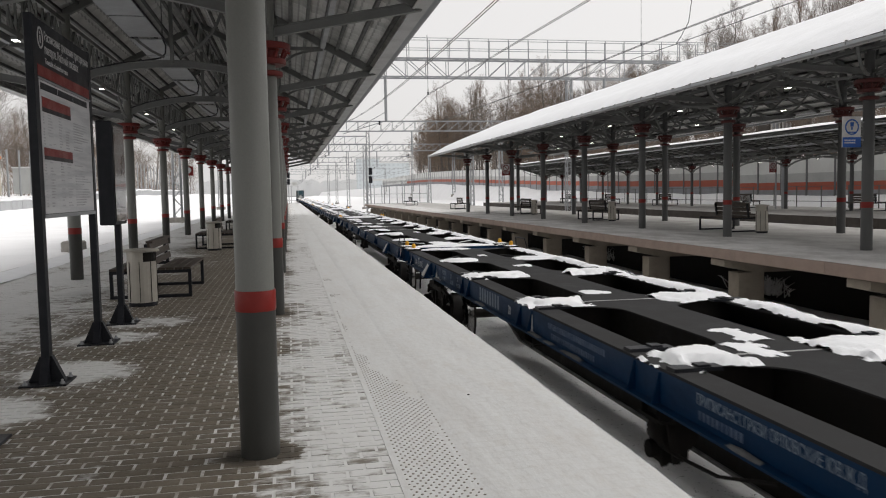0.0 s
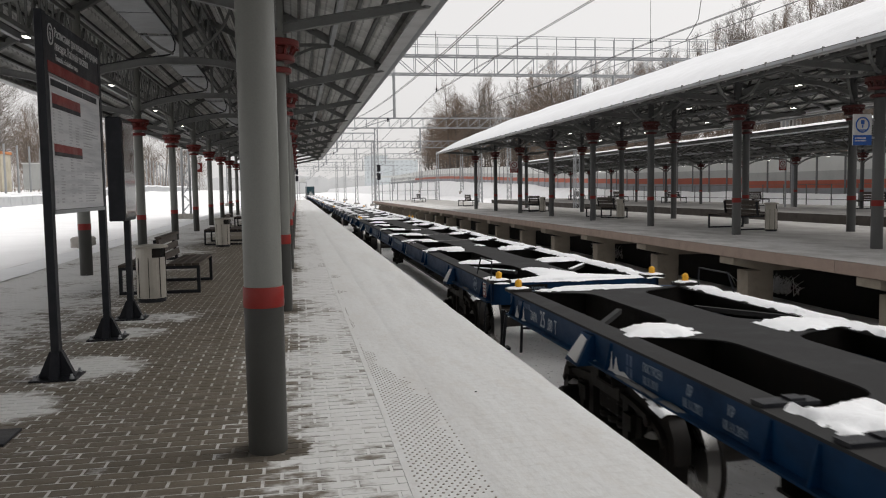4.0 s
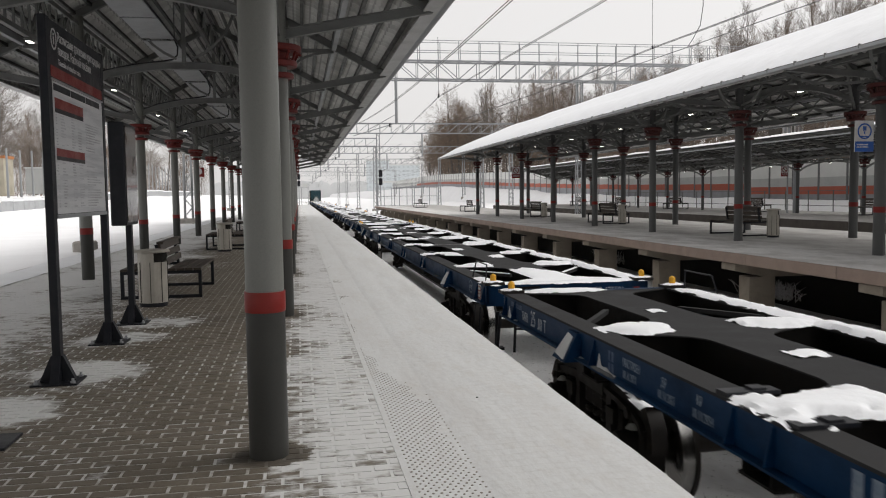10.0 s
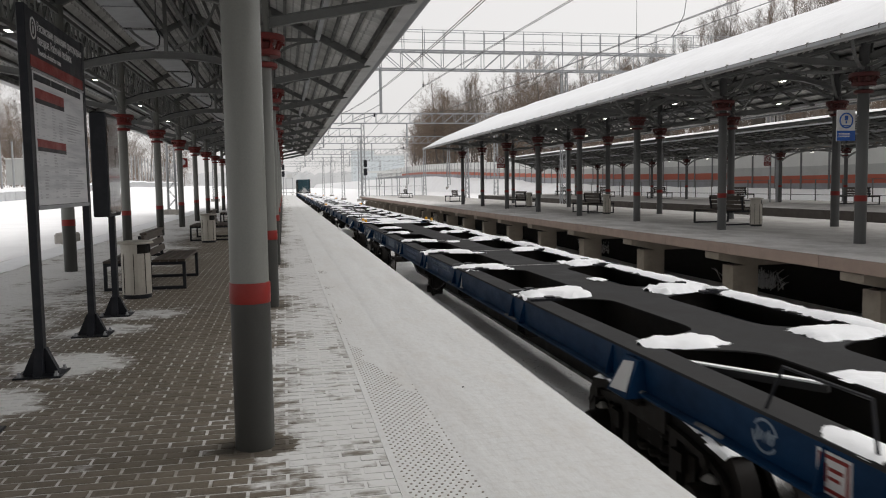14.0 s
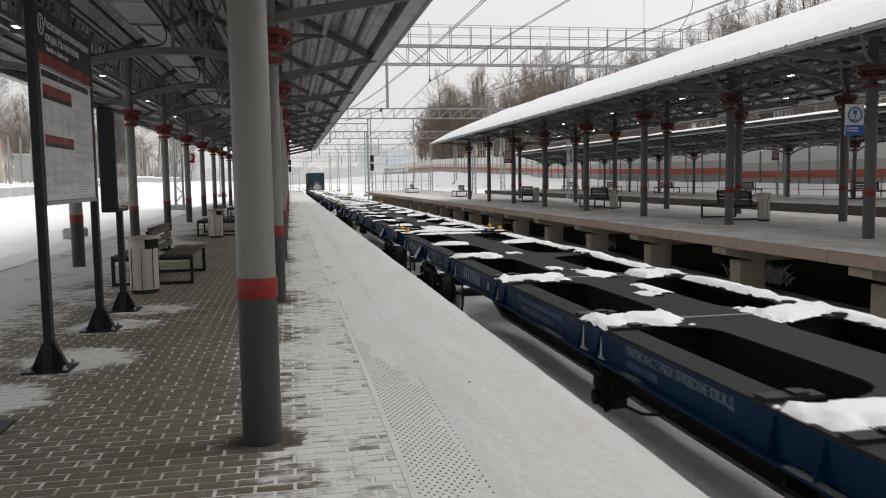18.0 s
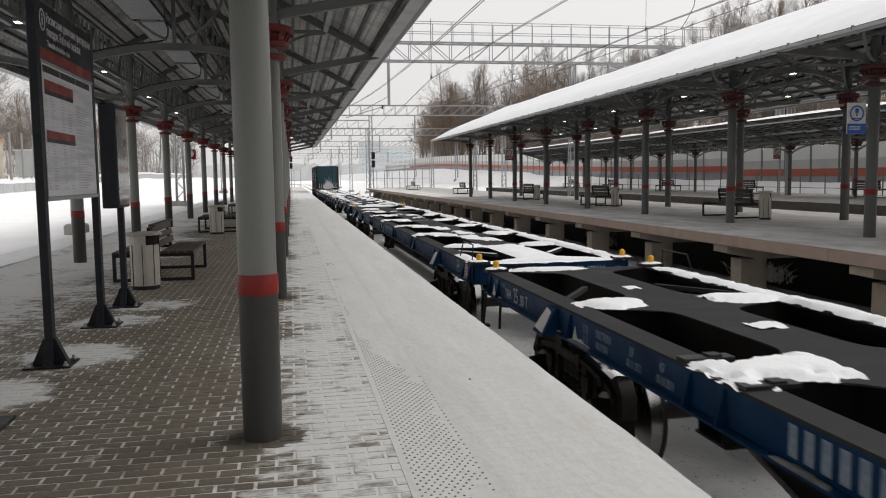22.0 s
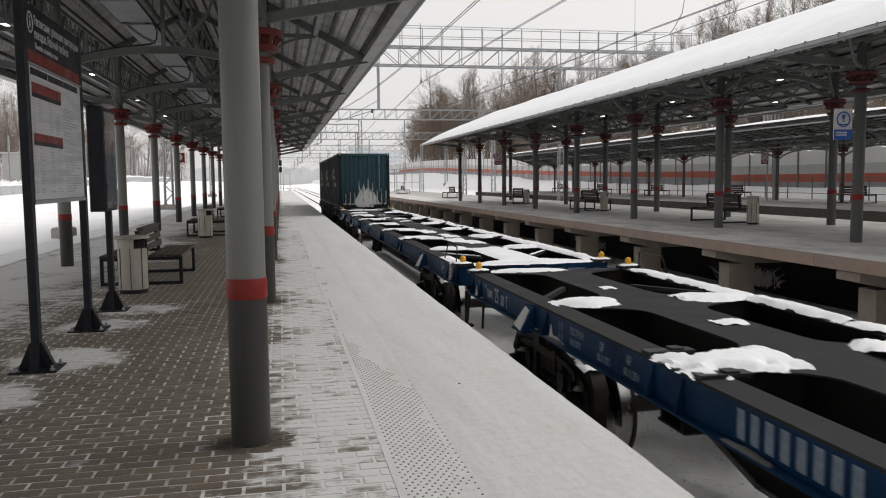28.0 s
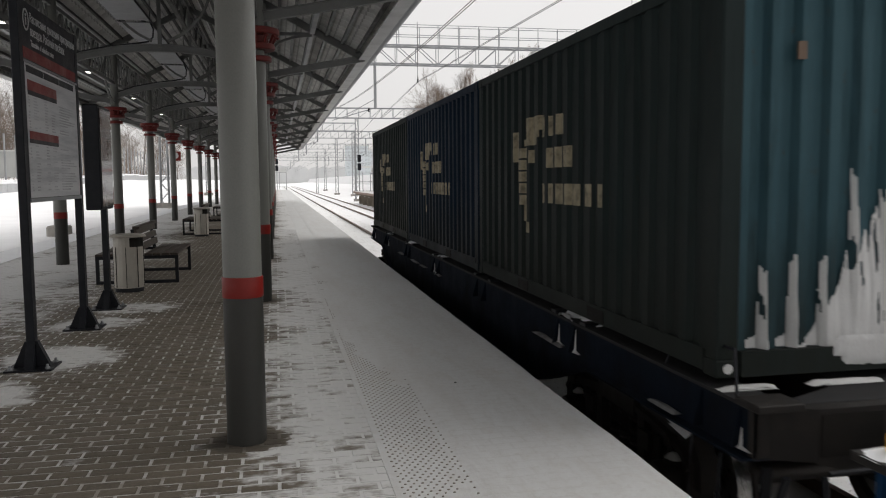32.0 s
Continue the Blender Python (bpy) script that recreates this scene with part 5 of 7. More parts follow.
        for y in (0.03, 3.24, -2.93):
            part("deck_seam", G().box(-0.72, 0.72, y, y + 0.022, 1.3765, 1.3795), PALE, w, "thin pale seam across the deck")
        part("lettering_bar", MAKER, None, w, "white stencilled lines", at=Matrix.Translation((x, far - 0.35, 1.32)) @ ON_SIDE)
        part("lettering_bar", MARK, None, w, at=Matrix.Translation((x, far - 3.66, 1.31)) @ ON_SIDE)
        for y, me in ((3.98, BUILT), (4.65, REPAIR), (5.20, OVERHAUL)):
            part("lettering", me, None, w, "white stencilled dates", at=Matrix.Translation((x, far - y, 1.235)) @ ON_SIDE)
        for k in range(8):
            part("digit_bar", DIGIT, None, w, "white stencilled bar", at=Matrix.Translation((x, far - 6.84 - k * 0.142, 1.325)) @ ON_SIDE)
        part("snow_crumb", CORNER_SNOW, None, w, "snow caked in the beam's corner", at=Matrix.Translation((x - 0.002, half - 0.30, 1.107)) @ ON_SIDE)
        part("snow_crumb", CORNER_SNOW, None, w, "snow caked in the beam's corner", at=Matrix.Translation((x - 0.002, half - 3.45, 1.107)) @ ON_SIDE)
        part("lettering", TWENTY, None, w, at=Matrix.Translation((x, far - 8.36, 1.16)) @ ON_SIDE)
        part("lettering", HOME_WORDS, None, w, "white stencilled words", at=Matrix.Translation((x, far - 13.10, 1.245)) @ ON_SIDE)
        part("lettering_bar", HOME, None, w, at=Matrix.Translation((x, far - 13.13, 1.205)) @ ON_SIDE)
        part("lettering_bar", ROUTE, None, w, at=Matrix.Translation((x, far - 9.95, 1.30)) @ ON_SIDE)
        part("lettering_bar", ROUTE_LOW, None, w, at=Matrix.Translation((x, far - 10.05, 1.20)) @ ON_SIDE)
        part("emblem", EMBLEM, None, w, "round white emblem", at=Matrix.Translation((x, -half + 1.09, 1.235)) @ ON_SIDE)
        part("data_plate", PLATE, None, w, "red-framed white data plate", at=Matrix.Translation((x, -half + 0.50, 1.135)) @ ON_SIDE)
        part("plate_back", SHEET_PLATE, None, w, at=Matrix.Translation((x, -half + 0.50, 1.135)) @ ON_SIDE)
        part("lettering", CODE, None, w, at=Matrix.Translation((0.35, -half - 0.102, 1.21)) @ ON_END)
        part("lettering", MONTH, None, w, at=Matrix.Translation((0.47, -half - 0.102, 1.06)) @ ON_END)
        part("red_mark", G().box(0, 0.09, 0, 0.09, 0, 0.004), RED, w, at=Matrix.Translation((0.98, -half - 0.102, 1.20)) @ ON_END)
    return w


TARA = letters("ТАРА", 0.15, STENCIL, wide=0.66)
TONS = letters("25", 0.265, STENCIL, wide=0.72)
TENTHS = letters(".00", 0.20, STENCIL, wide=0.75)
TEE = letters("Т", 0.20, STENCIL, wide=0.75)
CODE = letters("ТО 625501", 0.13, STENCIL, wide=0.8)
MONTH = letters("10.2018", 0.14, STENCIL, wide=0.8)
MAKER = dashes(1, 0.5, 0.06, STENCIL, words=(0.5, 0.75)).mesh("lettering_bar", DIM)
MARK = dashes(2, 0.12, 0.09, STENCIL, 0.2, 3, (0.4, 0.6)).mesh("lettering_bar", DIM)
BUILT = letters("ПОСТРОЕН\n08.10.2018", 0.10, DULL, wide=0.62)
REPAIR = letters("   ДР\n08.10.2021", 0.10, DULL, wide=0.66)
OVERHAUL = letters("   КР\n08.10.2034", 0.10, DULL, wide=0.66)
PANEL_A = dashes(1, 0.10, 0.028, STENCIL, 0.5, 14, (0.5, 0.8)).mesh("lettering_bar", DULL)
PANEL_B = dashes(1, 0.20, 0.028, STENCIL, 0.5, 15, (0.5, 0.8)).mesh("lettering_bar", DULL)
HOME_WORDS = letters("ПРИПИСАН:СТ.ГРЯЗИ ОРЛОВСКИЕ ЮВ.Ж.Д", 0.105, DULL, wide=0.72)
HOME = dashes(1, 0.55, 0.06, DIM, 0.5, 7, (0.5, 0.75)).mesh("lettering_bar", DIM)
cs = G()
for q in range(16):
    xa, xb = q * 0.024, (q + 1) * 0.024
    ha, hb = [0.008 + 0.13 * math.exp(-v / 0.03) + 0.03 * math.exp(-((v - 0.16) / 0.07) ** 2) for v in (xa, xb)]
    cs.hexa([(xa, 0, 0), (xb, 0, 0), (xb, 0, 0.03), (xa, 0, 0.03), (xa, ha, 0), (xb, hb, 0), (xb, hb, 0.004), (xa, ha, 0.004)])
CORNER_SNOW = cs.mesh("snow_crumb", CAKED)
TWENTY = letters("20", 0.16, STENCIL, wide=0.75)
ROUTE = dashes(1, 1.55, 0.06, DIM, 0.7, 16, (0.4, 0.8)).mesh("lettering_bar", DIM)
ROUTE_LOW = dashes(1, 1.2, 0.06, DIM, 0.7, 17, (0.4, 0.8)).mesh("lettering_bar", DIM)
DIGIT = G().box(0.0, 0.08, -0.185, 0, 0, 0.002).mesh("digit_bar", DULL)
em = G()
for a0, a1 in ((15, 150), (175, 330)):
    for q in range(12):
        wa, wb = radians(a0 + (a1 - a0) * q / 12), radians(a0 + (a1 - a0) * (q + 1) / 12)
        em.hexa([(r * math.cos(w) * 1.25, r * math.sin(w), z) for z in (0, 0.002) for r, w in ((0.085, wa), (0.102, wa), (0.102, wb), (0.085, wb))])
for q in range(5):
    em.hexa([(x + d * 0.02, y, z) for z in (0, 0.002) for x, y, d in ((-0.095 + 0.038 * q, -0.045 + 0.01 * (q % 2), 0), (-0.067 + 0.038 * q, -0.04 + 0.012 * (q % 3), 0), (-0.067 + 0.038 * q, 0.035 - 0.012 * (q % 2), 1), (-0.095 + 0.038 * q, 0.05 - 0.02 * (q % 3), 1))])
EMBLEM = em.mesh("emblem", DULL)
pl = G().box(-0.115, 0.115, -0.015, 0.004, 0.0005, 0.005).box(-0.115, 0.115, 0.156, 0.175, 0.0005, 0.005).box(-0.115, -0.095, 0.004, 0.156, 0.0005, 0.005).box(0.095, 0.115, 0.004, 0.156, 0.0005, 0.005)
pl.box(-0.075, -0.05, 0.03, 0.125, 0.0005, 0.004).box(-0.04, 0.07, 0.095, 0.115, 0.0005, 0.003).box(-0.04, 0.05, 0.05, 0.068, 0.0005, 0.003)
PLATE = pl.mesh("data_plate", RED)
SHEET_PLATE = G().box(-0.13, 0.13, -0.03, 0.19, -0.002, 0.001).mesh("plate_back", WHITE_PRINT)

MOUNTS = [-9.30, -6.35, -3.04, 0.0, 3.18, 6.38, 9.22]
TRAIN = []
templates = [
    wagon("blue skeletal container wagon with a nearly clear dark deck", 12.335, MOUNTS, (-9.47, 9.42), BLUE, DECK, 11, 0.0),
    wagon("blue skeletal container wagon with a grey deck and light snow", 12.335, MOUNTS, (-9.47, 9.42), BLUE, DECK, 23, 0.25),
    wagon("blue skeletal container wagon, deck patched with snow", 12.335, MOUNTS, (-9.47, 9.42), BLUE, DECK, 37, 0.7),
]


def start(k, length=WAGON):
    """The place at 0 s of the middle of the wagon whose far meeting is number k."""
    return MEET + SPEED * MEET_AT + WAGON * k - length / 2


PLACES = {-10: 0, -9: 1, -8: 0, -7: 0, -6: 1, -5: 1, -4: 0, -3: 2, -2: 1, -1: 2, 0: 1, 1: 2}
used = set()
for k, which in PLACES.items():
    here = Matrix.Translation((AXIS, start(k), RAIL_TOP))
    if which in used:
        w = copy_thing(templates[which], here)
    else:
        w, _ = templates[which], used.add(which)
        w.matrix_basis = here
    TRAIN.append((w, start(k), RAIL_TOP))

LAST = 19.62
last_at = MEET + SPEED * MEET_AT + WAGON + LAST / 2
w = wagon("dirty dark blue container wagon carrying three containers", 9.35, [-6.3, -3.05, 0.0, 3.05, 6.3], (-7.2, 7.2), DIRTY_BLUE, DECK, 51, 0.0, False)
w.matrix_basis = Matrix.Translation((AXIS, last_at, RAIL_TOP))
TRAIN.append((w, last_at, RAIL_TOP))


# ---- containers ----
def wave(n, length, depth):
    """A trapezoid wave of n folds along a length, as (place, depth)."""
    out, p = [], length / n
    for i in range(n):
        for f, d in ((0.0, 0), (0.28, 0), (0.42, 1), (0.78, 1), (0.92, 0)):
            out.append((p * (i + f), d * depth))
    out.append((length, 0))
    return out


def container(label, paint, dark_paint, seed, end_snow):
    L, B, H = 6.058, 2.438, 2.591
    rnd = random.Random(seed)
    c = thing("shipping_container", label, "container", "containers on the last wagon")
    for s in (-1, 1):
        pr = wave(20, L - 0.30, 0.036)
        g = G().grid(len(pr) - 1, 1, lambda i, j: (s * (B / 2 - 0.012 - pr[i][1]), -L / 2 + 0.15 + pr[i][0], 0.16 + (H - 0.26) * j))
        # teal sides come darker than the ends, their shade painted in
        part("side_wall", g, dark_paint, c, "dark dirt-streaked corrugated steel side")
        part("top_rail", G().box(s * (B / 2 - 0.06), s * (B / 2), -L / 2 + 0.17, L / 2 - 0.17, H - 0.10, H - 0.01), dark_paint, c)
        rail = part("bottom_rail", G().box(s * (B / 2 - 0.05), s * (B / 2 - 0.004), -L / 2 + 0.17, L / 2 - 0.17, 0.02, 0.165), dark_paint, c)
        for y in (-1.05, 1.05):
            part("fork_pocket", G().box(s * (B / 2 - 0.02), s * (B / 2 + 0.001), y - 0.18, y + 0.18, 0.035, 0.14), UNDER, c)
        for e in (-1, 1):
            x, y = s * (B / 2 - 0.08), e * (L / 2 - 0.08)
            part("corner_post", G().box(x - 0.075, x + 0.075, y - 0.075, y + 0.075, 0.11, H - 0.11), dark_paint, c, bevel=0.012)
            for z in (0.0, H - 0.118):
                cast = part("corner_casting", G().box(x - 0.081, x + 0.081, y - 0.082, y + 0.082, z, z + 0.118), dark_paint, c, bevel=0.01)
                part("casting_hole", G().lathe([(0.0, 0), (0.034, 0), (0.034, 0.004)], 10, (x, y + e * 0.0845 - 0.002, z + 0.06), "y"), UNDER if e > 0 else CAKED, cast)
    for e in (-1, 1):
        pr = wave(10, B - 0.30, 0.056)
        g = G().grid(len(pr) - 1, 1, lambda i, j: (-B / 2 + 0.15 + pr[i][0], e * (L / 2 - 0.02 - pr[i][1]), 0.16 + (H - 0.28) * j))
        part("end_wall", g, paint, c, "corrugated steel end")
        part("end_sill", G().box(-B / 2 + 0.16, B / 2 - 0.16, e * (L / 2) - 0.03, e * (L / 2) + 0.03, 0.01, 0.17), dark_paint, c)
        part("end_header", G().box(-B / 2 + 0.16, B / 2 - 0.16, e * (L / 2) - 0.03, e * (L / 2) + 0.03, H - 0.12, H - 0.01), paint, c)
    part("roof", G().box(-B / 2 + 0.06, B / 2 - 0.06, -L / 2 + 0.05, L / 2 - 0.05, H - 0.035, H - 0.02), paint, c)
    part("roof_snow", G().grid(10, 24, lambda i, j: (-B / 2 + 0.1 + (B - 0.2) * i / 10, -L / 2 + 0.1 + (L - 0.2) * j / 24, H - 0.012 + 0.015 * noise.noise((i * 0.7, j * 0.7, seed)))), SNOW, c, smooth=True)
    part("floor", G().box(-B / 2 + 0.05, B / 2 - 0.05, -L / 2 + 0.05, L / 2 - 0.05, 0.13, 0.16), UNDER, c)
    # faded cream emblem and lines of lettering on the platform's side, as plain shapes
    folds = wave(20, L - 0.30, 0.036)

    def skin(y):
        y = y + L / 2 - 0.15
        for (a, da), (b, db) in zip(folds, folds[1:]):
            if a <= y <= b:
                return da + (db - da) * (y - a) / max(1e-6, b - a)
        return 0

    def decal(name, ya, yb, za, zb, label=""):
        """A painted rectangle that follows the folds."""
        cuts = sorted({ya, yb, *[q - L / 2 + 0.15 for q, _ in folds if ya < q - L / 2 + 0.15 < yb]})
        g = G().grid(len(cuts) - 1, 1, lambda i, j: (-(B / 2 - 0.012 - skin(cuts[i]) + 0.004), cuts[i], za + (zb - za) * j))
        part(name, g, CREAM, c, label)

    mid = 0.9
    for q in range(4):
        decal("emblem", mid - 0.46 + 0.05 * q, mid + 0.05 + 0.05 * q, 1.93 - 0.075 * (q + 1), 1.93 - 0.075 * q, "faded cream emblem")
    for q in range(5):
        decal("emblem", mid + 0.02 + 0.02 * q, mid + 0.36 - 0.015 * q, 1.63 - 0.13 * (q + 1), 1.63 - 0.13 * q - 0.02)
    for ya, yb, za, zb in ((0.40, 0.55, 1.46, 1.80), (0.02, 0.20, 0.80, 0.98), (-0.06, 0.10, 0.68, 0.80), (-0.20, -0.02, 1.44, 1.58)):
        decal("emblem", mid + ya, mid + yb, za, zb)
    for y0, z0, count in ((mid - 0.40, 1.70, 3), (mid - 0.62, 1.38, 3), (mid - 0.40, 1.02, 7)):
        for q in range(count):
            a = y0 - 0.25 * q
            decal("lettering_bar", a - (0.17, 0.12, 0.15)[q % 3], a, z0, z0 + 0.20)
    for q in range(13):
        part("lettering_bar", G().box(0.70, 0.76, -L / 2 + 0.004, -L / 2 + 0.02, 2.42 - 0.13 * q - (0.06 if q > 3 else 0), 2.50 - 0.13 * q - (0.06 if q > 3 else 0)), DULL, c)
    part("data_plate", G().box(-0.70, -0.64, -L / 2 + 0.0, -L / 2 + 0.02, 2.0, 2.11), RAIL, c, "small brownish plate")
    if end_snow:
        pe = wave(10, B - 0.30, 0.056)

        def hollow(x):
            x = x + B / 2 - 0.15
            for (a, da), (b, db) in zip(pe, pe[1:]):
                if a <= x <= b:
                    return da + (db - da) * (x - a) / max(1e-6, b - a)
            return 0.0

        # snow driven against the end: a ragged mass in the middle, thin streaks in the folds
        nx, nz, x0, x1, z0, z1 = 300, 130, -1.07, 1.07, 0.172, 1.95
        fold = (B - 0.3) / 10
        tops = []
        for i in range(nx + 1):
            x = x0 + (x1 - x0) * i / nx
            f = ((x + B / 2 - 0.15) / fold) % 1.0
            body = math.exp(-((x - 0.10) / 0.52) ** 4)
            jag = 0.62 + 0.34 * noise.noise((x * 17, 1.5, 2)) + 0.22 * noise.noise((x * 43, 8.5, 1))
            n_fold = int((x + B / 2 - 0.15) / fold)
            bar = (abs(f - 0.86) < 0.09) * (0.62 + 0.55 * math.exp(-((x - 0.1) / 0.55) ** 2)) * (0.85 + 0.6 * noise.noise((n_fold * 1.7, 3.3, 9)) + 0.25 * noise.noise((x * 70, 2, 2)))
            foot = (0.05 + 0.09 * max(0.0, f - 0.4)) * (f > 0.36) * (abs(x) < 1.04)
            tops.append(max(foot, body * (0.40 + 0.62 * jag * (0.55 + 0.45 * math.exp(-((x - 0.05) / 0.45) ** 2))), bar))
        g = G()
        index = {}

        def at(i, j):
            if (i, j) not in index:
                x, z = x0 + (x1 - x0) * i / nx, (z1 - z0) * j / nz
                body = math.exp(-((x - 0.10) / 0.52) ** 4)
                fill = min(1.0, max(0.0, body * (1.25 - z / 0.9)))
                left = max(0.0, tops[i] - z)
                thick = min(0.03, 0.004 + 0.06 * left) + 0.012 * noise.noise((x * 9, z * 4, 5))
                index[i, j] = len(g.v)
                g.v.append((x, -L / 2 + 0.016 + hollow(x) * (1 - 0.8 * fill) - max(0.003, thick), z0 + z))
            return index[i, j]
        for i in range(nx):
            for j in range(nz):
                z, x = (z1 - z0) * (j + 0.5) / nz, x0 + (x1 - x0) * (i + 0.5) / nx
                gap = noise.noise((x * 24, z * 2.6, 7)) + 0.5 * noise.noise((x * 60, z * 6, 3))
                if z < (tops[i] + tops[i + 1]) / 2 and gap < 0.62 - 0.35 * z:
                    g.f.append((at(i, j), at(i + 1, j), at(i + 1, j + 1), at(i, j + 1)))
        part("snow_mass", g, CAKED, c, "snow driven into the folds of the end", smooth=True)
        g = snow_lump(-0.45, 0.42, 0.0, 0.20, 0.012, 2.7, 0.9, 0.02)
        part("snow_skirt", g, CAKED, c, at=Matrix.Translation((0, -L / 2 - 0.031, 0.045)) @ ON_END, smooth=True)
        for k in range(7):
            x = rnd.uniform(-1.1, 1.1)
            l = rnd.uniform(0.08, 0.22)
            part("snow_crumb", snow_lump(x - l, x + l, -0.07, 0.02, 0.02, k * 3.1, 0.5, 0.025), CAKED, c, at=(0, -L / 2 - 0.06, -0.045), smooth=True)
    return c


front = MEET + SPEED * MEET_AT + WAGON + 0.92
for i, (label, paint, dark_paint) in enumerate((("faded teal-blue shipping container with snow caked on its end", TEAL, TEAL_SHADE_GRIME), ("deep blue shipping container with a faded cream emblem", DEEP_BLUE, DEEP_BLUE), ("dull green-grey shipping container with a faded emblem", GREEN_GREY, GREEN_GREY))):
    c = container(label, paint, dark_paint, 71 + i, i == 0)
    y = front + 3.029 + i * 6.13
    c.matrix_basis = Matrix.Translation((AXIS, y, RAIL_TOP + 1.432))
    TRAIN.append((c, y, RAIL_TOP + 1.432))


# ---- furniture of the paved platform ----
def foot(parent, x, y, z=0.0):
    g = G().hexa([(x - 0.035, y - 0.15, z + 0.015), (x + 0.035, y - 0.15, z + 0.015), (x + 0.035, y + 0.15, z + 0.015), (x - 0.035, y + 0.15, z + 0.015),
                  (x - 0.035, y - 0.05, z + 0.24), (x + 0.035, y - 0.05, z + 0.24), (x + 0.035, y + 0.05, z + 0.24), (x - 0.035, y + 0.05, z + 0.24)])
    g.hexa([(x - 0.15, y - 0.035, z + 0.015), (x + 0.15, y - 0.035, z + 0.015), (x + 0.15, y + 0.035, z + 0.015), (x - 0.15, y + 0.035, z + 0.015),
            (x - 0.05, y - 0.035, z + 0.24), (x + 0.05, y - 0.035, z + 0.24), (x + 0.05, y + 0.035, z + 0.24), (x - 0.05, y + 0.035, z + 0.24)])
    f = part("foot", g, BLACK, parent, "flared black steel foot")
    part("base_plate", G().box(x - 0.19, x + 0.19, y - 0.17, y + 0.17, z, z + 0.016), BLACK, f)
    for a in (-0.15, 0.15):
        for b in (-0.13, 0.13):
            part("bolt", G().lathe([(0.022, 0.014), (0.022, 0.032), (0.012, 0.034), (0.012, 0.055)], 6, (x + a, y + b, z)), GALV, f)


# the plane of writing turned onto a face that looks towards +x (reading towards +y)
ON_FACE = Matrix(((0, 0, 1, 0), (1, 0, 0, 0), (0, 1, 0, 0), (0, 0, 0, 1)))


def timetable_board(x, y0, y1):
    b = thing("timetable_board", "black timetable board with white sheets and red headings on two posts", "notice board")
    for y in (y0, y1):
        part("post", G().box(x - 0.035, x + 0.035, y - 0.05, y + 0.05, 0.0, 3.17), BLACK, b, "dark square steel post", bevel=0.006)
        foot(b, x, y)
    part("panel", G().box(x - 0.03, x + 0.03, y0 + 0.05, y1 - 0.05, 1.43, 3.16), BLACK, b, "black panel", bevel=0.005)
    f = x + 0.0305
    part("sheet", G().box(f, f + 0.004, y0 + 0.08, y1 - 0.08, 1.47, 2.63), PAPER, b, "printed white sheet behind glass")
    part("frame_rail", G().box(f, f + 0.012, y0 + 0.05, y1 - 0.05, 1.43, 1.465), GALV, b)
    part("frame_rail", G().box(f, f + 0.012, y0 + 0.05, y1 - 0.05, 2.635, 2.65), GALV, b)
    part("red_stripe", G().box(f, f + 0.004, y0 + 0.06, y1 - 0.06, 2.665, 2.76), RED, b, "red stripe")
    f2 = f + 0.0045
    for k, (a, c) in enumerate(((0.10, 0.62), (0.64, 1.16), (1.18, 1.72))):
        part("heading", G().box(f2, f2 + 0.002, y0 + a, y0 + c, 2.55, 2.61), BLACK, b)
    part("heading", G().box(f2, f2 + 0.002, y0 + 0.12, y0 + 1.05, 2.40, 2.49), RED, b, "red heading")
    part("heading", G().box(f2, f2 + 0.002, y0 + 0.12, y0 + 1.05, 2.36, 2.40), BLACK, b)
    part("heading", G().box(f2, f2 + 0.002, y0 + 0.12, y0 + 1.05, 1.98, 2.05), RED, b, "red heading")
    part("heading", G().box(f2, f2 + 0.002, y0 + 0.12, y0 + 1.05, 1.945, 1.98), BLACK, b)
    rnd = random.Random(4)
    z = 2.335
    while z > 1.52:
        if not 1.93 < z < 2.07:
            for col, wd in ((0.13, 0.05), (0.28, 0.16), (0.62, 0.12), (0.84, 0.18), (1.12, 0.62)):
                if rnd.random() < 0.85:
                    part("print_line", G().box(f2, f2 + 0.001, y0 + col, y0 + col + wd * rnd.uniform(0.5, 1.0), z, z + 0.012), PRINT, b)
        z -= 0.026
    me = letters("Расписание движения пригородных", 0.115, WHITE_PRINT, wide=0.78)
    part("lettering", me, None, b, at=Matrix.Translation((f, y0 + 0.30, 3.0)) @ ON_FACE)
    me = letters("поездов. Рабочий посёлок", 0.115, WHITE_PRINT, wide=0.78)
    part("lettering", me, None, b, at=Matrix.Translation((f, y0 + 0.30, 2.885)) @ ON_FACE)
    me = letters("Timetable of suburban trains", 0.075, WHITE_PRINT, wide=0.85)
    part("lettering", me, None, b, at=Matrix.Translation((f, y0 + 0.30, 2.795)) @ ON_FACE)
    g = G().hoop((f + 0.002, y0 + 0.18, 3.0), 0.075, 0.016, 0.004, "x", 24, 1.15)
    g.box(f, f + 0.004, y0 + 0.168, y0 + 0.192, 2.955, 3.02).box(f, f + 0.004, y0 + 0.168, y0 + 0.192, 3.032, 3.052)
    part("info_mark", g, WHITE_PRINT, b, "round white information mark")
    return b


timetable_board(-2.11, 7.43, 9.35)

nb = thing("light_box", "tall black light box with a dark glossy poster on one post", "notice board")
part("post", G().box(-2.17, -2.10, 10.70, 10.80, 0.0, 1.28), BLACK, nb, "dark steel post", bevel=0.006)
foot(nb, -2.135, 10.75)
part("case", G().box(-2.235, -2.055, 10.22, 10.93, 1.27, 2.52), BLACK, nb, "thick black case", bevel=0.012)
part("poster", G().box(-2.0535, -2.049, 10.28, 10.87, 1.33, 2.46), POSTER, nb, "grey poster")
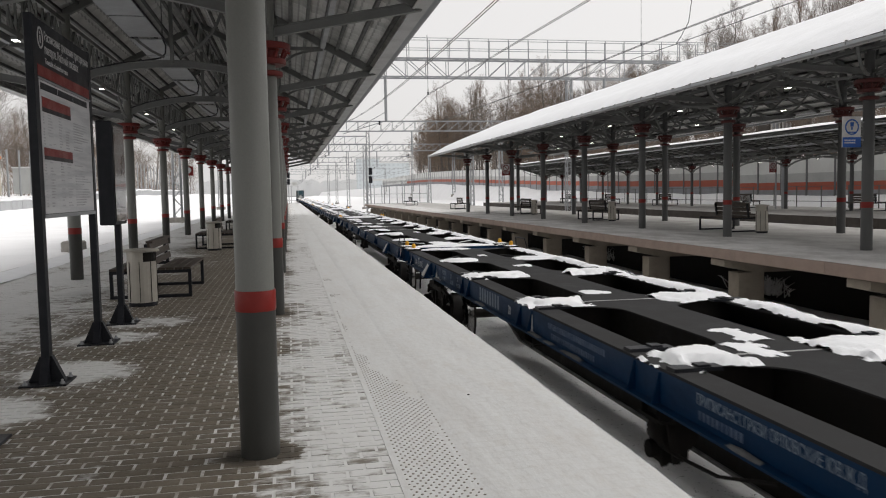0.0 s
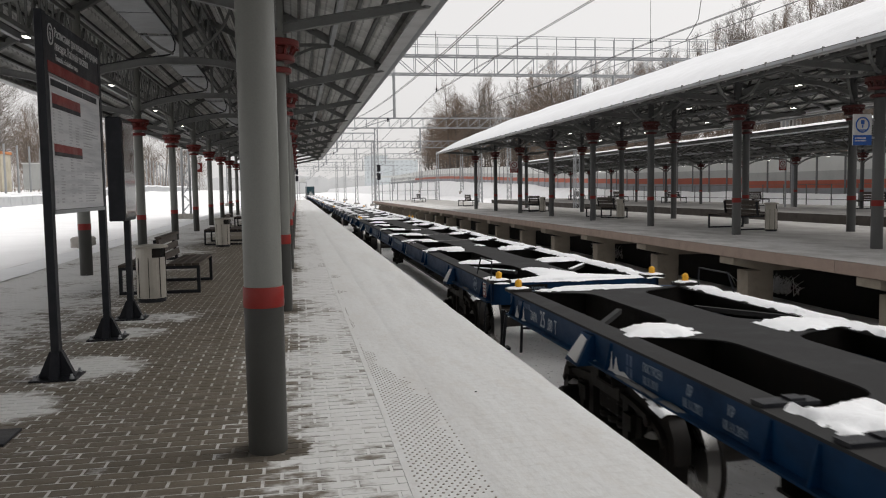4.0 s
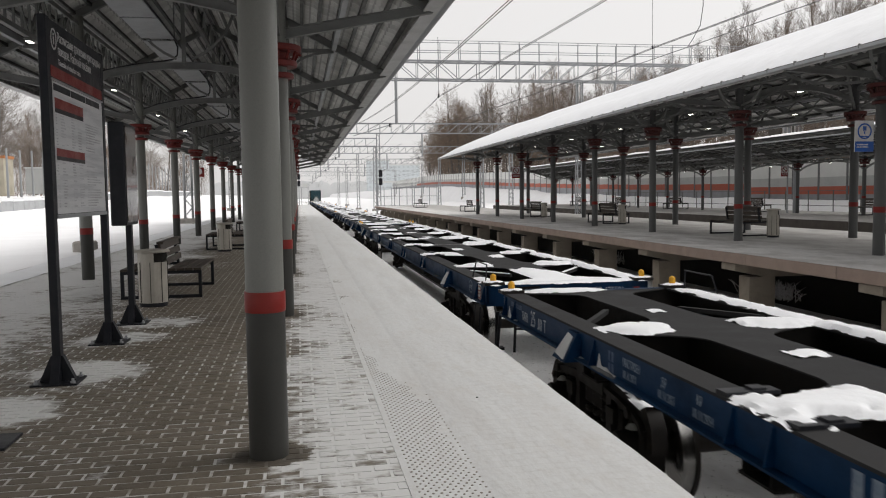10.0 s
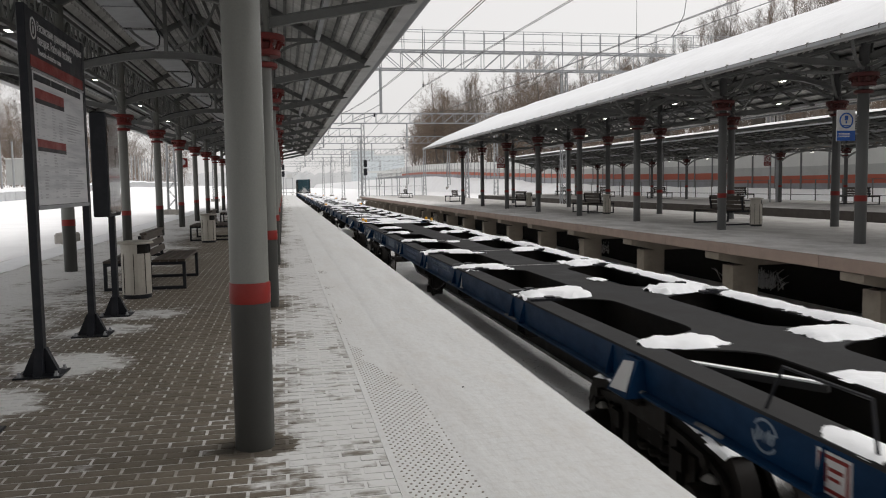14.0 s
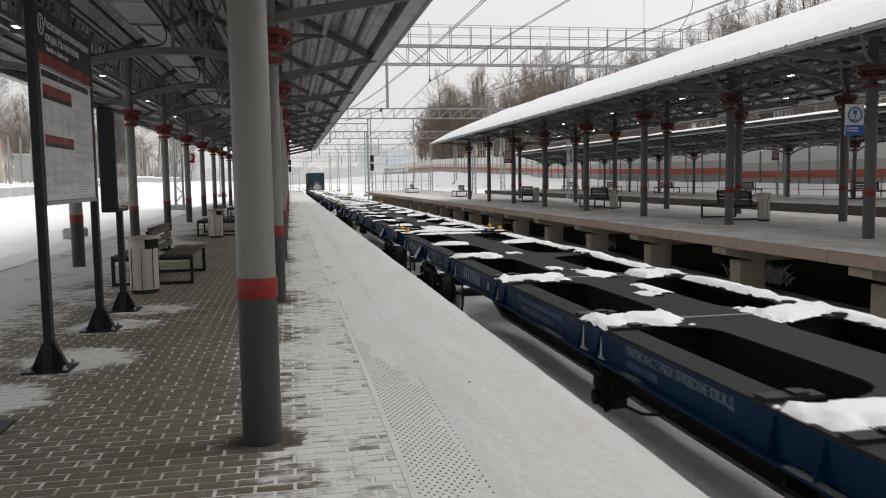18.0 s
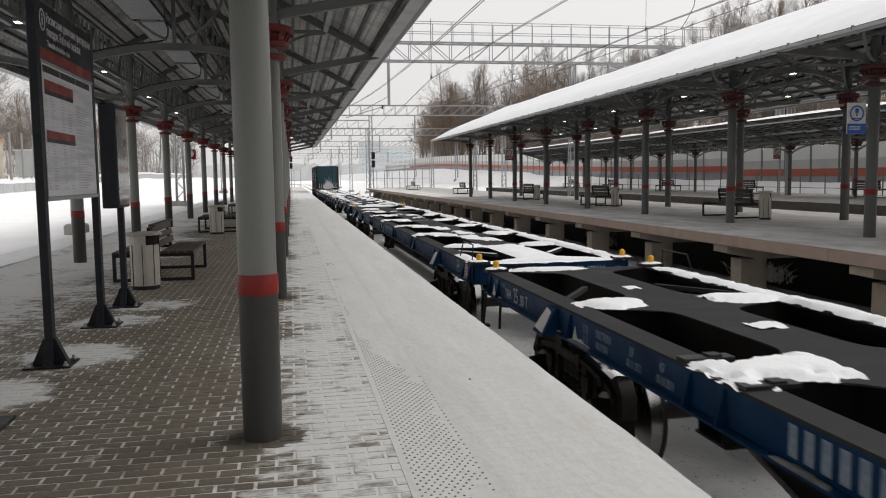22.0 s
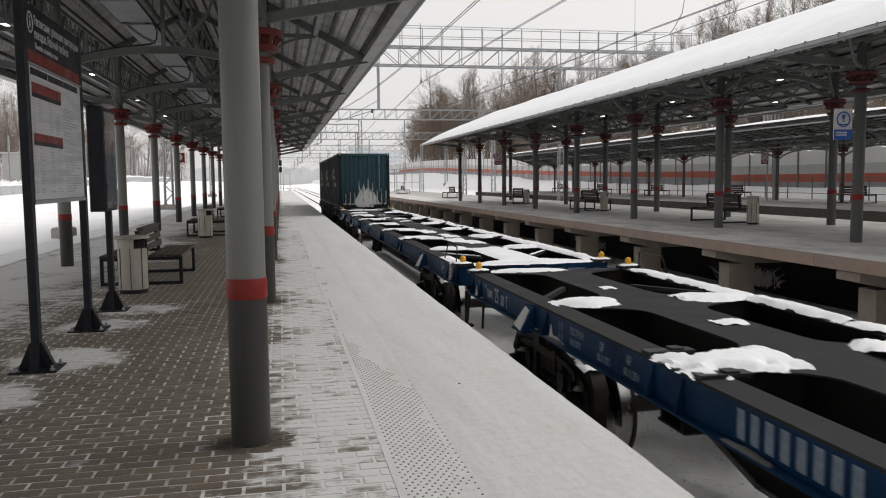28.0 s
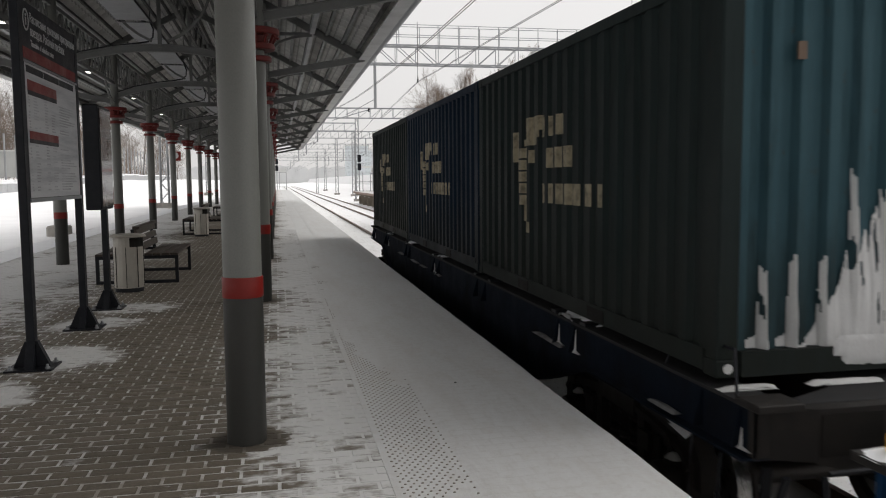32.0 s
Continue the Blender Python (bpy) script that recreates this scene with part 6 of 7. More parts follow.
part("pane", G().box(-2.048, -2.044, 10.26, 10.89, 1.31, 2.48), GLOSS, nb, "glossy cover")

plate = thing("sign_stand", "black steel sign stand bolted to the paving", "sign")
part("base_plate", G().box(-2.28, -1.89, 5.44, 5.80, 0.0, 0.02), BLACK, plate, bevel=0.004)
part("post", G().box(-2.44, -2.37, 5.56, 5.66, 0.02, 1.3), BLACK, plate)
part("foot", G().hexa([(-2.44, 5.47, 0.02), (-2.1, 5.57, 0.02), (-2.1, 5.65, 0.02), (-2.44, 5.77, 0.02), (-2.44, 5.57, 0.25), (-2.37, 5.57, 0.25), (-2.37, 5.65, 0.25), (-2.44, 5.65, 0.25)]), BLACK, plate)


def bench_thing():
    """A double-sided bench along y, 1.85 long, seats on both sides of one back."""
    b = thing("platform_bench", "dark slatted double bench on a black steel frame", "bench", "benches of the station")
    for y in (0.0, 1.85):
        g = G().box(-0.62, 0.62, y - 0.025, y + 0.025, 0.0, 0.05).box(-0.62, 0.62, y - 0.025, y + 0.025, 0.39, 0.44)
        g.box(-0.62, -0.57, y - 0.025, y + 0.025, 0.05, 0.39).box(0.57, 0.62, y - 0.025, y + 0.025, 0.05, 0.39)
        part("leg_frame", g, BLACK, b, "black square-tube frame")
        part("back_post", G().bar((0.0, y, 0.44), (-0.06, y, 0.86), 0.05, 0.05, (0, 1, 0)), BLACK, b)
    slat = G().box(-0.058, 0.058, -0.05, 1.9, 0.0, 0.035).mesh("seat_slat", WOOD, bevel=0.006)
    for x in (-0.56, -0.43, -0.30, -0.17, 0.17, 0.30, 0.43, 0.56):
        part("seat_slat", slat, None, b, at=(x, 0, 0.442))
    back = G().box(-0.02, 0.02, -0.05, 1.9, -0.052, 0.052).mesh("back_slat", WOOD, bevel=0.006)
    for z in (0.56, 0.69, 0.82):
        part("back_slat", back, None, b, at=Matrix.Translation((0.045 - 0.14 * (z - 0.44), 0, z)) @ pose(0, 0, 0, 0, -8, 0))
    part("top_slat", G().box(-0.05, 0.05, -0.05, 1.9, 0.87, 0.905), WOOD, b)
    return b


def bin_thing():
    b = thing("litter_bin", "round pale steel litter bin with a lid and dark base", "litter bin", "litter bins of the station")
    r = 0.208
    shell = G()
    n = 24
    for lo, hi, a0, a1 in ((0.06, 0.66, 0, n), (0.66, 0.80, 0, n - 6)):
        for i in range(a0, a1):
            wa, wb = 2 * math.pi * (i + 1) / n, 2 * math.pi * (i + 2) / n
            shell.face([(r * math.cos(wa), r * math.sin(wa), lo), (r * math.cos(wb), r * math.sin(wb), lo), (r * math.cos(wb), r * math.sin(wb), hi), (r * math.cos(wa), r * math.sin(wa), hi)])
    part("shell", shell, BIN, b, "pale brushed steel shell", smooth=True)
    part("inner_bucket", G().lathe([(r * 0.9, 0.05), (r * 0.9, 0.79)], 20), UNDER, b)
    part("lid", G().lathe([(0.0, 0.80), (r + 0.045, 0.80), (r + 0.05, 0.81), (r + 0.03, 0.835), (r * 0.5, 0.85), (0.0, 0.855)], 24), BIN, b, "flat round lid", smooth=True)
    part("base", G().lathe([(r * 0.96, 0.0), (r * 0.98, 0.06), (0.0, 0.06)], 24), BLACK, b, "dark base ring", smooth=True)
    for w in range(0, 360, 45):
        c, s = math.cos(radians(w)), math.sin(radians(w))
        part("seam", G().bar((c * (r + 0.003), s * (r + 0.003), 0.07), (c * (r + 0.003), s * (r + 0.003), 0.66), 0.008, 0.008, (c, s, 0)), UNDER, b)
    return b


bench, bins = bench_thing(), bin_thing()
bench.matrix_basis, bins.matrix_basis = pose(-2.19, 13.34, 0.0), pose(-2.165, 12.45, 0.0)
for k in range(1, 4):
    copy_thing(bench, pose(-2.19, 13.34 + 11.9 * k, 0.0))
    copy_thing(bins, pose(-2.2, 12.5 + 12.0 * k, 0.0))
for k in range(-1, 5):
    copy_thing(bench, pose((13.76, 13.76, 13.76, 13.76, 13.4, 12.9)[k + 1], 61.8 if k == 3 else (85.0 if k == 4 else 22.3 + 11.25 * k), FAR_Z + 0.005))
    if k < 3:
        copy_thing(bins, pose(13.76, 21.6 + 11.25 * k, FAR_Z + 0.005) @ Matrix.Diagonal((0.84, 0.84, 1, 1)))
for k in range(0, 6):
    copy_thing(bench, pose(29.3, 24.8 + 11.2 * k, FAR_Z + 0.005))

# lamps under the girders: the lens gives off light
lamp_body = G().box(-0.05, 0.05, -0.11, 0.11, 0.0, 0.05).mesh("housing", TRUSS, bevel=0.008)
lamp_lens = G().box(-0.04, 0.04, -0.09, 0.09, -0.006, 0.0).mesh("lens", LAMP)


def lamp(x, y, z):
    l = thing("canopy_lamp", "small lit lamp under the canopy's girder", "lamp", "lamps of the canopies", (x, y, z))
    part("housing", lamp_body, None, l)
    part("lens", lamp_lens, None, l, "glowing white lens")


for y in OUR_YS[1:9]:
    lamp(-4.16, y + BAY / 2, 4.108)
for k, y in enumerate(FAR_YS[1:8]):
    lamp(11.98, y + 2.8, FAR_Z + 3.76)
    lamp(15.54, y + 2.8, FAR_Z + 3.78)
for y in THIRD_YS[:12]:
    lamp(29.3, y + 2.8, FAR_Z + 2.868)

# pale tray panels and cables under the roof
tray = thing("cable_tray", "pale steel tray panels with cables hung under the roof", "cable tray")
panel = G().box(-0.30, 0.30, 0.05, 1.9, 0.0, 0.012).mesh("tray_panel", GALV)
for k in range(34):
    part("tray_panel", panel, None, tray, at=(-2.65, -1.0 + 1.98 * k, 4.70 + 0.012 * (k % 3)))
for k, x in enumerate((-2.95, -2.36)):
    part("cable", G().box(x - 0.02, x + 0.02, -1.0, 66.0, 4.73, 4.77), BLACK, tray)
rnd = random.Random(8)
for y in OUR_YS[1:]:
    part("cable", G().path([(-2.36, y, 4.73), (-2.31, y + 0.06, 4.6), (-2.33, y + 0.1, 4.45), (-2.42, y + 0.08, 4.36), (-2.6, y + 0.04, 4.32), (-3.2, y, 4.23), (-3.7, y, 4.12), (-4.05, y, 3.98)], 0.016, 6), BLACK, tray)
    part("hanger", G().bar((-2.95, y, 4.72), (-2.95, y, 5.55), 0.02, 0.02), TRUSS, tray)
    part("hanger", G().bar((-2.36, y, 4.72), (-2.36, y, 5.75), 0.02, 0.02), TRUSS, tray)

# red hanging signs and small things
sg = thing("hanging_sign", "small red and white prohibition sign on a column", "sign", "prohibition signs", (-4.5, OUR_YS[7], 2.6))
part("panel", G().box(-0.5, 0.0, -0.02, 0.02, 0.0, 0.45), RED, sg)
part("disc", G().lathe([(0.0, -0.024), (0.15, -0.024), (0.15, -0.021)], 20, (-0.25, 0, 0.26), "y"), PAPER, sg)
pebble = structure("pebble", G().lathe([(0.0, 0.0), (0.011, 0.003), (0.007, 0.008), (0.0, 0.009)], 7, (1.33, 6.03, 0.012)), UNDER, "small dark stone on the snow", "stone", kind="thing")


# ---- signs of the middle and distant platform ----
def ring(g, cx, cz, r, w, y, n=20, x_wide=1.0):
    return g.hoop((cx, y, cz), r, w, 0.004, "y", n)


s = thing("pictogram_sign", "white and blue pictogram sign bracketed to a column", "sign", at=(11.36, 14.97, 2.37))
part("panel", G().box(0, 0.43, -0.015, 0.015, 0.0, 0.64), WHITE_PRINT, s, "white panel", bevel=0.004)
part("blue_field", G().box(0.0, 0.43, -0.019, -0.0155, 0.0, 0.21), SIGN_BLUE, s, "blue lower field")
g = ring(G(), 0.215, 0.42, 0.15, 0.03, -0.018)
g.box(0.175, 0.255, -0.02, -0.0155, 0.43, 0.52).box(0.20, 0.23, -0.02, -0.0155, 0.36, 0.42).box(0.11, 0.33, -0.02, -0.0155, 0.30, 0.325)
part("pictogram", g, SIGN_BLUE, s, "blue pictogram")
part("lettering_bar", dashes(2, 0.26, 0.03, WHITE_PRINT, 0.7, 9), WHITE_PRINT, s, at=Matrix.Translation((0.04, -0.0195, 0.16)) @ ON_END)
for z in (0.15, 0.52):
    part("bracket", G().bar((0.42, 0.0, z), (0.56, 0.0, z), 0.03, 0.03), GALV, s)


def red_sign(x, y, z, label):
    s = thing("prohibition_sign", label, "sign", "prohibition signs", (x, y, z))
    part("panel", G().box(0, 0.45, -0.015, 0.015, 0.0, 0.63), RED, s, "red panel", bevel=0.004)
    part("white_field", G().box(0.02, 0.43, -0.0185, -0.0155, 0.22, 0.61), WHITE_PRINT, s)
    g = ring(G(), 0.225, 0.41, 0.15, 0.04, -0.0205)
    g.bar((0.12, -0.0205, 0.52), (0.33, -0.0205, 0.30), 0.035, 0.004, (0, 1, 0))
    part("pictogram", g, RED, s)
    part("lettering_bar", dashes(2, 0.36, 0.035, WHITE_PRINT, 0.8, 12), WHITE_PRINT, s, at=Matrix.Translation((0.045, -0.0165, 0.17)) @ ON_END)
    return s


red_sign(11.40, 42.35, 2.42, "red and white prohibition sign on a column")
red_sign(28.50, 44.0, 2.40, "red and white prohibition sign on a pole")
sp = thing("sign_pole", "grey steel pole on the distant platform", "pole", at=(29.0, 44.1, FAR_Z))
part("pole", G().tube((0, 0, 0), (0, 0, 3.2), 0.05), GALV, sp)
part("pole", G().tube((0.55, 0, 0), (0.55, 0, 4.0), 0.16, n=12), GALV, sp)

# railing along the distant platform's back
fence = thing("railing", "thin grey railing along the distant platform's back", "railing")
for i in range(34):
    part("post", G().box(32.75, 32.80, 10 + 2.5 * i, 10.05 + 2.5 * i, FAR_Z, FAR_Z + 1.35), TRUSS, fence)
for z in (0.35, 1.30):
    part("rail", G().box(32.76, 32.79, 10, 93, FAR_Z + z, FAR_Z + z + 0.035), TRUSS, fence)

# ---- noise barrier ----
barrier = thing("noise_barrier", "long grey noise barrier with a red stripe", "noise barrier", kind="structure")


def lift(y):
    return -0.4 + 2.85 * smooth(45, 230, y)


for i in range(100):
    y = 12 + 3.0 * i
    x = 36
    x2 = 36
    z = lift(y) - (0.3 if y < 59 else 0)
    for name, a, b, mat, lab in (("lower_panel", 0.0, 1.95, WALL_BLUE, "blue-grey panel"), ("red_panel", 1.95, 2.5, WALL_RED if y < 245 else WALL_LIGHT, "dull red stripe panel"),
                                 ("upper_panel", 2.5, 3.15, WALL_GREY, "grey panel"), ("clear_panel", 3.15, 4.35, WALL_LIGHT, "pale translucent panel")):
        part(name, G().hexa([(x - 0.03, y, z + a), (x + 0.03, y, z + a), (x2 + 0.03, y + 2.98, z + a), (x2 - 0.03, y + 2.98, z + a),
                             (x - 0.03, y, z + b), (x + 0.03, y, z + b), (x2 + 0.03, y + 2.98, z + b), (x2 - 0.03, y + 2.98, z + b)]), mat, barrier, lab if i == 0 else "")
    part("post", G().box(x - 0.09, x + 0.09, y - 0.07, y + 0.07, z - 0.9, z + 4.4), WALL_POST, barrier)
    if i % 2 == 0:
        part("snow_cap", G().box(x - 0.8, x - 0.05, y, y + 5.9, z + 0.02, z + 0.12 + 0.1 * noise.noise((i, 2, 2))), SNOW, barrier)


# ---- gantries over the tracks ----
def lattice_mast(parent, x, y, z0, z1, w=0.5, name="lattice_leg"):
    g = G()
    for a in (-1, 1):
        for b in (-1, 1):
            g.bar((x + a * w / 2, y + b * w / 2, z0), (x + a * w / 2 * 0.7, y + b * w / 2 * 0.7, z1), 0.07, 0.07)
    n = int((z1 - z0) / 0.6)
    for k in range(n):
        za, zb = z0 + (z1 - z0) * k / n, z0 + (z1 - z0) * (k + 1) / n
        h = w / 2 * (1 - 0.3 * (k + 0.5) / n)
        s = 1 if k % 2 else -1
        for b in (-1, 1):
            g.bar((x - s * h, y + b * h, za), (x + s * h, y + b * h, zb), 0.035, 0.035)
            g.bar((x + b * h, y - s * h, za), (x + b * h, y + s * h, zb), 0.035, 0.035)
    return part(name, g, GALV, parent, "galvanised lattice leg")


def gantry(y, legs, x0, x1, drops, rail=True):
    p = thing("overhead_gantry", "galvanised lattice gantry carrying the overhead wires", "gantry", "gantries over the tracks")
    lo, hi, d = 10.15, 11.5, 0.45
    for x in legs:
        lattice_mast(p, x, y, height(x, y) - 0.1, lo, 0.55)
        part("leg_block", G().box(x - 0.55, x + 0.55, y - 0.55, y + 0.55, height(x, y) - 0.4, height(x, y) + 0.35), CONCRETE, p, "concrete footing")
    for b in (-d, d):
        part("chord", G().box(x0, x1, y + b - 0.05, y + b + 0.05, lo - 0.05, lo + 0.05), GALV, p)
        part("chord", G().box(x0, x1, y + b - 0.07, y + b + 0.07, hi - 0.055, hi + 0.055), GALV, p)
    g = G()
    n = int((x1 - x0) / 1.55)
    for k in range(n):
        xa, xb = x0 + (x1 - x0) * k / n, x0 + (x1 - x0) * (k + 1) / n
        for b in (-d, d):
            g.bar((xa, y + b, lo), (xa, y + b, hi), 0.05, 0.05, (0, 1, 0))
            q = (xa, xb) if (xa + xb) / 2 < (x0 + x1) * 0.28 else (xb, xa)
            g.bar((q[0], y + b, hi), (q[1], y + b, lo), 0.05, 0.05, (0, 1, 0))
        g.bar((xa, y - d, hi), (xb, y + d, hi), 0.04, 0.04).bar((xa, y - d, lo), (xb, y + d, lo), 0.04, 0.04)
    part("lattice", g, GALV, p, "lattice of thin bars")
    if rail:
        for b in (-d, d):
            for z in (12.25, 13.0):
                part("hand_rail", G().box(x0, x1, y + b - 0.02, y + b + 0.02, z - 0.02, z + 0.02), GALV, p)
            me = G().box(-0.025, 0.025, -0.025, 0.025, hi, 13.0).mesh("rail_post", GALV)
            for k in range(n):
                part("rail_post", me, None, p, at=(x0 + (x1 - x0) * k / n + (0.3 if b > 0 else 0.0), y + b, 0))
    for x in drops:
        part("drop_post", G().tube((x, y, lo), (x, y, 6.86), 0.11, n=10), GALV, p, "hanging steel post")
        part("arm", G().tube((x, y, 6.95), (x - 3.2, y, 6.0), 0.03, n=6).tube((x, y, 7.6), (x - 2.2, y, 6.4), 0.025, n=6), GALV, p)
        part("insulator", G().lathe([(0.04, 0), (0.09, 0.05), (0.04, 0.1), (0.09, 0.15), (0.04, 0.2), (0.09, 0.25), (0.03, 0.3)], 10, (x - 0.5, y, 6.65)), BLACK, p, smooth=True)
    return p


gantry(60.0, (-7.8, 21.6, 52.0), -8.2, 52.4, (7.3, 24.5))
gantry(112.0, (-9.0, 11.0, 30.0), -9.4, 30.4, (5.6, 17.2), False)
gantry(141.0, (13.2,), 6.0, 13.6, (), False)
gantry(165.0, (-9.0, 12.0, 34.0), -9.4, 34.4, (6.0, 18.0), False)
gantry(222.0, (-9.0, 13.0, 34.0), -9.4, 34.4, (6.0, 18.0), False)
gantry(285.0, (-9.0, 34.0), -9.4, 34.4, (6.0, 18.0), False)
gantry(350.0, (-9.0, 34.0), -9.4, 34.4, (6.0,), False)
m = thing("lattice_mast", "galvanised lattice mast standing in the snow", "mast")
lattice_mast(m, -7.40, 30.0, -0.2, 10.4, 0.28, "lattice")
part("footing", G().box(-7.8, -7.1, 29.65, 30.35, -0.5, 0.12), CONCRETE, m, "snow-capped concrete footing", bevel=0.06)
for y, x in ((100, 23.0), (140, 24.5), (185, 9.0)):
    m = thing("lattice_mast", "slim galvanised lattice mast", "mast", "slim masts")
    lattice_mast(m, x, y, height(x, y), 8.2, 0.45, "lattice")

# overhead wires: sagging runs from gantry to gantry
def wires(pts, r=0.013, pair=0.0, hangers=()):
    c = thing("overhead_wires", "thin dark overhead wires above the tracks", "overhead wire", "overhead wires")
    fine = []
    for k, (a, b) in enumerate(zip(pts, pts[1:])):
        fine.append(a)
    fine.append(pts[-1])
    part("wire", G().path(fine, r, 5), WIRE, c)
    if pair:
        part("wire", G().path([(x + pair, y, z - pair * 0.4) for x, y, z in fine], r, 5), WIRE, c)
    for x, y, z, z2 in hangers:
        part("hanger", G().tube((x, y, z), (x, y, z2), 0.012, n=5), WIRE, c)
        part("insulator", G().lathe([(0.02, 0), (0.06, 0.05), (0.02, 0.1), (0.06, 0.15), (0.02, 0.2)], 8, (x, y, z - 0.1)), BLACK, c)
    return c


def sag(x, y0, y1, z0, z1, drop, n=10):
    return [(x, y0 + (y1 - y0) * k / n, z0 + (z1 - z0) * k / n - 4 * drop * (k / n) * (1 - k / n)) for k in range(n + 1)]


wires(sag(AXIS, -32, 60, 6.75, 6.75, 1.6, 14), 0.010, 0.045)
wires([(7.62, -40, 6.6), (7.62, 0, 6.25), (7.62, 19.8, 6.4), (7.62, 43.5, 6.92), (7.62, 60, 6.2)], 0.010, 0.045, [(7.62, 43.5, 6.95, 10.1)])
wires([(19.6, -20, 9.0), (19.6, 10, 9.1), (19.6, 30.8, 9.36), (19.6, 42.6, 9.6), (19.6, 57.5, 9.74), (19.6, 112, 10.9)], 0.018, 0.07, [(19.6, 42.6, 9.62, 14.0)])
wires([(19.6, -20, 8.6), (19.6, 28.1, 8.74), (19.6, 38.5, 8.88), (19.6, 60, 9.3), (19.6, 112, 9.4)], 0.018)
wires([(19.62, 38.5, 8.9), (19.9, 38.5, 9.3), (20.3, 38.5, 10.0), (20.45, 38.5, 11.0), (20.45, 38.5, 12.5)], 0.02)
for a, b in ((60, 112), (112, 165), (165, 222), (222, 285), (285, 350)):
    for x in (AXIS, 7.62, 19.6, 21.7):
        wires(sag(x, a, b, 6.7, 6.7, 0.9, 6), 0.014)
        wires([(x, a, 5.4), (x, b, 5.4)], 0.014)


# ---- signals ----
def signal(x, y, z0, z1, post=True, lit=False):
    s = thing("railway_signal", "black railway signal with two lamp heads", "signal", "railway signals", (x, y, 0))
    if post:
        part("post", G().tube((0, 0.25, z0), (0, 0.25, z1 + 0.4), 0.07, n=8), GALV, s)
    for k in range(2):
        z = z1 - 1.15 * k
        h = part("lamp_head", G().box(-0.24, 0.24, -0.1, 0.12, z - 0.48, z + 0.48), BLACK, s, "black lamp head", bevel=0.03)
        for q in (-0.22, 0.22):
            part("hood", G().lathe([(0.13, -0.32), (0.13, -0.1)], 12, (0, 0, z + q), "y"), BLACK, h)
            part("lens", G().lathe([(0.0, -0.104), (0.09, -0.104), (0.09, -0.1)], 12, (0, 0, z + q), "y"), SIGNAL_RED if lit and k == 0 and q > 0 else POSTER, h)
    return s


signal(11.2, 111.2, -0.4, 4.6, False, True)
signal(0.05, 140, 0.0, 4.9)
signal(4.0, 112.0, 6.5, 8.6, False)
gate = thing("platform_end_gate", "thin white steel gate at the platform's end", "gate", at=(0, 149, 0))
for x in (-0.3, 0.5, 1.7):
    part("post", G().box(x - 0.05, x + 0.05, -0.05, 0.05, 0, 3.2), GALV, gate)
for z in (0.5, 1.2, 3.1):
    part("rail", G().box(-0.3, 1.7, -0.03, 0.03, z, z + 0.06), GALV, gate)
part("board", G().box(0.6, 1.6, -0.05, -0.02, 3.2, 3.9), WALL_LIGHT, gate)
fg = thing("platform_fence", "thin grey mesh fence at the middle platform's end", "fence", at=(0, 0, 0))
for k in range(9):
    part("post", G().box(9.9 + 1.0 * k, 9.98 + 1.0 * k, 104.5, 104.6, -1.0, 2.6), GALV, fg)
for z in (0.2, 1.4, 2.5):
    part("rail", G().box(9.9, 17.9, 104.53, 104.57, z, z + 0.05), GALV, fg)
shelter = thing("small_shelter", "flat white roof on thin posts by the tracks", "shelter", at=(15, 150, -0.6))
part("roof", G().box(-1.0, 6.5, -1.5, 1.5, 4.5, 4.8), WALL_LIGHT, shelter)
for x in (-0.5, 2.6, 6.0):
    part("post", G().tube((x, 0, 0), (x, 0, 4.5), 0.08), GALV, shelter)


# ---- the outer side: low wall, poles, cabin ----
lw = thing("block_wall", "low wall of snow-capped concrete blocks", "wall", kind="structure")
for i in range(64):
    y = 20 + 3.0 * i
    z = height(-24.0, y) + 0.1
    part("block", G().box(-25.9, -25.0, y + 0.02, y + 2.98, z - 0.5, z + 1.35 + 0.06 * noise.noise((i, 1, 1))), BLOCK, lw, bevel=0.05)
    part("snow_cap", G().box(-26.2, -24.95, y, y + 3.0, z + 1.33, z + 1.55 + 0.12 * noise.noise((i * 1.3, 4, 1))), SNOW, lw, bevel=0.06)
pole = G().tube((0, 0, 0), (0, 0, 4.6), 0.11, 0.09, 10).mesh("pole", GALV, True)
for i in range(48):
    y = 52 + 3.6 * i
    p = thing("fence_pole", "tall bare grey steel pole beyond the block wall", "pole", "bare fence poles", (-26.6 + 0.5 * noise.noise((i, 5, 5)), y, height(-26.6, y) + 1.0))
    part("pole", pole, None, p)
cab = thing("site_cabin", "beige site cabin with an orange roof edge", "cabin", at=(-29.7, 84, height(-29.7, 84) + 0.9))
part("body", G().box(-4.0, 2.2, -1.3, 1.3, 0.3, 3.9), BEIGE, cab, "beige metal walls", bevel=0.05)
part("roof", G().box(-4.1, 2.3, -1.4, 1.4, 3.9, 4.15), ORANGE, cab, "orange roof edge")
for k in range(6):
    part("wall_rib", G().box(-3.6 + k, -3.55 + k, -1.33, -1.3, 0.3, 3.9), BEIGE, cab)
cab = thing("grey_box", "blue-grey steel storage box in the snow", "storage box", at=(-27.9, 96, height(-27.9, 96) + 0.9))
part("body", G().box(-1.5, 1.6, -1.2, 1.2, 0.2, 3.0), WALL_GREY, cab, "blue-grey walls", bevel=0.05)
part("lid", G().box(-1.6, 1.7, -1.3, 1.3, 3.0, 3.12), WALL_LIGHT, cab)
post = thing("marker_post", "short reddish marker post in the snow", "post", at=(-13, 70, height(-13, 70)))
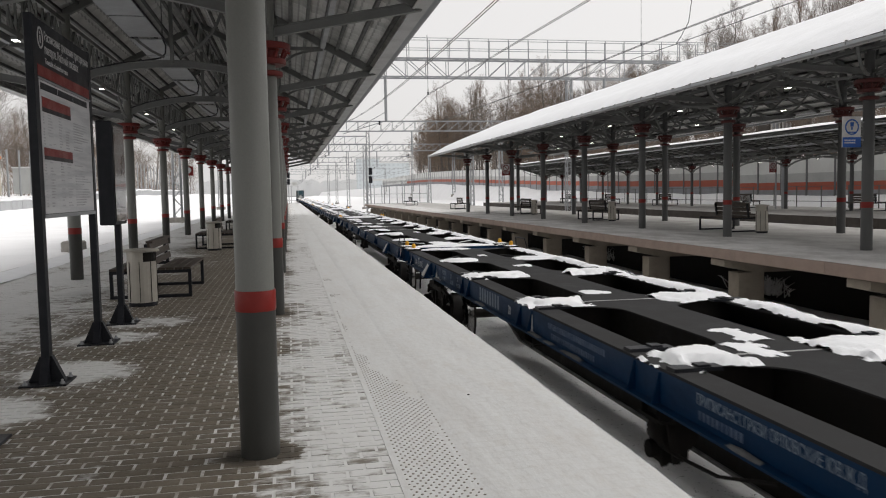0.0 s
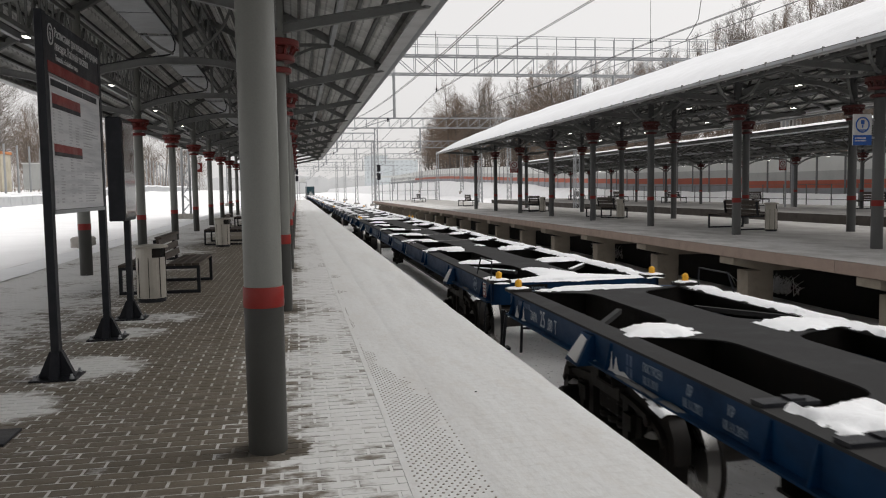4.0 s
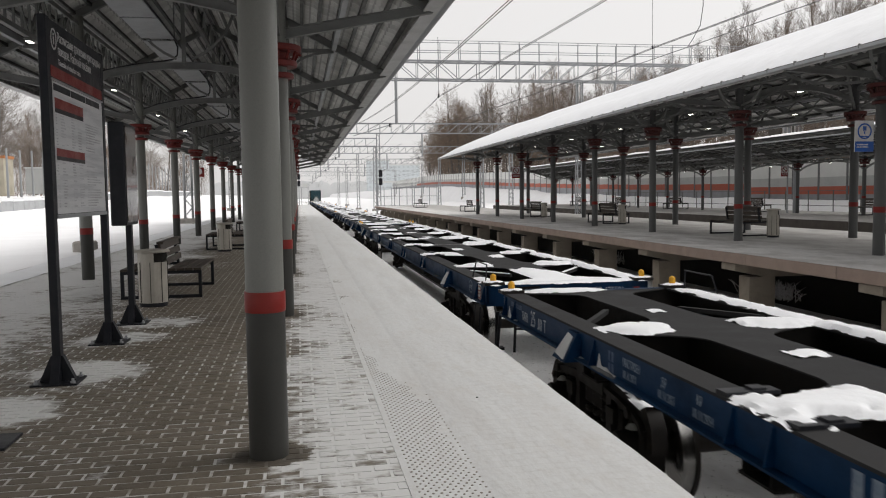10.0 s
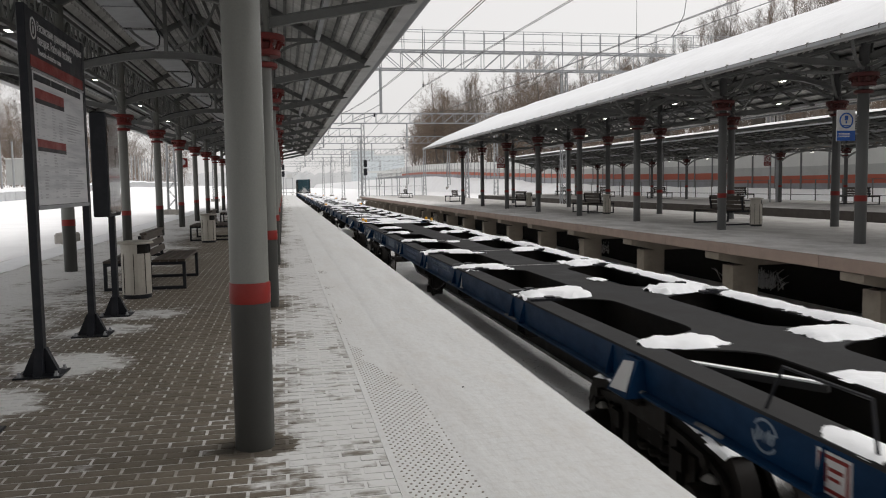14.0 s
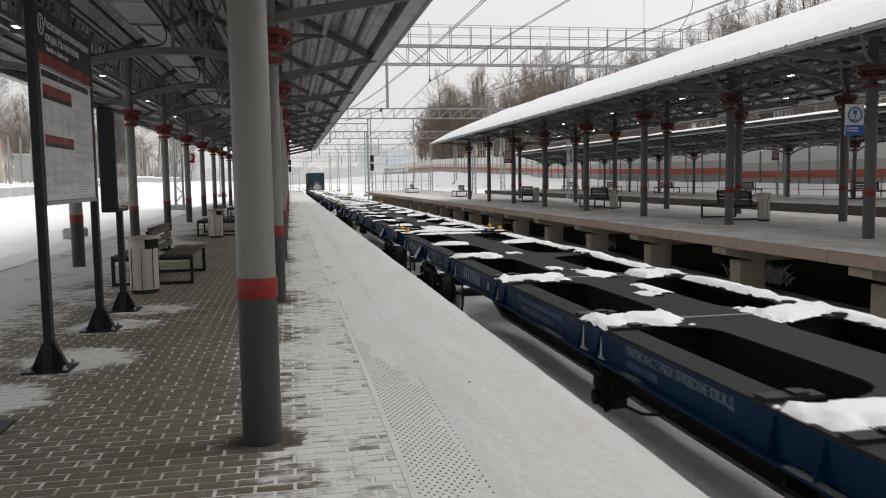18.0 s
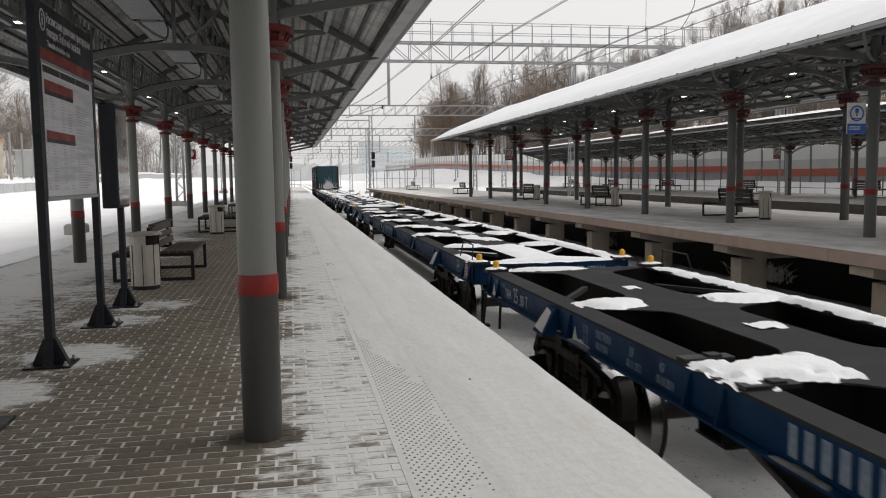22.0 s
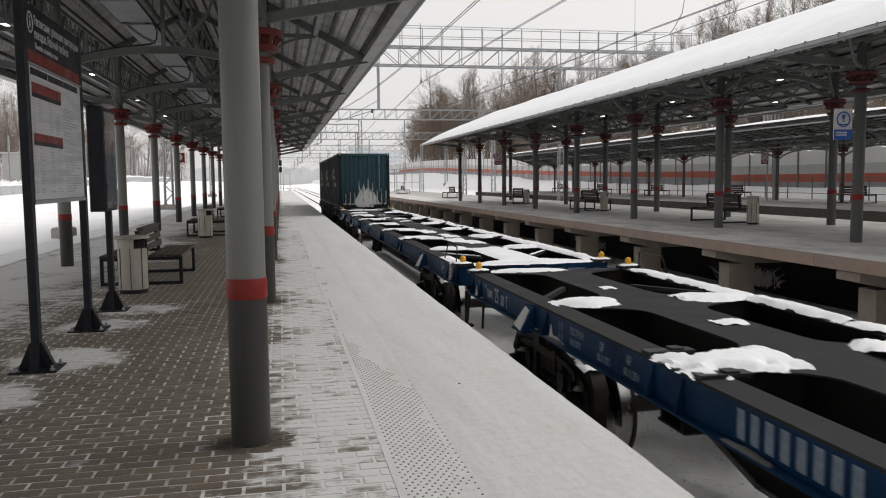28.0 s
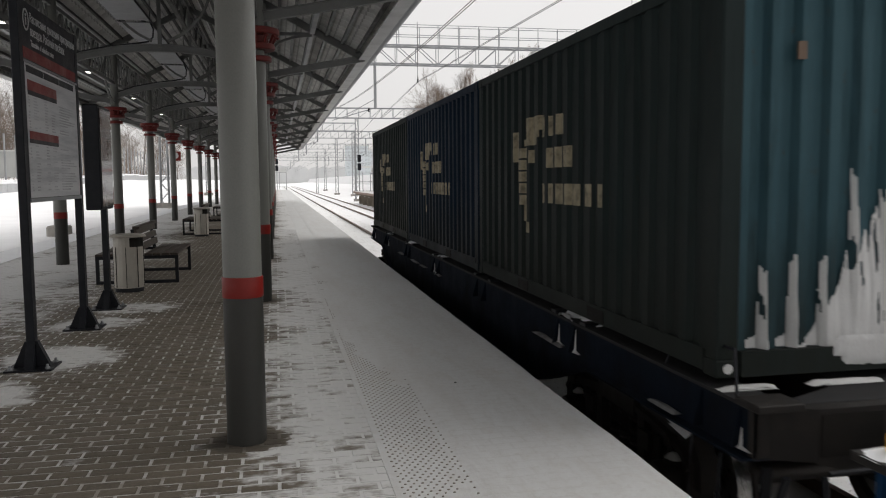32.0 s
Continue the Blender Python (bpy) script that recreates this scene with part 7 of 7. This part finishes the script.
part("post", G().box(-0.15, 0.15, -0.15, 0.15, 0, 1.5), DARK_RED, post)


# ---- bare winter trees ----
def tree_meshes(seed, tall, spread, bark, twig):
    rnd = random.Random(seed)
    trunk, crown = G(), G()

    def fork(d, angle):
        """A direction at an angle to d, turned at random about it and drawn a little upwards."""
        side = d.orthogonal().normalized()
        w = rnd.uniform(0, 6.283)
        out = side * math.cos(w) + d.cross(side) * math.sin(w)
        return (d * math.cos(angle) + out * math.sin(angle) + Vector((0, 0, 0.12))).normalized()

    def limb(g, p, d, length, r, pieces, sides, bend):
        """A tapering limb; gives its joints as (point, direction, radius)."""
        out = []
        for k in range(pieces):
            d = (d + Vector((rnd.gauss(0, bend), rnd.gauss(0, bend), rnd.gauss(0.03, bend)))).normalized()
            q = p + d * (length / pieces)
            r1, r2 = [max(0.004, r * (1 - 0.8 * (k + m) / pieces)) for m in (0, 1)]
            g.tube(p, q, r1, r2, sides, False)
            out.append((q, d, r2))
            p = q
        return out

    stem = limb(trunk, Vector((0, 0, -0.3)), Vector((0, 0, 1)), tall * 0.93, tall * 0.011, 10, 7, 0.035)
    for k, (p, d, r) in enumerate(stem):
        if k < 2:
            continue
        for _ in range(4 if k < 9 else 5):
            length = tall * spread * (1.25 - 0.085 * k) * rnd.uniform(0.7, 1.25)
            start_at = p - d * tall * 0.09 * rnd.random()
            for q, e, r2 in limb(crown, start_at, fork(d, radians(rnd.uniform(38, 66) if k < 9 else rnd.uniform(10, 40))), length, max(0.03, r * 0.45), 4, 4, 0.10):
                for _ in range(3):
                    for q3, e3, r3 in limb(crown, q, fork(e, radians(rnd.uniform(22, 48))), length * rnd.uniform(0.28, 0.5), max(0.012, r2 * 0.5), 3, 3, 0.12):
                        for _ in range(2):
                            crown.tube(q3, q3 + fork(e3, radians(rnd.uniform(15, 45))) * length * rnd.uniform(0.14, 0.32), 0.010, 0.005, 3, False)
    return trunk.mesh("trunk", bark, True), crown.mesh("crown", twig)


KINDS = [tree_meshes(31, 20, 0.27, BARK, TWIG), tree_meshes(32, 22, 0.23, BARK, TWIG_RED), tree_meshes(33, 17, 0.31, BARK, TWIG_RED), tree_meshes(34, 20, 0.24, BIRCH, TWIG), tree_meshes(35, 14, 0.33, BARK, TWIG_RED)]


def tree(kind, x, y, scale, turn):
    t = thing("bare_tree", ("tall bare winter tree", "slender bare tree with grey bark", "spreading bare tree with brownish twigs", "bare birch with pale bark", "low bare tree with brown twigs")[kind] + " on snowy ground", "tree", "bare trees")
    t.matrix_basis = Matrix.LocRotScale((x, y, height(x, y) - 0.1), Euler((0, 0, turn)), (scale, scale, scale))
    part("trunk", KINDS[kind][0], None, t)
    part("crown", KINDS[kind][1], None, t)


rnd = random.Random(77)
for i in range(84):
    y = rnd.uniform(52, 215)
    x = 44 + rnd.random() ** 1.5 * 62 + max(0, 95 - y) * 0.10
    tree(rnd.choice((0, 0, 1, 2, 2, 3, 4)), x, y, rnd.uniform(0.72, 1.06), rnd.uniform(0, 6))
for i in range(24):
    tree(rnd.choice((0, 1, 2, 0)), rnd.uniform(39, 62), rnd.uniform(138, 172), rnd.uniform(0.72, 1.05), rnd.uniform(0, 6))
for i in range(30):
    tree(rnd.choice((0, 1, 2, 0)), rnd.uniform(47, 80), rnd.uniform(82, 112), rnd.uniform(0.78, 1.08), rnd.uniform(0, 6))
for i in range(26):
    tree(rnd.choice((0, 2, 2, 1)), rnd.uniform(38.5, 48), rnd.uniform(185, 255), rnd.uniform(0.85, 1.15), rnd.uniform(0, 6))
for i in range(22):
    tree(rnd.choice((0, 1, 2, 4)), rnd.uniform(40, 58), rnd.uniform(190, 260), rnd.uniform(0.75, 1.1), rnd.uniform(0, 6))
for i in range(44):
    y = rnd.uniform(135, 290)
    tree(rnd.choice((0, 3, 3, 2, 1)), -31 - rnd.random() * 38, y, rnd.uniform(0.65, 1.0), rnd.uniform(0, 6))
for x, y in ((-32, 92), (-36, 104), (-31, 118), (-40, 88), (-34, 99)):
    tree(3, x, y, 0.85, rnd.uniform(0, 6))
# thicket under the trees on the slope
g = G()
for i in range(6300):
    if i < 5200:
        y, x, tall = rnd.uniform(40, 230), 41 + rnd.random() * 50, rnd.uniform(1.5, 5.0)
    else:
        y, x, tall = rnd.uniform(130, 300), -31 - rnd.random() * 30, rnd.uniform(1.5, 4.5)
    p = Vector((x, y, height(x, y)))
    for _ in range(2):
        q = p + Vector((rnd.gauss(0, 0.7), rnd.gauss(0, 0.7), tall * rnd.uniform(0.7, 1.2)))
        g.tube(p, q, 0.03, 0.012, 3, False)
        p = p + (q - p) * 0.5
structure("thicket", g, TWIG_RED, "brown thicket of bare shrubs along the railway", "shrubs", kind="stuff")

# ---- the distance ----
house = thing("pale_house", "small pale house with white window frames among trees", "house", at=(46.9, 71, 3.55))
part("wall", G().box(-1.0, 1.5, 0, 2.2, -1, 5.1), DARK_CONCRETE, house, "dark weathered wall")
for x in (-0.85, 0.35):
    wnd = part("window", G().box(x, x + 1.0, -0.05, -0.01, 3.2, 4.9), WALL_BLUE, house)
    part("frame", G().box(x, x + 0.16, -0.09, -0.05, 3.2, 4.9).box(x + 0.84, x + 1.0, -0.09, -0.05, 3.2, 4.9).box(x, x + 1.0, -0.09, -0.05, 3.05, 3.3).box(x, x + 1.0, -0.09, -0.05, 4.75, 4.95).box(x + 0.44, x + 0.56, -0.09, -0.05, 3.2, 4.9), PALE, wnd, "white frame")
part("roof", G().box(-1.2, 1.7, -0.2, 2.4, 5.1, 5.3), SNOW, house)


def block(x, y, w, d, tall, floors, bays, mat):
    b = thing("apartment_block", "apartment block, haze painted into its pale blue-grey walls", "building", "distant apartment blocks", (x, y, 0))
    part("wall", G().box(0, w, 0, d, -2, tall), mat, b)
    part("roof", G().box(-0.4, w + 0.4, -0.4, d + 0.4, tall, tall + 0.8), WALL_LIGHT, b)
    pane = G().box(-0.75, 0.75, -0.08, 0.0, -0.8, 0.8).mesh("window", HAZED_WINDOW)
    for f in range(floors):
        for k in range(bays):
            part("window", pane, None, b, at=(w * (k + 0.5) / bays, 0, tall * (f + 0.6) / floors))


# blocks and woods carry their haze in the base colour
block(51, 600, 16, 14, 27, 9, 5, HAZED_WALL)
block(70, 640, 26, 14, 25, 8, 7, HAZED_WALL)
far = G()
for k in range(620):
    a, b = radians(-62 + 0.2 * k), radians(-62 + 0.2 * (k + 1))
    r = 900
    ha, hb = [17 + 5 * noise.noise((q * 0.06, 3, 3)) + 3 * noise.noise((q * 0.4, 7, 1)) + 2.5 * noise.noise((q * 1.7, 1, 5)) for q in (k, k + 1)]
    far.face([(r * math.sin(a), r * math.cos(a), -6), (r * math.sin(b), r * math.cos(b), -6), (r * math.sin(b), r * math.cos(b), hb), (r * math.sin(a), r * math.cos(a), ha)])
structure("backdrop", far, HAZED_WOOD, "line of woods on the horizon, painted pale as haze", "backdrop")


# ---- pavers, one by one ----
PW, PD = 0.195, 0.095     # a paver; the joint is 11 mm
rnd = random.Random(5)


def paver_corners(x0, x1, y0, y1, z, tilt):
    c = 0.005
    return ([(x0, y0, -0.03), (x1, y0, -0.03), (x1, y1, -0.03), (x0, y1, -0.03)],
            [(x0 + c, y0 + c, z - tilt), (x1 - c, y0 + c, z + tilt), (x1 - c, y1 - c, z + tilt), (x0 + c, y1 - c, z - tilt)])


paving_thing = thing("paving", "grey-brown rectangular pavers with snow in the joints", "paving", kind="structure")
alike = []
for k in range(4):
    g = G()
    lo, hi = paver_corners(0, PW, 0, PD, 0.0, (-0.001, 0.0, 0.001, 0.0005)[k])
    g.v = lo + hi
    g.f = [(4, 5, 6, 7), (0, 1, 5, 4), (1, 2, 6, 5), (2, 3, 7, 6), (3, 0, 4, 7)]
    alike.append(g.mesh("paver", PAVER))
rest = G()
single = 0
row = 0
y = 3.30
while y < 27.0:
    x = -6.2 + (0.103 if row % 2 else 0.0)
    while x < 0.53:
        wide = min(PW, 0.555 - x)
        near = 3.5 < y < 6.3 and -1.40 < x < 0.50
        z = rnd.gauss(0, 0.0009)
        if near and single < 300 and wide == PW:
            part("paver", rnd.choice(alike), None, paving_thing, at=(x, y, z))
            single += 1
        else:
            lo, hi = paver_corners(x, x + wide, y, y + PD, z, rnd.gauss(0, 0.0007))
            n = len(rest.v)
            rest.v += lo + hi
            rest.f += [(n + 4, n + 5, n + 6, n + 7), (n, n + 1, n + 5, n + 4), (n + 1, n + 2, n + 6, n + 5), (n + 2, n + 3, n + 7, n + 6), (n + 3, n, n + 4, n + 7)]
        x += PW + 0.011
    y += PD + 0.011
    row += 1
ob = part("pavers", rest, PAVER, paving_thing, "grey-brown pavers dusted with snow")
ob["kind"] = "stuff"
part("far_paving", G().box(-6.2, 0.56, 27.0, 150, -0.03, 0.0), PAVER, paving_thing)

# tactile strip with rows of studs
strip = thing("tactile_strip", "tactile paving strip with dark studs showing through snow", "tactile paving", kind="structure")
part("strip_slab", G().box(0.551, 0.983, -14, 150, -0.2, 0.0022), EDGE_SNOW, strip, "snow-covered slabs")
g = G()
row = 0
y = 3.3
while y < 20:
    x = 0.60 + (0.023 if row % 2 else 0)
    while x < 0.975:
        if noise.noise((x * 3.0, y * 1.3, 4)) + 0.35 * noise.noise((x * 14, y * 9, 2)) > (x - 0.86) * 3.2 - (0.0 if x < 0.95 else 0.45) + 1.1 * smooth(6.0, 9.5, y):
            r = rnd.uniform(0.0065, 0.0088)
            k = len(g.v)
            for r2, z in ((r, 0.001), (r * 0.8, 0.0055)):
                g.v += [(x + r2 * math.cos(1.047 * i), y + r2 * math.sin(1.047 * i), z) for i in range(6)]
            g.f.append(tuple(k + 6 + i for i in range(6)))
            g.f += [(k + i, k + (i + 1) % 6, k + 6 + (i + 1) % 6, k + 6 + i) for i in range(6)]
        x += 0.046
    y += 0.040
    row += 1
ob = part("studs", g, TACTILE, strip, "dark round studs")
ob["kind"] = "stuff"


# how far the train is ahead of an even pace, in metres, by seconds
AHEAD = ((0, 0.30), (1, 0.22), (3, 0.12), (6, -0.01), (7, -0.08), (8, -0.04), (9, -0.02), (10, -0.05), (12, -0.04), (13, 0.04), (14, -0.05), (15.5, 0.03), (17, 0.07), (18, 0.04), (19, 0.03), (21, 0.09), (23, 0.15), (24, 0.20), (25, 0.20), (26, 0.14), (28.5, 0.01), (31, 0.02), (32, -0.3))


def ahead(t):
    for (a, p), (b, q) in zip(AHEAD, AHEAD[1:]):
        if t <= b:
            return p + (q - p) * (t - a) / (b - a)
    return AHEAD[-1][1]


def motions():
    """The train rolls past at an even pace; its wheels turn with it."""
    for ob, y, z in TRAIN:
        walk(ob, [(t, pose(AXIS, y - SPEED * t - ahead(t), z)) for t in range(0, 33)])
        for child in ob.children:
            if child.name.split(".")[0] == "wheelset":
                at = child.matrix_basis.translation.copy()
                turn = math.degrees(SPEED / 0.475)
                walk(child, [(t / 15, pose(at.x, at.y, at.z, turn * t / 15)) for t in range(0, 481)])


motions()
